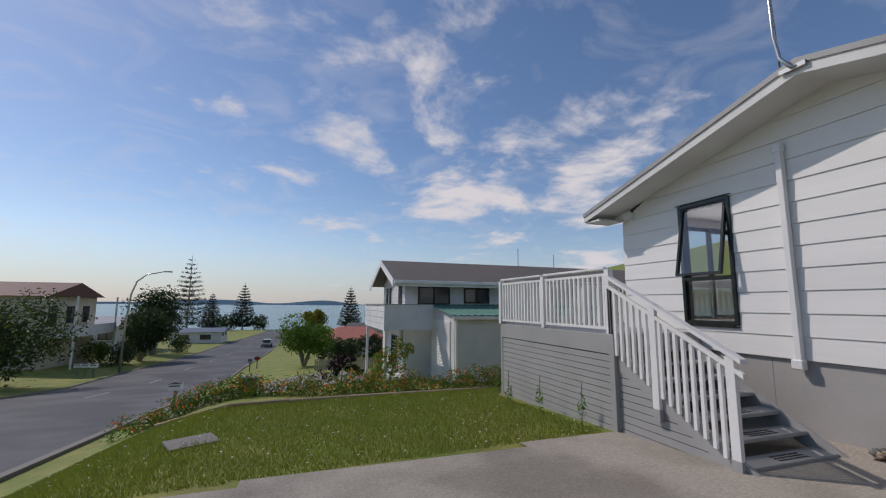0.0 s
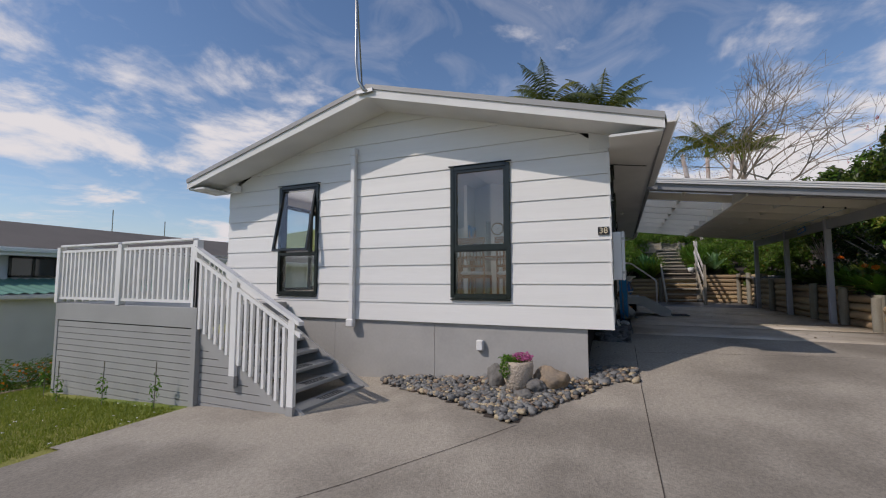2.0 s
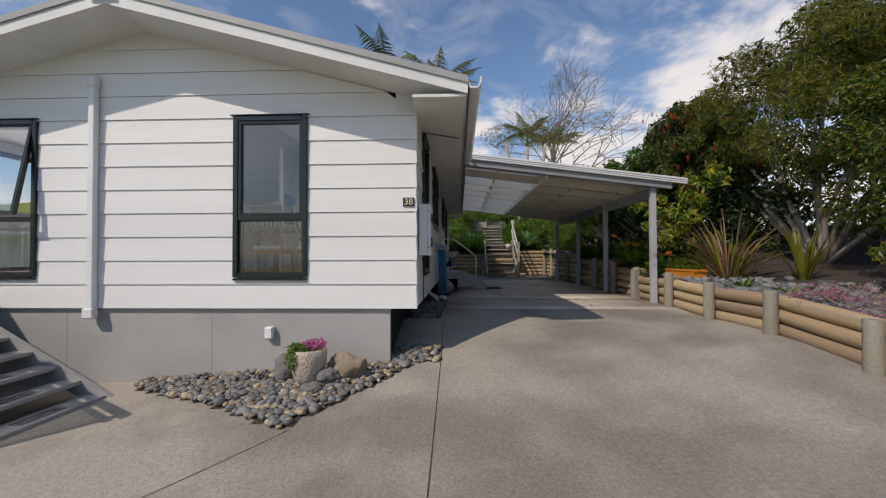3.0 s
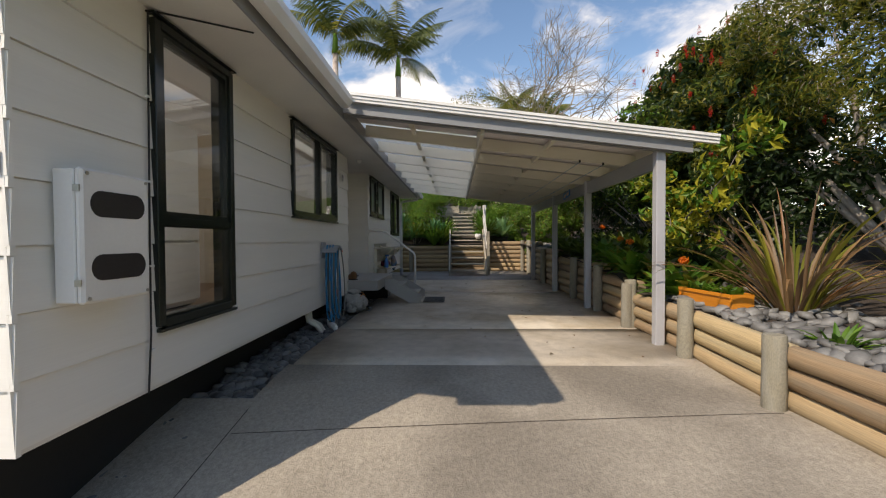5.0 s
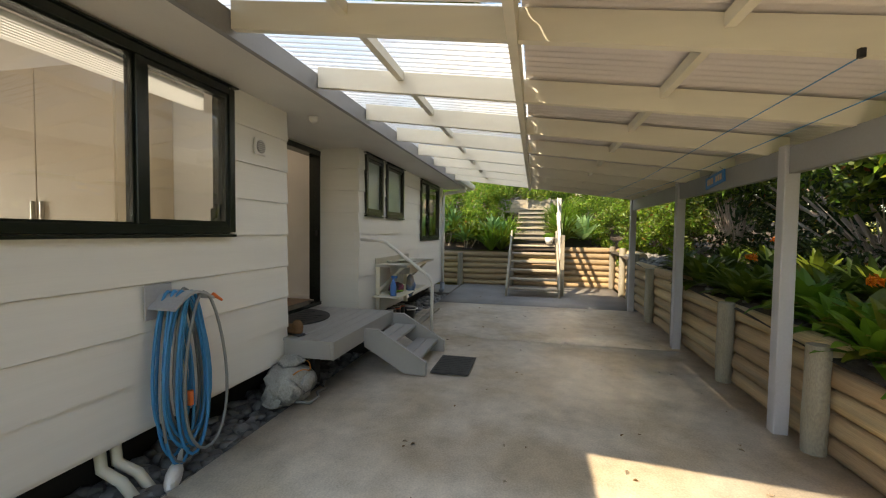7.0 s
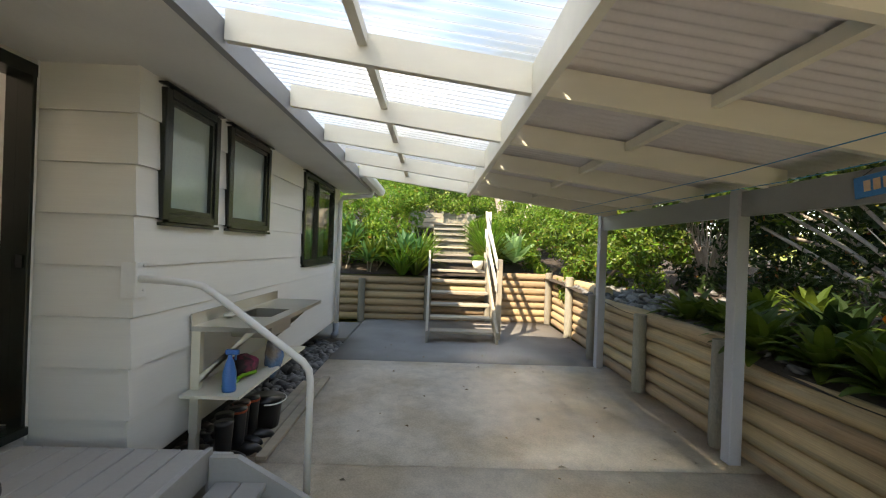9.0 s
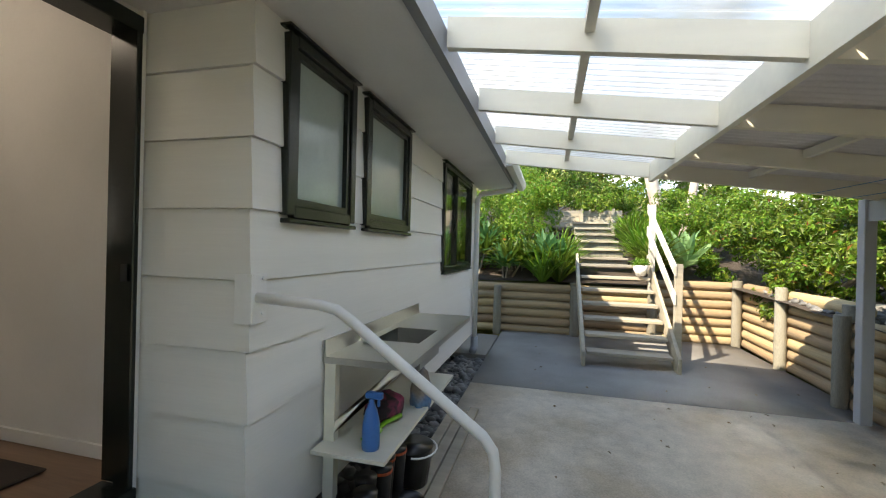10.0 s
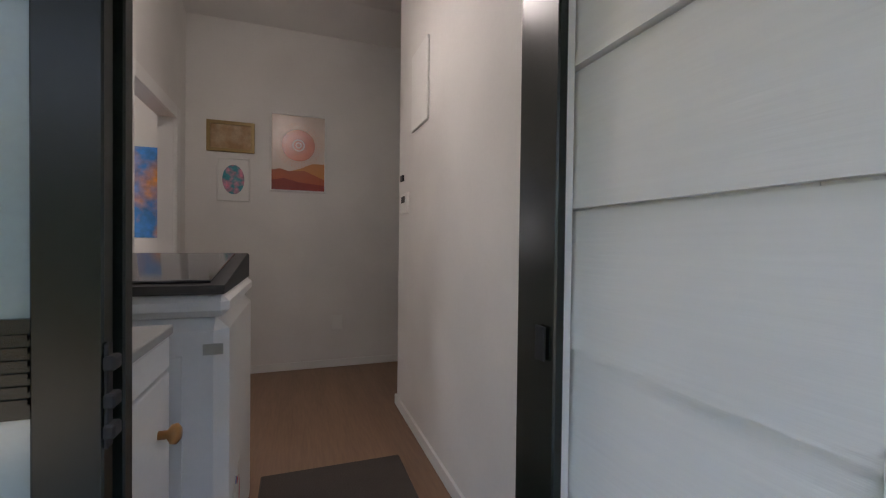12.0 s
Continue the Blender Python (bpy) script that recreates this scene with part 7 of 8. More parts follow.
far_house("low white house with a dark roof beyond the hedge", 10, 20, 84, 94, 3.0, (0.65, 0.64, 0.62), (0.12, 0.11, 0.10), [(2.0, 3.5, 1.0, 2.0)], 1.4)

# parked car far down the street
car = thing("car", "small dark car parked far down the street", "car", (road_x(88) - 1.4, 88, road_z(88) + 0.05))
part("body", box(bmesh.new(), (-0.85, -2.0, 0.3), (0.85, 2.0, 0.85), 0.15), M_FASCIA, car)
part("cabin", box(bmesh.new(), (-0.72, -1.3, 0.80), (0.72, 1.1, 1.42), 0.18), M_PANE, car)
for sx in (-0.8, 0.8):
    for sy in (-1.25, 1.25):
        part("wheel", tube(bmesh.new(), [(sx - 0.1, sy, 0.3), (sx + 0.1, sy, 0.3)], 0.3, n=14), M_BLACK, car)
fn = thing("picket_fence", "low dark picket fence before a hedge", "fence")
for k in range(34):
    x = 1.0 + 0.16 * k
    part("picket", bx((x, 34.0, terrain(x, 34) - 0.05), (x + 0.11, 34.03, terrain(x, 34) + 0.85)), M_TREAD, fn)
part("rail", bx((1.0, 34.031, terrain(3, 34) + 0.55), (6.4, 34.07, terrain(3, 34) + 0.65)), M_TREAD, fn)
# faint headland across the water; its pale blue colour stands in for haze
verts, faces = [], []
for k in range(81):
    x = -2200 + 50 * k
    h = 12 + 42 * (noise.noise(Vector((x / 500, 0.3, 0))) + 0.35) * smooth01((1900 + x) / 900) * smooth01((1500 - x) / 900)
    verts += [(x, 4200, SEA - 1), (x, 4200, SEA + max(1, h))]
    if k:
        faces.append((2 * k - 2, 2 * k, 2 * k + 1, 2 * k - 1))
tagged(raw("backdrop", verts, faces, mat("haze_tinted_hills", (0.42, 0.52, 0.62), 1.0, var=0.05, bump=0)), "faint headland on the horizon, haze put into its colour", "headland", kind="structure")

# ---- plants ----


def leaves(name, parent, m, blobs, n, size, seed, aspect=0.45, surface=0.75, fold=0.25, droop=0.0, up=0.3):
    """A crown of many small folded leaves in uneven clumps. blobs: centre and three radii."""
    r = np.random.RandomState(seed)
    vol = np.array([b[1][0] * b[1][1] * b[1][2] for b in blobs]) ** 0.67
    pick = r.choice(len(blobs), n, p=vol / vol.sum())
    c = np.array([b[0] for b in blobs])[pick]
    rad = np.array([b[1] for b in blobs])[pick]
    d = r.normal(size=(n, 3))
    d /= np.linalg.norm(d, axis=1)[:, None]
    shell = np.where(r.rand(n) < surface, 0.78 + 0.30 * r.rand(n), r.rand(n) ** 0.5)
    # uneven outline: clumps bulge and leave gaps
    lump = np.array([noise.noise(Vector((float(v[0]) * 2.3 + seed, float(v[1]) * 2.3, float(v[2]) * 2.3 + float(k)))) for v, k in zip(d, pick)])
    p = c + d * rad * (shell * (1 + 0.45 * lump))[:, None]
    nrm = d + r.normal(scale=0.7, size=(n, 3)) + np.array([0, 0, up])
    nrm /= np.linalg.norm(nrm, axis=1)[:, None]
    t = r.normal(size=(n, 3)) + d * 0.6 - np.array([0, 0, droop])
    t -= nrm * (t * nrm).sum(1)[:, None]
    t /= np.linalg.norm(t, axis=1)[:, None]
    b = np.cross(nrm, t)
    s = (size * (0.6 + 0.8 * r.rand(n)))[:, None]
    w = s * aspect
    v0, v2 = p - t * s * 0.5, p + t * s * 0.5 - nrm * s * 0.12
    v1, v3 = p + b * w * 0.5 + nrm * s * fold * aspect, p - b * w * 0.5 + nrm * s * fold * aspect
    verts = np.stack([v0, v1, v2, v3], 1).reshape(-1, 3)
    k = np.arange(n) * 4
    faces = np.concatenate([np.stack([k, k + 1, k + 2], 1), np.stack([k, k + 2, k + 3], 1)])
    ob = raw(name, verts.tolist(), faces.tolist(), m, parent)
    return ob


def limbs(parent, m, base, tips, r0, seed, sag=0.15):
    """A tapered trunk that parts into limbs towards the tips."""
    rng = random.Random(seed)
    base = Vector(base)
    bm = bmesh.new()
    for t in tips:
        t = Vector(t)
        mid = base.lerp(t, 0.45) + Vector((rng.uniform(-sag, sag), rng.uniform(-sag, sag), rng.uniform(0, sag)))
        tube(bm, [base, base.lerp(mid, 0.5) + Vector((rng.uniform(-sag, sag) * 0.3, 0, 0)), mid, mid.lerp(t, 0.6) + Vector((0, rng.uniform(-sag, sag), 0)), t], r0, r0 * 0.18, n=7)
    return part("trunk", bm, m, parent, smooth=True)


def clumped(blobs, seed, k=16, f=0.34):
    """Small tufts set over the surface of each large lobe, so that a crown has hollows and an uneven edge."""
    rng = random.Random(seed + 900)
    out = []
    for c, r in blobs:
        for q in range(k):
            d = Vector((rng.gauss(0, 1), rng.gauss(0, 1), rng.gauss(0.15, 1))).normalized()
            e = rng.uniform(0.72, 1.05)
            g = f * rng.uniform(0.7, 1.25)
            out.append(((c[0] + d.x * r[0] * e, c[1] + d.y * r[1] * e, c[2] + d.z * r[2] * e), (r[0] * g, r[1] * g, r[2] * g * 0.8)))
    return out


def shrub(name, label, base, blobs, sets, bark=None, r0=0.05, seed=0, category="shrub"):
    """sets: (material, count, leaf size, aspect) of the crown's leaves."""
    s = thing(name, label, category)
    limbs(s, bark or M_BARK, base, [b[0] for b in blobs], r0, seed)
    for k, (m, n, size, asp) in enumerate(sets):
        leaves("crown" if k == 0 else "leaves", s, m, clumped(blobs, seed), n, size, seed * 7 + k, asp)
    return s


def blob_row(x0, x1, y, z, r, n, seed, jit=0.35):
    rng = random.Random(seed)
    return [((x0 + (x1 - x0) * (k + 0.5) / n + rng.uniform(-jit, jit), y + rng.uniform(-jit, jit), z + rng.uniform(-jit, jit)), tuple(r * rng.uniform(0.8, 1.2) for q in range(3))) for k in range(n)]


# tall shrubs along the drive
shrub("shrub", "large dense olive green shrub with reddish tips beside the drive", (4.4, -7.2, 1.4),
      [((4.2, -7.2, 3.0), (1.7, 1.6, 1.7)), ((4.9, -7.0, 4.6), (1.4, 1.3, 1.2)), ((3.2, -7.3, 4.4), (1.4, 1.4, 1.3)), ((5.3, -6.6, 2.5), (1.1, 1.0, 1.0)), ((4.0, -7.2, 5.4), (1.0, 1.0, 0.8)), ((2.4, -7.6, 3.0), (1.4, 1.4, 1.5)), ((3.6, -7.4, 6.3), (1.5, 1.4, 1.2)), ((3.6, -6.1, 2.1), (1.2, 0.9, 1.1)), ((2.4, -6.3, 2.0), (1.2, 1.0, 1.1)), ((5.7, -7.4, 6.0), (1.4, 1.2, 1.2)), ((4.6, -5.7, 2.3), (0.8, 0.7, 0.7)), ((5.9, -6.4, 3.6), (0.9, 0.8, 1.0)), ((5.5, -6.0, 2.0), (0.7, 0.6, 0.5))],
      [(L_MID, 34000, 0.075, 0.42), (L_OLIVE, 36000, 0.07, 0.42), (L_LIGHT, 9000, 0.065, 0.42), (L_DARK, 5000, 0.13, 0.5), (L_RUST, 2600, 0.06, 0.4)], seed=1, r0=0.09)
shrub("bottlebrush", "tall bottlebrush shrub with fine olive leaves and red flowers", (8.6, -7.2, 1.7),
      [((7.6, -7.0, 3.6), (1.3, 1.3, 1.4)), ((8.6, -7.3, 4.8), (1.4, 1.3, 1.4)), ((6.7, -7.2, 4.6), (1.2, 1.2, 1.3)), ((9.6, -6.9, 5.0), (0.9, 1.0, 1.2)), ((7.6, -7.2, 6.1), (1.2, 1.1, 1.0)), ((9.0, -7.4, 6.2), (1.1, 1.0, 0.9)), ((6.4, -7.0, 3.2), (1.1, 1.0, 1.2)), ((10.5, -6.9, 4.6), (0.8, 0.8, 0.9)), ((11.6, -6.9, 5.2), (0.9, 0.8, 0.9)), ((12.8, -7.0, 5.0), (0.9, 0.8, 1.0))],
      [(L_OLIVE, 66000, 0.10, 0.16), (L_MID, 14000, 0.10, 0.2), (L_DEAD, 5000, 0.10, 0.14), (L_DARK, 4000, 0.14, 0.4)], seed=2, r0=0.07)
shrub("flowering_shrub", "loose shrub with scarlet bottlebrush flowers", (11.2, -6.6, 1.8),
      [((10.8, -6.4, 4.3), (0.9, 0.8, 0.9)), ((11.8, -6.6, 5.0), (1.0, 0.9, 0.9)), ((12.6, -6.6, 4.1), (0.9, 0.9, 0.9)), ((11.4, -6.2, 3.5), (0.8, 0.7, 0.8)), ((13.0, -6.9, 5.3), (0.9, 0.9, 0.7))],
      [(L_OLIVE, 11000, 0.11, 0.22), (L_MID, 9000, 0.10, 0.3), (L_DARK, 4000, 0.18, 0.5)], seed=3, r0=0.05)
fl = thing("bottlebrush_flowers", "scattered scarlet bottlebrush flowers on the shrub", "flowers", kind="stuff")
rng = random.Random(5)
spots = [((rng.uniform(9.6, 13.4), rng.uniform(-6.9, -5.4), rng.uniform(3.4, 5.9)), (0.025, 0.025, 0.07)) for k in range(60)]
leaves("flower_spikes", fl, L_RED, spots, 3000, 0.036, 9, 0.2, 0.9)
shrub("aucuba", "yellow-splashed aucuba bush behind the planter", (10.9, -5.4, 1.6),
      [((10.2, -5.4, 2.2), (0.4, 0.3, 0.4)), ((10.9, -5.4, 2.7), (0.45, 0.3, 0.4)), ((9.9, -5.5, 3.0), (0.4, 0.35, 0.35)), ((9.4, -5.6, 3.5), (0.4, 0.35, 0.35)), ((11.4, -5.5, 3.1), (0.4, 0.35, 0.35))],
      [(L_YEL, 620, 0.16, 0.42), (L_LIGHT, 420, 0.15, 0.4)], seed=4, r0=0.02)
# mostly dark leaves: the hedge's deep shade is put into their colour
shrub("hedge", "glossy hedge behind the carport, leaves darkened for deep shade", (12.5, -6.9, 1.8),
      blob_row(9.6, 18.5, -6.9, 2.5, 0.9, 9, 1) + blob_row(9.6, 18.5, -7.1, 3.6, 0.95, 9, 2),
      [(L_DARK, 26000, 0.11, 0.48), (L_MID, 2500, 0.11, 0.46), (L_RUST, 500, 0.09, 0.45)], seed=5, r0=0.05, category="hedge")
shrub("overhanging_shrub", "spreading glossy shrub whose crown shades the bank", (13.5, -6.8, 1.8),
      blob_row(11.9, 13.4, -5.7, 3.75, 0.75, 3, 11, 0.25) + blob_row(13.4, 17.6, -5.6, 4.1, 0.8, 5, 12, 0.25),
      [(L_MID, 9000, 0.12, 0.46), (L_LIGHT, 4200, 0.11, 0.46), (L_DARK, 6000, 0.12, 0.48), (L_RUST, 300, 0.09, 0.45)], seed=25, r0=0.04)
shrub("hedge", "dark hedge closing the bank above the drive", (12.5, -9.6, 1.8),
      blob_row(0.5, 20.0, -9.8, 3.4, 1.7, 10, 3) + blob_row(0.5, 20.0, -10.2, 5.0, 1.3, 9, 4),
      [(L_DARK, 15000, 0.17, 0.48), (L_OLIVE, 6000, 0.16, 0.4)], seed=6, r0=0.06, category="hedge")

# flax
flax = thing("flax", "bronze-striped flax with arching sword leaves", "flax", (7.85, -5.02, 1.52))


def sword(bm, base, yaw, length, lean, width, bend, seed):
    """One long leaf, keeled along its middle, that arches over."""
    rng = random.Random(seed)
    rows = []
    p, a = Vector(base), lean
    n = 8
    side = Vector((-math.sin(yaw), math.cos(yaw), 0))
    for k in range(n + 1):
        t = k / n
        w = width * (0.55 + 0.9 * t if t < 0.45 else 0.955 * (1 - ((t - 0.45) / 0.55) ** 1.6)) + 0.001
        d = Vector((math.cos(yaw) * math.sin(a), math.sin(yaw) * math.sin(a), math.cos(a)))
        up = d.cross(side)
        rows.append([bm.verts.new(p - side * w), bm.verts.new(p - up * w * 0.35), bm.verts.new(p + side * w)])
        p = p + d * (length / n)
        a += bend / n * (0.4 + 1.4 * t)
    for q, s in zip(rows, rows[1:]):
        bm.faces.new((q[0], q[1], s[1], s[0]))
        bm.faces.new((q[1], q[2], s[2], s[1]))


for m, seed, n in ((L_BRONZE, 1, 52), (L_OLIVE, 2, 44), (leaf_mat("flax_orange", (0.30, 0.14, 0.06), (0.42, 0.28, 0.12)), 3, 14)):
    rng = random.Random(seed)
    bm = bmesh.new()
    for k in range(n):
        yaw = rng.uniform(0, 2 * math.pi)
        sword(bm, (0.12 * math.cos(yaw), 0.12 * math.sin(yaw), 0), yaw, rng.uniform(0.6, 1.45), rng.uniform(0.05, 0.85), rng.uniform(0.012, 0.026), rng.uniform(0.1, 2.2), seed * 100 + k)
    part("leaf_fan", bm, m, flax)


def clump(name, label, at, m, n, length, width, seed, lean=(0.3, 1.0), bend=(0.4, 1.3), category="plant"):
    """A rosette or tuft of broad arching leaves."""
    c = thing(name, label, category, at)
    rng = random.Random(seed)
    bm = bmesh.new()
    for k in range(n):
        yaw = rng.uniform(0, 2 * math.pi)
        sword(bm, (0.05 * math.cos(yaw), 0.05 * math.sin(yaw), 0), yaw, length * rng.uniform(0.7, 1.15), rng.uniform(*lean), width * rng.uniform(0.8, 1.2), rng.uniform(*bend), seed * 50 + k)
    part("leaf_tuft", bm, m, c)
    return c


def broad(bm, base, yaw, length, lean, width, bend, seed):
    """One broad leaf on a short stalk: it widens to the middle, ends in a point, and is keeled along its rib."""
    side = Vector((-math.sin(yaw), math.cos(yaw), 0))
    p, a, rows, n = Vector(base), lean, [], 8
    for k in range(n + 1):
        t = k / n
        w = width * (0.10 + 0.9 * math.sin(math.pi * min(1.0, max(0.0, (t - 0.12) / 0.88)) ** 0.85)) + 0.0015
        if t < 0.12:
            w = width * 0.12
        d = Vector((math.cos(yaw) * math.sin(a), math.sin(yaw) * math.sin(a), math.cos(a)))
        up = d.cross(side)
        rows.append([bm.verts.new(p - side * w - up * w * -0.25), bm.verts.new(p), bm.verts.new(p + side * w - up * w * -0.25)])
        p = p + d * (length / n)
        a += bend / n * (0.3 + 1.6 * t)
    for q, r in zip(rows, rows[1:]):
        bm.faces.new((q[0], q[1], r[1], r[0]))
        bm.faces.new((q[1], q[2], r[2], r[1]))


def rosette(name, label, at, m, n, length, width, seed, lean=(0.2, 1.2), bend=(0.3, 1.1), category="plant", heads=1, spread_=0.0, rise=0.0, second=None):
    """Broad leaves in one or more heads on short stems."""
    c = thing(name, label, category, at)
    rng = random.Random(seed)
    for h in range(heads):
        off = Vector((rng.uniform(-1, 1) * spread_, rng.uniform(-1, 1) * spread_, rise * rng.uniform(0.3, 1.0)))
        if rise:
            part("stem", tube(bmesh.new(), [(off.x * 0.4, off.y * 0.4, -0.05), (off.x * 0.8, off.y * 0.8, off.z * 0.6), off], 0.016, n=6), M_BARK, c)
        bm = bmesh.new()
        for k in range(n):
            yaw = 2.4 * k + rng.uniform(-0.3, 0.3)
            f = k / n
            broad(bm, off + Vector((0.02 * math.cos(yaw), 0.02 * math.sin(yaw), 0)), yaw, length * rng.uniform(0.8, 1.15), lean[0] + (lean[1] - lean[0]) * f, width * rng.uniform(0.8, 1.15), rng.uniform(*bend), seed * 50 + k)
        part("leaf_head", bm, second if second and h % 2 else m, c)
    return c


rng = random.Random(8)
for k in range(17):
    x = 8.9 + 0.52 * k + rng.uniform(-0.1, 0.1)
    y = -4.62 + rng.uniform(-0.15, 0.1)
    if x > 14.6:
        continue
    # lighter greens before x 11.8 stand in for sun on these clumps
    c = rosette("clivia", "broad-leaved green clump on the bed above the logs", (x, y, bed_z(x, y) + 0.02), L_LIGHT if x < 11.8 else L_MID, 24, 0.42, 0.062, 20 + k, (0.25, 1.45), (0.5, 1.4), heads=3, spread_=0.20, second=L_OLIVE if x < 11.8 else None)
    if k in (0, 3, 4, 7):
        leaves("flower", c, L_ORANGE, [((rng.uniform(-0.15, 0.15), 0.05, 0.46), (0.05, 0.05, 0.035))], 40, 0.06, k, 0.4)
# back row: every second clump gets dark leaves for the shade there
for k in range(9):
    x = 9.3 + 0.62 * k
    rosette("clivia", "shaded broad-leaved clump further back in the bed", (x, -5.35, bed_z(x, -5.35) + 0.02), L_DARK if k % 2 else L_MID, 22, 0.45, 0.05, 60 + k, (0.1, 1.1), (0.5, 1.4), heads=2, spread_=0.22)
flame = thing("flame_flower", "single orange clivia flower head on a stalk in the shade", "flower", (12.9, -5.0, bed_z(12.9, -5.0)))
part("stalk", tube(bmesh.new(), [(0, 0, 0), (0.01, 0, 0.58)], 0.010, n=6), L_MID, flame)
leaves("petals", flame, L_ORANGE, [((0.01, 0, 0.60), (0.055, 0.055, 0.035))], 50, 0.055, 77, 0.4)
# bare sunlit stems under the hedge
for n_, (x, y, h_, cnt) in enumerate(((16.8, -6.2, 1.2, 46), (13.8, -6.6, 0.9, 10))):
    tb_ = thing("twiggy_shrub", "fan of pale leafless stems on the shaded bank", "shrub", (x, y, bed_z(x, y) - 0.03))
    rng = random.Random(400 + n_)
    bm = bmesh.new()
    for k in range(cnt):
        a, l = rng.uniform(0, 2 * math.pi), rng.uniform(0.25, 0.9)
        t = Vector((math.cos(a) * l, math.sin(a) * l * 0.7, h_ * rng.uniform(0.7, 1.25)))
        tube(bm, [(0, 0, 0), t * 0.45 + Vector((rng.uniform(-0.06, 0.06), rng.uniform(-0.06, 0.06), 0.06)), t], 0.017, 0.005, n=5)
    part("branch_fan", bm, M_BARKP, tb_)["kind"] = "stuff"
clump("small_fern", "small bright green fern among the stones", (6.9, -4.6, bed_z(6.9, -4.6)), L_LIGHT, 26, 0.22, 0.02, 91)
clump("small_fern", "small bright green fern among the stones", (6.2, -4.75, bed_z(6.2, -4.75)), L_LIGHT, 26, 0.20, 0.02, 92)
clump("red_cordyline", "dark cordyline tuft behind the flax", (7.3, -5.8, bed_z(7.3, -5.8)), L_OLIVE, 34, 0.85, 0.028, 93, (0.05, 0.5), (0.1, 0.6))
shrub("heath", "low pink flowering heath spilling over the logs", (5.0, -4.5, bed_z(5.0, -4.5)), blob_row(4.5, 5.7, -4.45, bed_z(5.0, -4.5) + 0.08, 0.22, 5, 9, 0.08), [(L_DEAD, 1800, 0.045, 0.2), (M_PINK, 900, 0.035, 0.4)], seed=13, r0=0.01)
planter = thing("planter_box", "orange plastic planter box with young lettuces", "planter", (8.20, -4.50, 1.52), 8)
bm = bmesh.new()
prism(bm, [(-0.09, 0), (0.09, 0), (0.115, 0.17), (0.13, 0.17), (0.13, 0.20), (0.105, 0.20), (0.09, 0.16), (-0.09, 0.16), (-0.105, 0.20), (-0.13, 0.20), (-0.13, 0.17), (-0.115, 0.17)], "x", -0.36, 0.36)
part("trough", bm, mat("orange_plastic", (0.62, 0.22, 0.02), 0.45, var=0.04, bump=0.02), planter)
for sx in (-0.36, 0.36):
    part("end", bx((sx - 0.012, -0.115, 0.0), (sx + 0.012, 0.115, 0.199)), mat("orange_plastic_end", (0.62, 0.22, 0.02), 0.45, var=0.04, bump=0.02), planter)
part("soil", bx((-0.347, -0.088, 0.161), (0.347, 0.088, 0.175)), M_SOIL, planter)
for k, x in enumerate((-0.25, -0.1, 0.08, 0.24)):
    lt = clump("lettuce", "young green lettuce in the orange planter", (8.20 + x, -4.50 + 0.14 * x, 1.69), L_LIGHT, 14, 0.13, 0.035, 120 + k, (0.2, 0.8), (0.2, 1.2), "vegetable")

# flowers in the pot
leaves("foliage", pot, L_LIGHT, [((0.0, 0.05, 0.38), (0.14, 0.14, 0.05)), ((-0.15, 0.10, 0.30), (0.06, 0.07, 0.13))], 900, 0.035, 31, 0.4)
leaves("flowers", pot, M_PINK, [((0.02, -0.06, 0.41), (0.13, 0.12, 0.04))], 330, 0.03, 32, 0.8)

# behind the carport
shrub("shrub", "bright green shrub with pale new leaves on the bank", (21.0, 0.3, 2.2),
      [((20.6, 0.2, 3.0), (0.9, 0.9, 0.8)), ((21.4, -0.6, 3.5), (0.9, 0.9, 0.8)), ((21.5, 1.2, 3.6), (1.0, 1.0, 0.9)), ((20.6, 1.6, 3.0), (0.9, 0.9, 0.8)), ((22.2, -0.4, 4.2), (0.8, 0.8, 0.6))],
      [(L_LIGHT, 12000, 0.09, 0.42), (L_FRESH, 5200, 0.085, 0.42), (L_RUST, 700, 0.08, 0.4)], seed=14)
shrub("shrub", "glossy shrub hanging over the sunny log corner", (18.6, -5.2, 2.0),
      [((18.4, -4.9, 2.5), (0.8, 0.6, 0.7)), ((17.6, -5.1, 2.8), (0.8, 0.6, 0.7)), ((19.1, -4.8, 3.0), (0.8, 0.7, 0.6)), ((16.8, -5.3, 2.7), (0.7, 0.6, 0.7)), ((18.2, -4.6, 2.05), (0.45, 0.35, 0.4)), ((19.6, -5.6, 3.2), (0.9, 0.9, 0.6))],
      [(L_MID, 11000, 0.085, 0.48), (L_LIGHT, 7000, 0.085, 0.46), (L_FRESH, 2600, 0.08, 0.46), (L_RUST, 500, 0.07, 0.4)], seed=15)
shrub("shrub", "sunny yellow-green shrub beside the upper steps", (20.9, -3.9, 2.4),
      [((20.6, -3.9, 3.0), (0.7, 0.6, 0.6)), ((21.6, -4.3, 3.5), (0.8, 0.8, 0.7)), ((21.0, -4.9, 3.3), (0.8, 0.7, 0.7)), ((22.4, -3.5, 3.7), (0.7, 0.6, 0.6)), ((20.0, -4.3, 2.6), (0.5, 0.5, 0.5))],
      [(L_LIGHT, 8000, 0.08, 0.42), (L_FRESH, 3600, 0.075, 0.42), (L_MID, 4000, 0.08, 0.42)], seed=17)
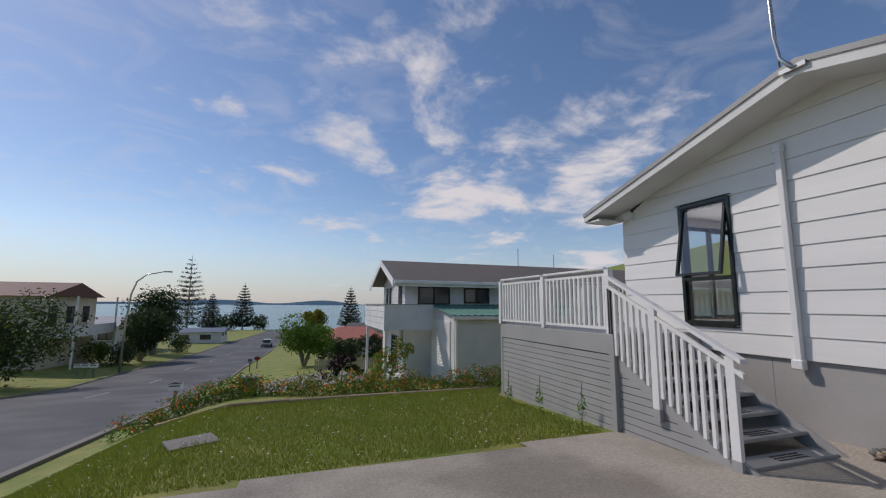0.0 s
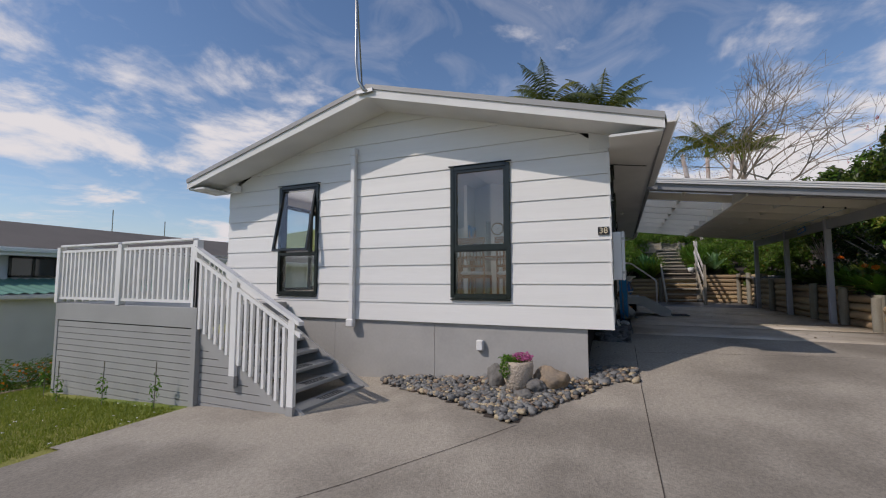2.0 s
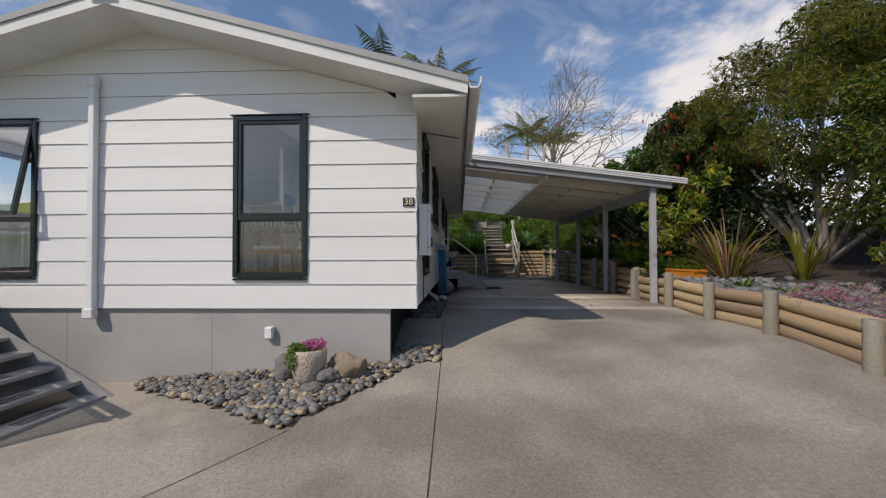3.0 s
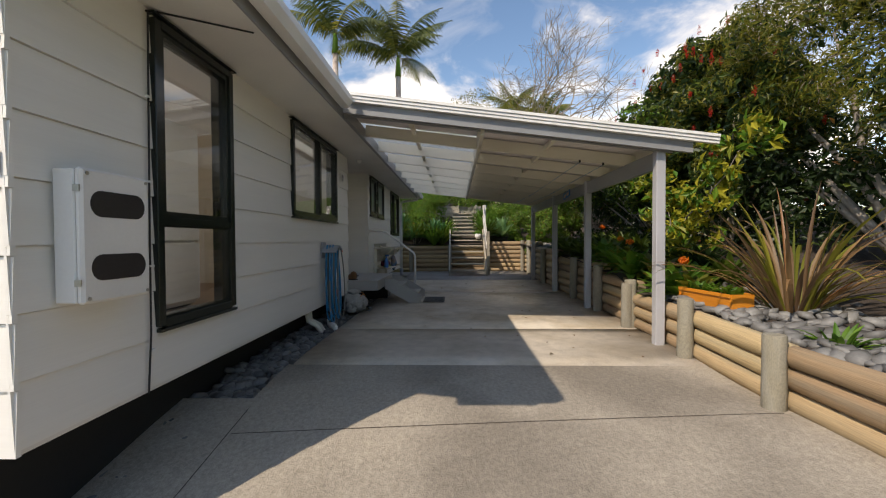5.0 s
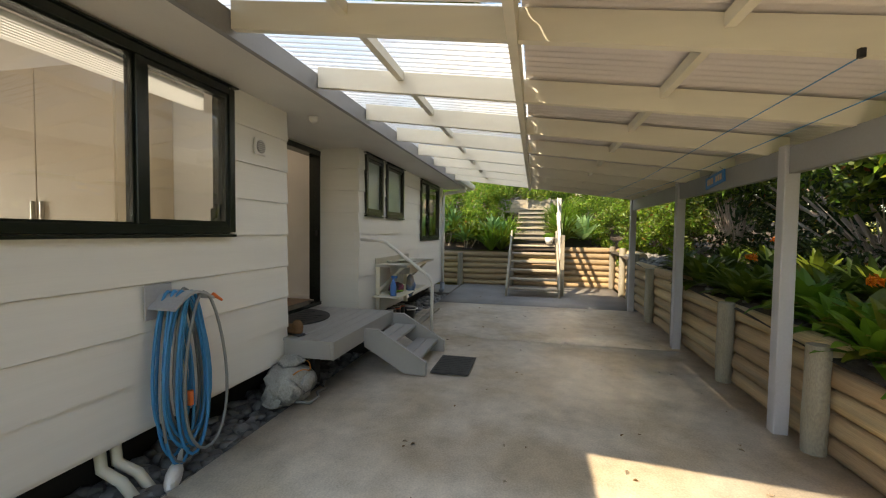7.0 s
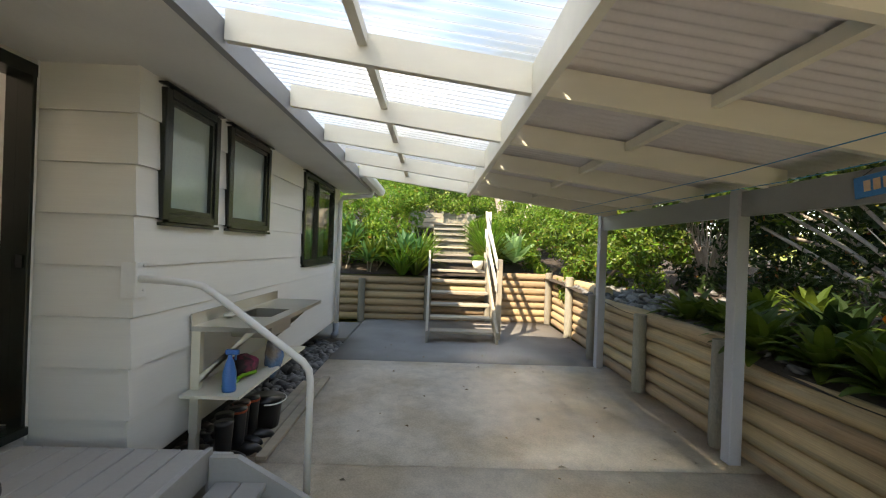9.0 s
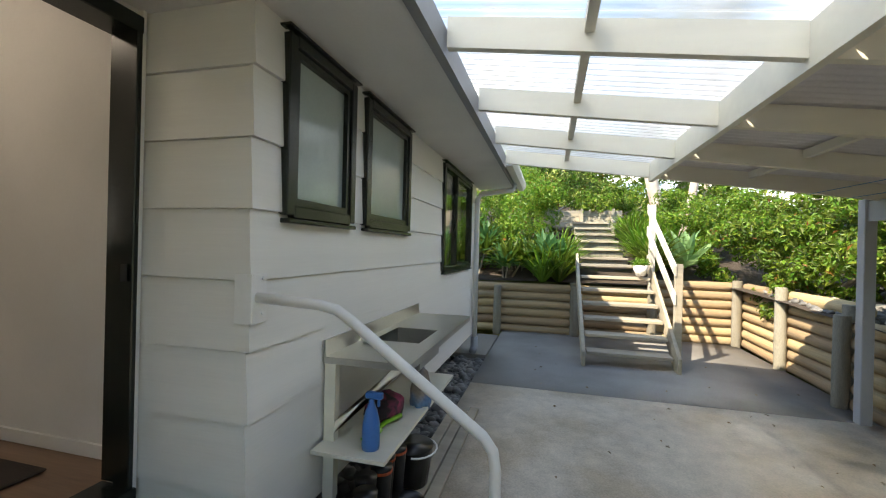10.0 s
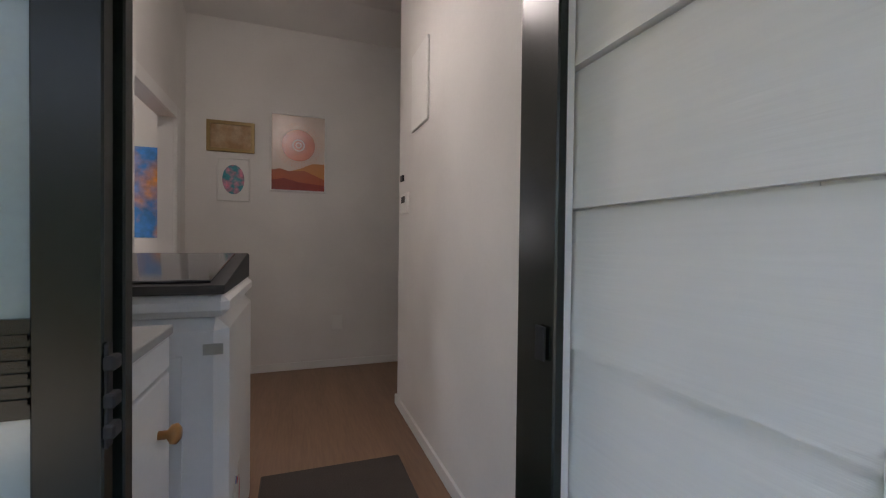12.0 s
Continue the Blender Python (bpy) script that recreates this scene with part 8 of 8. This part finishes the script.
shrub("shrub", "leafy green shrub across the top of the bank", (23.8, -1.6, 3.2),
      [((23.6, -2.4, 4.0), (0.8, 0.9, 0.7)), ((23.8, -0.8, 4.1), (0.9, 0.9, 0.8)), ((23.4, 0.6, 3.9), (0.9, 0.9, 0.8)), ((24.2, -4.2, 4.2), (1.0, 1.0, 0.9)), ((24.6, -5.8, 4.2), (1.1, 1.1, 1.0)), ((22.4, -5.6, 3.4), (0.9, 0.9, 0.8))],
      [(L_LIGHT, 7000, 0.11, 0.42), (L_FRESH, 2400, 0.10, 0.42), (L_MID, 6000, 0.11, 0.42)], seed=18)
for k, (x, y, h_) in enumerate(((19.55, -0.25, 0.45), (19.65, -0.85, 0.50), (20.1, -0.5, 0.7), (19.7, 0.4, 0.5), (20.2, 0.5, 0.8), (19.9, -1.2, 0.3))):
    rosette("rosette_plant", "dark green rosettes of long pointed leaves on the bank", (x, y, 2.0 + 0.2 * (x - 19)), L_BLUE, 26, 0.50, 0.050, 140 + k, (0.15, 1.6), (0.1, 0.8), heads=4, spread_=0.34, rise=h_, second=L_MID)
rosette("agave", "large pale green agave with broad fleshy leaves", (19.75, -3.62, 2.42), L_AGAVE, 20, 0.72, 0.105, 150, (0.05, 1.5), (0.05, 0.45), "agave")
rosette("agave", "smaller pale green agave beside the large one", (20.3, -3.25, 2.60), L_AGAVE, 14, 0.5, 0.08, 151, (0.05, 1.4), (0.05, 0.45), "agave")
for k, (x, y) in enumerate(((19.35, -1.32), (19.30, -1.02), (19.75, -1.42), (19.5, -3.02), (20.0, -3.0), (20.5, -3.0), (21.1, -2.95), (20.8, -3.7), (21.6, -3.3), (20.4, -1.42), (21.0, -1.35), (22.0, -3.0))):
    clump("agapanthus", "tuft of strappy agapanthus leaves by the steps", (x, y, (2.0 if y > -2.5 else 2.22) + 0.22 * (x - 19)), L_LIGHT if k % 3 else L_MID, 84, 0.92, 0.021, 160 + k, (0.1, 0.8), (0.5, 1.9))
wp = thing("white_pot", "white pot with a small plant on the step", "pot", (18.55, -2.62, 2.29))
part("pot", lathe(bmesh.new(), [(0.07, 0), (0.11, 0.10), (0.11, 0.18), (0.09, 0.18)], 18), M_WHITE, wp, smooth=True)
leaves("foliage", wp, L_LIGHT, [((0, 0, 0.22), (0.14, 0.14, 0.07))], 200, 0.07, 171, 0.25)
shrub("backdrop_shrub", "mixed green garden shrubs higher up the bank", (26.0, 0.0, 3.2),
      blob_row(25, 31, -1.5, 4.2, 1.3, 5, 21, 1.5) + [((25.5, 3.0, 4.2), (1.6, 1.6, 1.5)), ((27, 5.5, 4.6), (1.8, 1.8, 1.6)), ((26, -7.5, 4.6), (1.9, 1.9, 1.9)), ((24, -9.5, 4.4), (1.9, 1.9, 1.9)), ((30, -5, 5.0), (2.0, 2.4, 2.0)), ((31, 1, 5.2), (2.0, 2.6, 2.2))],
      [(L_MID, 13000, 0.20, 0.45), (L_LIGHT, 6500, 0.19, 0.45), (L_RUST, 900, 0.16, 0.4)], seed=16)
gum = thing("gum_tree", "pale-barked leaning tree trunk on the bank", "tree")
bm = bmesh.new()
tube(bm, [(23.0, -4.2, 2.4), (22.9, -3.9, 3.6), (22.6, -3.5, 5.0), (22.4, -3.2, 6.6), (22.5, -3.0, 8.0)], 0.20, 0.08, n=10)
tube(bm, [(23.1, -4.4, 2.5), (23.2, -4.7, 4.0), (23.3, -5.0, 6.2), (23.2, -5.2, 8.0)], 0.13, 0.06, n=10)
part("trunk", bm, M_BARKP, gum, smooth=True)
leaves("crown", gum, L_OLIVE, [((22.6, -3.0, 8.3), (1.3, 1.3, 0.5)), ((23.3, -5.2, 8.3), (1.3, 1.3, 0.5))], 2200, 0.12, 172, 0.25)


def palm(at, label, crown_z, n, length, seed, lean=(0, 0)):
    """A feather palm: ringed trunk, arching fronds with hanging leaflets."""
    p = thing("palm_tree", label, "palm")
    base = Vector(at)
    top = Vector((at[0] + lean[0], at[1] + lean[1], crown_z))
    part("trunk", tube(bmesh.new(), [base, base.lerp(top, 0.35), base.lerp(top, 0.7), top], 0.16, 0.11, n=10), M_BARKP, p, smooth=True)
    part("crown_shaft", tube(bmesh.new(), [top + Vector((0, 0, -0.1)), top + Vector((0, 0, 0.7))], 0.14, 0.07, n=10), L_LIGHT, p, smooth=True)
    rng = random.Random(seed)
    for k in range(n):
        yaw = 2 * math.pi * k / n + rng.uniform(-0.3, 0.3)
        a0 = rng.uniform(0.10, 1.05)
        verts, faces = [], []
        pt, a = top + Vector((0, 0, 0.6)), a0
        wind = Vector((0.25, -0.25, 0))
        m = 26
        side = Vector((-math.sin(yaw), math.cos(yaw), 0))
        prev = None
        for i in range(m):
            t = i / m
            d = Vector((math.cos(yaw) * math.sin(a), math.sin(yaw) * math.sin(a), math.cos(a)))
            d = (d + wind * t * 0.6).normalized()
            q = pt + d * (length / m)
            o = len(verts)
            up = d.cross(side).normalized() * 0.018 * (1 - t)
            verts += [pt - side * 0.015, pt + side * 0.015, q + side * 0.013, q - side * 0.013]
            faces.append((o, o + 1, o + 2, o + 3))
            if i > 2:
                for sg in (-1, 1):
                    for half in (0.0, 0.5):
                        b = pt.lerp(q, half)
                        ll = length * 0.27 * math.sin(math.pi * min(1, 0.15 + t * 0.9)) * rng.uniform(0.8, 1.1)
                        tip = b + (side * sg * 0.75 + d * 0.55 + wind * 0.5 + Vector((0, 0, -0.55 - 0.5 * rng.random()))).normalized() * ll
                        w = d * 0.022
                        o = len(verts)
                        mid = b.lerp(tip, 0.5) + Vector((0, 0, 0.04))
                        verts += [b - w, b + w, mid + w, mid - w, tip]
                        faces += [(o, o + 1, o + 2, o + 3), (o + 3, o + 2, o + 4)]
            pt = q
            a += rng.uniform(0.025, 0.085)
        raw("frond", [tuple(v) for v in verts], faces, L_PALM if k % 4 else L_OLIVE, p)
    return p


palm((21.3, 0.55, 2.4), "tall feather palm with wind-blown fronds behind the house", 9.2, 15, 3.0, 1)
palm((20.6, 3.0, 2.4), "tall feather palm behind the roof", 9.9, 14, 3.0, 2)
palm((30.0, -7.2, 4.0), "feather palm beyond the bare tree", 9.2, 11, 2.4, 3)
palm((31.5, -5.6, 4.0), "feather palm beyond the bare tree", 10.2, 11, 2.4, 4)
bare = thing("bare_tree", "grey leafless tree with a fine twiggy crown", "tree")
rng = random.Random(77)
bm = bmesh.new()


def twig(p, d, length, r, depth):
    q = p + d * length
    tube(bm, [p, p.lerp(q, 0.5) + Vector((rng.uniform(-1, 1), rng.uniform(-1, 1), rng.uniform(-0.5, 1))) * length * 0.06, q], r, r * 0.7, n=5 if depth < 3 else 3, caps=False)
    if depth >= 6:
        return
    for k in range(2 if depth < 1 or rng.random() < 0.4 else 3):
        nd = (d + Vector((rng.gauss(0, 0.55), rng.gauss(0, 0.55), rng.gauss(0.05, 0.35)))).normalized()
        twig(q, nd, length * rng.uniform(0.68, 0.85), r * 0.62, depth + 1)


for k in range(4):
    twig(Vector((25.5, -4.6, 3.0)), Vector((rng.uniform(-0.5, 0.5), rng.uniform(-0.9, 0.7), 1)).normalized(), 2.8, 0.12, 0)
part("branch_crown", bm, mat("grey_twig", (0.33, 0.27, 0.21), 0.9, var=0.2, bump=0.2), bare)
leaves("sparse_leaves", bare, L_DEAD, [((25.5, -4.8, 7.6), (2.4, 3.2, 1.8))], 1500, 0.07, 180, 0.3, 0.4)

# leaf litter on the concrete
litter = thing("leaf_litter", "small dry leaves and specks scattered on the concrete", "leaves", kind="stuff")
rng = random.Random(61)
spots = [((rng.uniform(7.9, 18.6), rng.uniform(-4.0, -0.9), 0.0), (0.004, 0.004, 0.001)) for k in range(150)]
spots = [((x, y, drive_z(x, -2) + 0.024), r) for (x, y, z), r in spots]
leaves("dry_leaves", litter, L_DEAD, spots[:60], 60, 0.045, 62, 0.5, up=6.0)
leaves("dark_specks", litter, L_BRONZE, spots[60:], 110, 0.028, 63, 0.6, up=6.0)

# ---- lawn details ----


def grass(name, label, region, n, h, m, seed):
    """Short blades over part of the lawn, thickest near the walk."""
    r = np.random.RandomState(seed)
    verts, faces = [], []
    k = 0
    while k < n:
        x, y = region[0] + (region[1] - region[0]) * r.rand(), region[2] + (region[3] - region[2]) * r.rand()
        if in_drive(x, y - 0.02) or in_drive(x - 0.1, y - 0.1) or y > 9.15 + 0.13 * (x + 2) or (x > 3.6 and y > 5 and y < 8.5):
            continue
        z = terrain(x, y) - 0.01
        a, l = r.rand() * 6.28, h * (0.5 + r.rand())
        dx, dy = math.cos(a) * 0.007, math.sin(a) * 0.007
        bx2, by2 = r.normal() * 0.4 * l, r.normal() * 0.4 * l
        o = len(verts)
        verts += [(x - dx, y - dy, z), (x + dx, y + dy, z), (x + bx2, y + by2, z + l)]
        faces.append((o, o + 1, o + 2))
        k += 1
    return tagged(raw(name, verts, faces, m), label, "grass", kind="stuff")


L_GRASS = leaf_mat("grass_blade", (0.15, 0.205, 0.02), (0.29, 0.32, 0.045), 0.6, 0.4)
grass("lawn_grass", "short mown lawn grass", (-5.5, 4.6, 4.7, 10.2), 110000, 0.045, L_GRASS, 3)
rngs = np.random.RandomState(9)
daisies = []
while len(daisies) < 220:
    x, y = rngs.uniform(-4, 3.7), rngs.uniform(5.0, 9.4)
    if not in_drive(x, y):
        daisies.append(((x, y, terrain(x, y) + 0.045), (0.012, 0.012, 0.002)))
dz_ = thing("daisies", "tiny white daisies dotted in the lawn", "flowers", kind="stuff")
leaves("petals", dz_, M_WHITE, daisies, 700, 0.017, 44, 0.8, up=3.0)
seedlings = [(3.55, 5.55), (3.45, 6.5), (3.35, 7.4), (3.55, 8.2)]
for k, (x, y) in enumerate(seedlings):
    s = thing("young_plant", "thin young plant beside a bamboo cane", "plant", (x, y, terrain(x, y)))
    part("cane", tube(bmesh.new(), [(0, 0, 0), (0.01, 0, 0.6)], 0.006, n=5), M_LOGP, s)
    leaves("foliage", s, L_LIGHT, [((0, 0, 0.25), (0.06, 0.06, 0.2))], 40, 0.06, 200 + k, 0.4)

# flower bed along the boundary
bedplants = thing("flower_bed", "overgrown bed of orange marigolds and green clumps", "flowers", kind="stuff")
blobs, blooms = [], []
rng = random.Random(15)
for k in range(44):
    x = -4.6 + 9.6 * k / 44 + rng.uniform(-0.15, 0.15)
    y = (14.2 - 0.42 * (x + 4.6)) + rng.uniform(-0.5, 0.5)
    r = rng.uniform(0.22, 0.42)
    blobs.append(((x, y, terrain(x, y) + r * 0.5), (r * 1.2, r, r)))
    blooms.append(((x, y, terrain(x, y) + r * 0.9), (r * 1.1, r, r * 0.6)))
leaves("foliage", bedplants, L_MID, blobs, 9000, 0.09, 50, 0.3)
leaves("foliage_light", bedplants, L_LIGHT, blobs, 5000, 0.09, 51, 0.3)
leaves("blooms", bedplants, L_ORANGE, blooms, 900, 0.06, 52, 0.9)
shrub("aeonium", "dark purple rosette shrub in the neighbour's bed", (0.9, 13.6, terrain(0.9, 13.6)), [((0.6, 13.5, terrain(1, 13.6) + 0.6), (0.3, 0.3, 0.25)), ((1.1, 13.7, terrain(1, 13.6) + 0.75), (0.3, 0.3, 0.25)), ((1.4, 13.6, terrain(1, 13.6) + 0.5), (0.25, 0.25, 0.2))], [(leaf_mat("purple_leaf", (0.02, 0.008, 0.012), (0.05, 0.02, 0.02)), 900, 0.10, 0.5)], seed=53, r0=0.03)
shrub("bush", "green and yellow bush by the neighbour's balcony", (2.6, 14.4, terrain(2.6, 14.4)), [((2.4, 14.3, terrain(2.6, 14.4) + 0.5), (0.5, 0.5, 0.6)), ((2.9, 14.2, terrain(2.6, 14.4) + 0.9), (0.4, 0.4, 0.5))], [(L_LIGHT, 1600, 0.10, 0.3), (L_YEL, 600, 0.09, 0.3), (L_ORANGE, 200, 0.07, 0.8)], seed=54)

# street trees and shore


def far_tree(name, label, x, y, h, r, sets, seed, squat=1.0, category="tree"):
    z = terrain(x, y)
    rng = random.Random(seed)
    blobs = [((x + rng.uniform(-0.6, 0.6) * r, y + rng.uniform(-0.6, 0.6) * r, z + h * rng.uniform(0.45, 0.85)), tuple(r * rng.uniform(0.45, 0.7) * q for q in (1, 1, squat))) for k in range(7)]
    t = thing(name, label, category)
    limbs(t, M_BARK, (x, y, z), [b[0] for b in blobs[:4]], 0.04 * h, seed)
    for k, (m, n, s) in enumerate(sets):
        leaves("crown" if k == 0 else "leaves", t, m, blobs, n, s, seed + k, 0.5)
    return t


far_tree("tree", "dark rounded tree beside the street", -20.0, 72, 8.6, 4.2, [(L_DARK, 5500, 0.42)], 301)
far_tree("tree", "dark clipped tree beside the street", -18.6, 62, 6.0, 3.2, [(L_DARK, 4500, 0.38)], 302)
far_tree("bush", "large dark rounded bush on the opposite bank", -21.0, 37.0, 4.6, 4.2, [(L_DARK, 6500, 0.26), (L_MID, 2500, 0.24)], 303, category="bush")
far_tree("bush", "light green bush beside the drive", 0.4, 44, 4.6, 2.4, [(L_LIGHT, 3200, 0.24), (L_MID, 2000, 0.24)], 304, category="bush")
shrub("hedge", "dark clipped hedge along a boundary", (5.5, 52, terrain(5.5, 52)), blob_row(2.5, 11, 52, terrain(5, 52) + 1.3, 1.3, 6, 31, 0.2), [(L_DARK, 6000, 0.25, 0.5)], seed=305, category="hedge")
far_tree("tree", "cabbage tree tuft above the bushes", 2.2, 84, 7.0, 2.0, [(L_OLIVE, 1500, 0.6)], 306)
for k in range(12):
    rng = random.Random(330 + k)
    y = rng.uniform(48, 120)
    x = -17.5 - rng.uniform(0, 6) if k % 3 else road_x(y) + rng.uniform(3, 12)
    far_tree("bush", "low garden shrub along the street", x, y, rng.uniform(1.2, 2.6), rng.uniform(1.0, 1.9), [(L_MID if k % 2 else L_DARK, 900, 0.26)], 340 + k, category="bush")
for k in range(9):
    x = -70 + 18 * k + (k % 3) * 5
    far_tree("tree", "dark coastal tree near the shore", x, 168 + (k * 7) % 12, 5.0, 4.0, [(L_DARK, 700, 0.8)], 360 + k)


def norfolk(x, y, h, seed):
    """A Norfolk pine: tiers of level branches that shorten upwards."""
    z = terrain(x, y) - 0.3
    t = thing("norfolk_pine", "tall tiered dark pine by the sea", "pine tree", group="pines by the shore")
    part("trunk", tube(bmesh.new(), [(x, y, z), (x, y, z + h)], 0.012 * h + 0.1, 0.05, n=8), M_BARK, t)
    rng = random.Random(seed)
    blobs = []
    tiers = 15
    for k in range(tiers):
        f = k / tiers
        zz = z + h * (0.10 + 0.88 * f)
        reach = h * 0.24 * (1 - f) ** 0.8 + 0.25
        for j in range(6):
            a = j * math.pi / 3 + k * 0.5 + rng.uniform(-0.15, 0.15)
            for q in (0.35, 0.7, 1.0):
                blobs.append(((x + math.cos(a) * reach * q, y + math.sin(a) * reach * q, zz + reach * 0.14 * q * q), (reach * 0.18, reach * 0.18, 0.16 + 0.07 * reach)))
    leaves("crown", t, L_PINE, blobs, 5200, 0.55, seed, 0.35)
    return t


norfolk(-37.0, 168, 27.0, 1)
norfolk(-19.5, 170, 17.5, 2)
norfolk(-32.0, 182, 15.0, 3)
norfolk(18.0, 160, 16.5, 4)
# out of view behind the walker's start: a tree and an added house, for the front window to reflect
far_tree("tree", "leafy tree across the street", -22, -6, 9.0, 5.0, [(L_DARK, 3500, 0.4)], 380)
far_house("white house across the street", -36, -27, -3, 9, 4.5, (0.6, 0.6, 0.58), (0.12, 0.11, 0.10), [(2, 4, 1, 2)], 1.5)
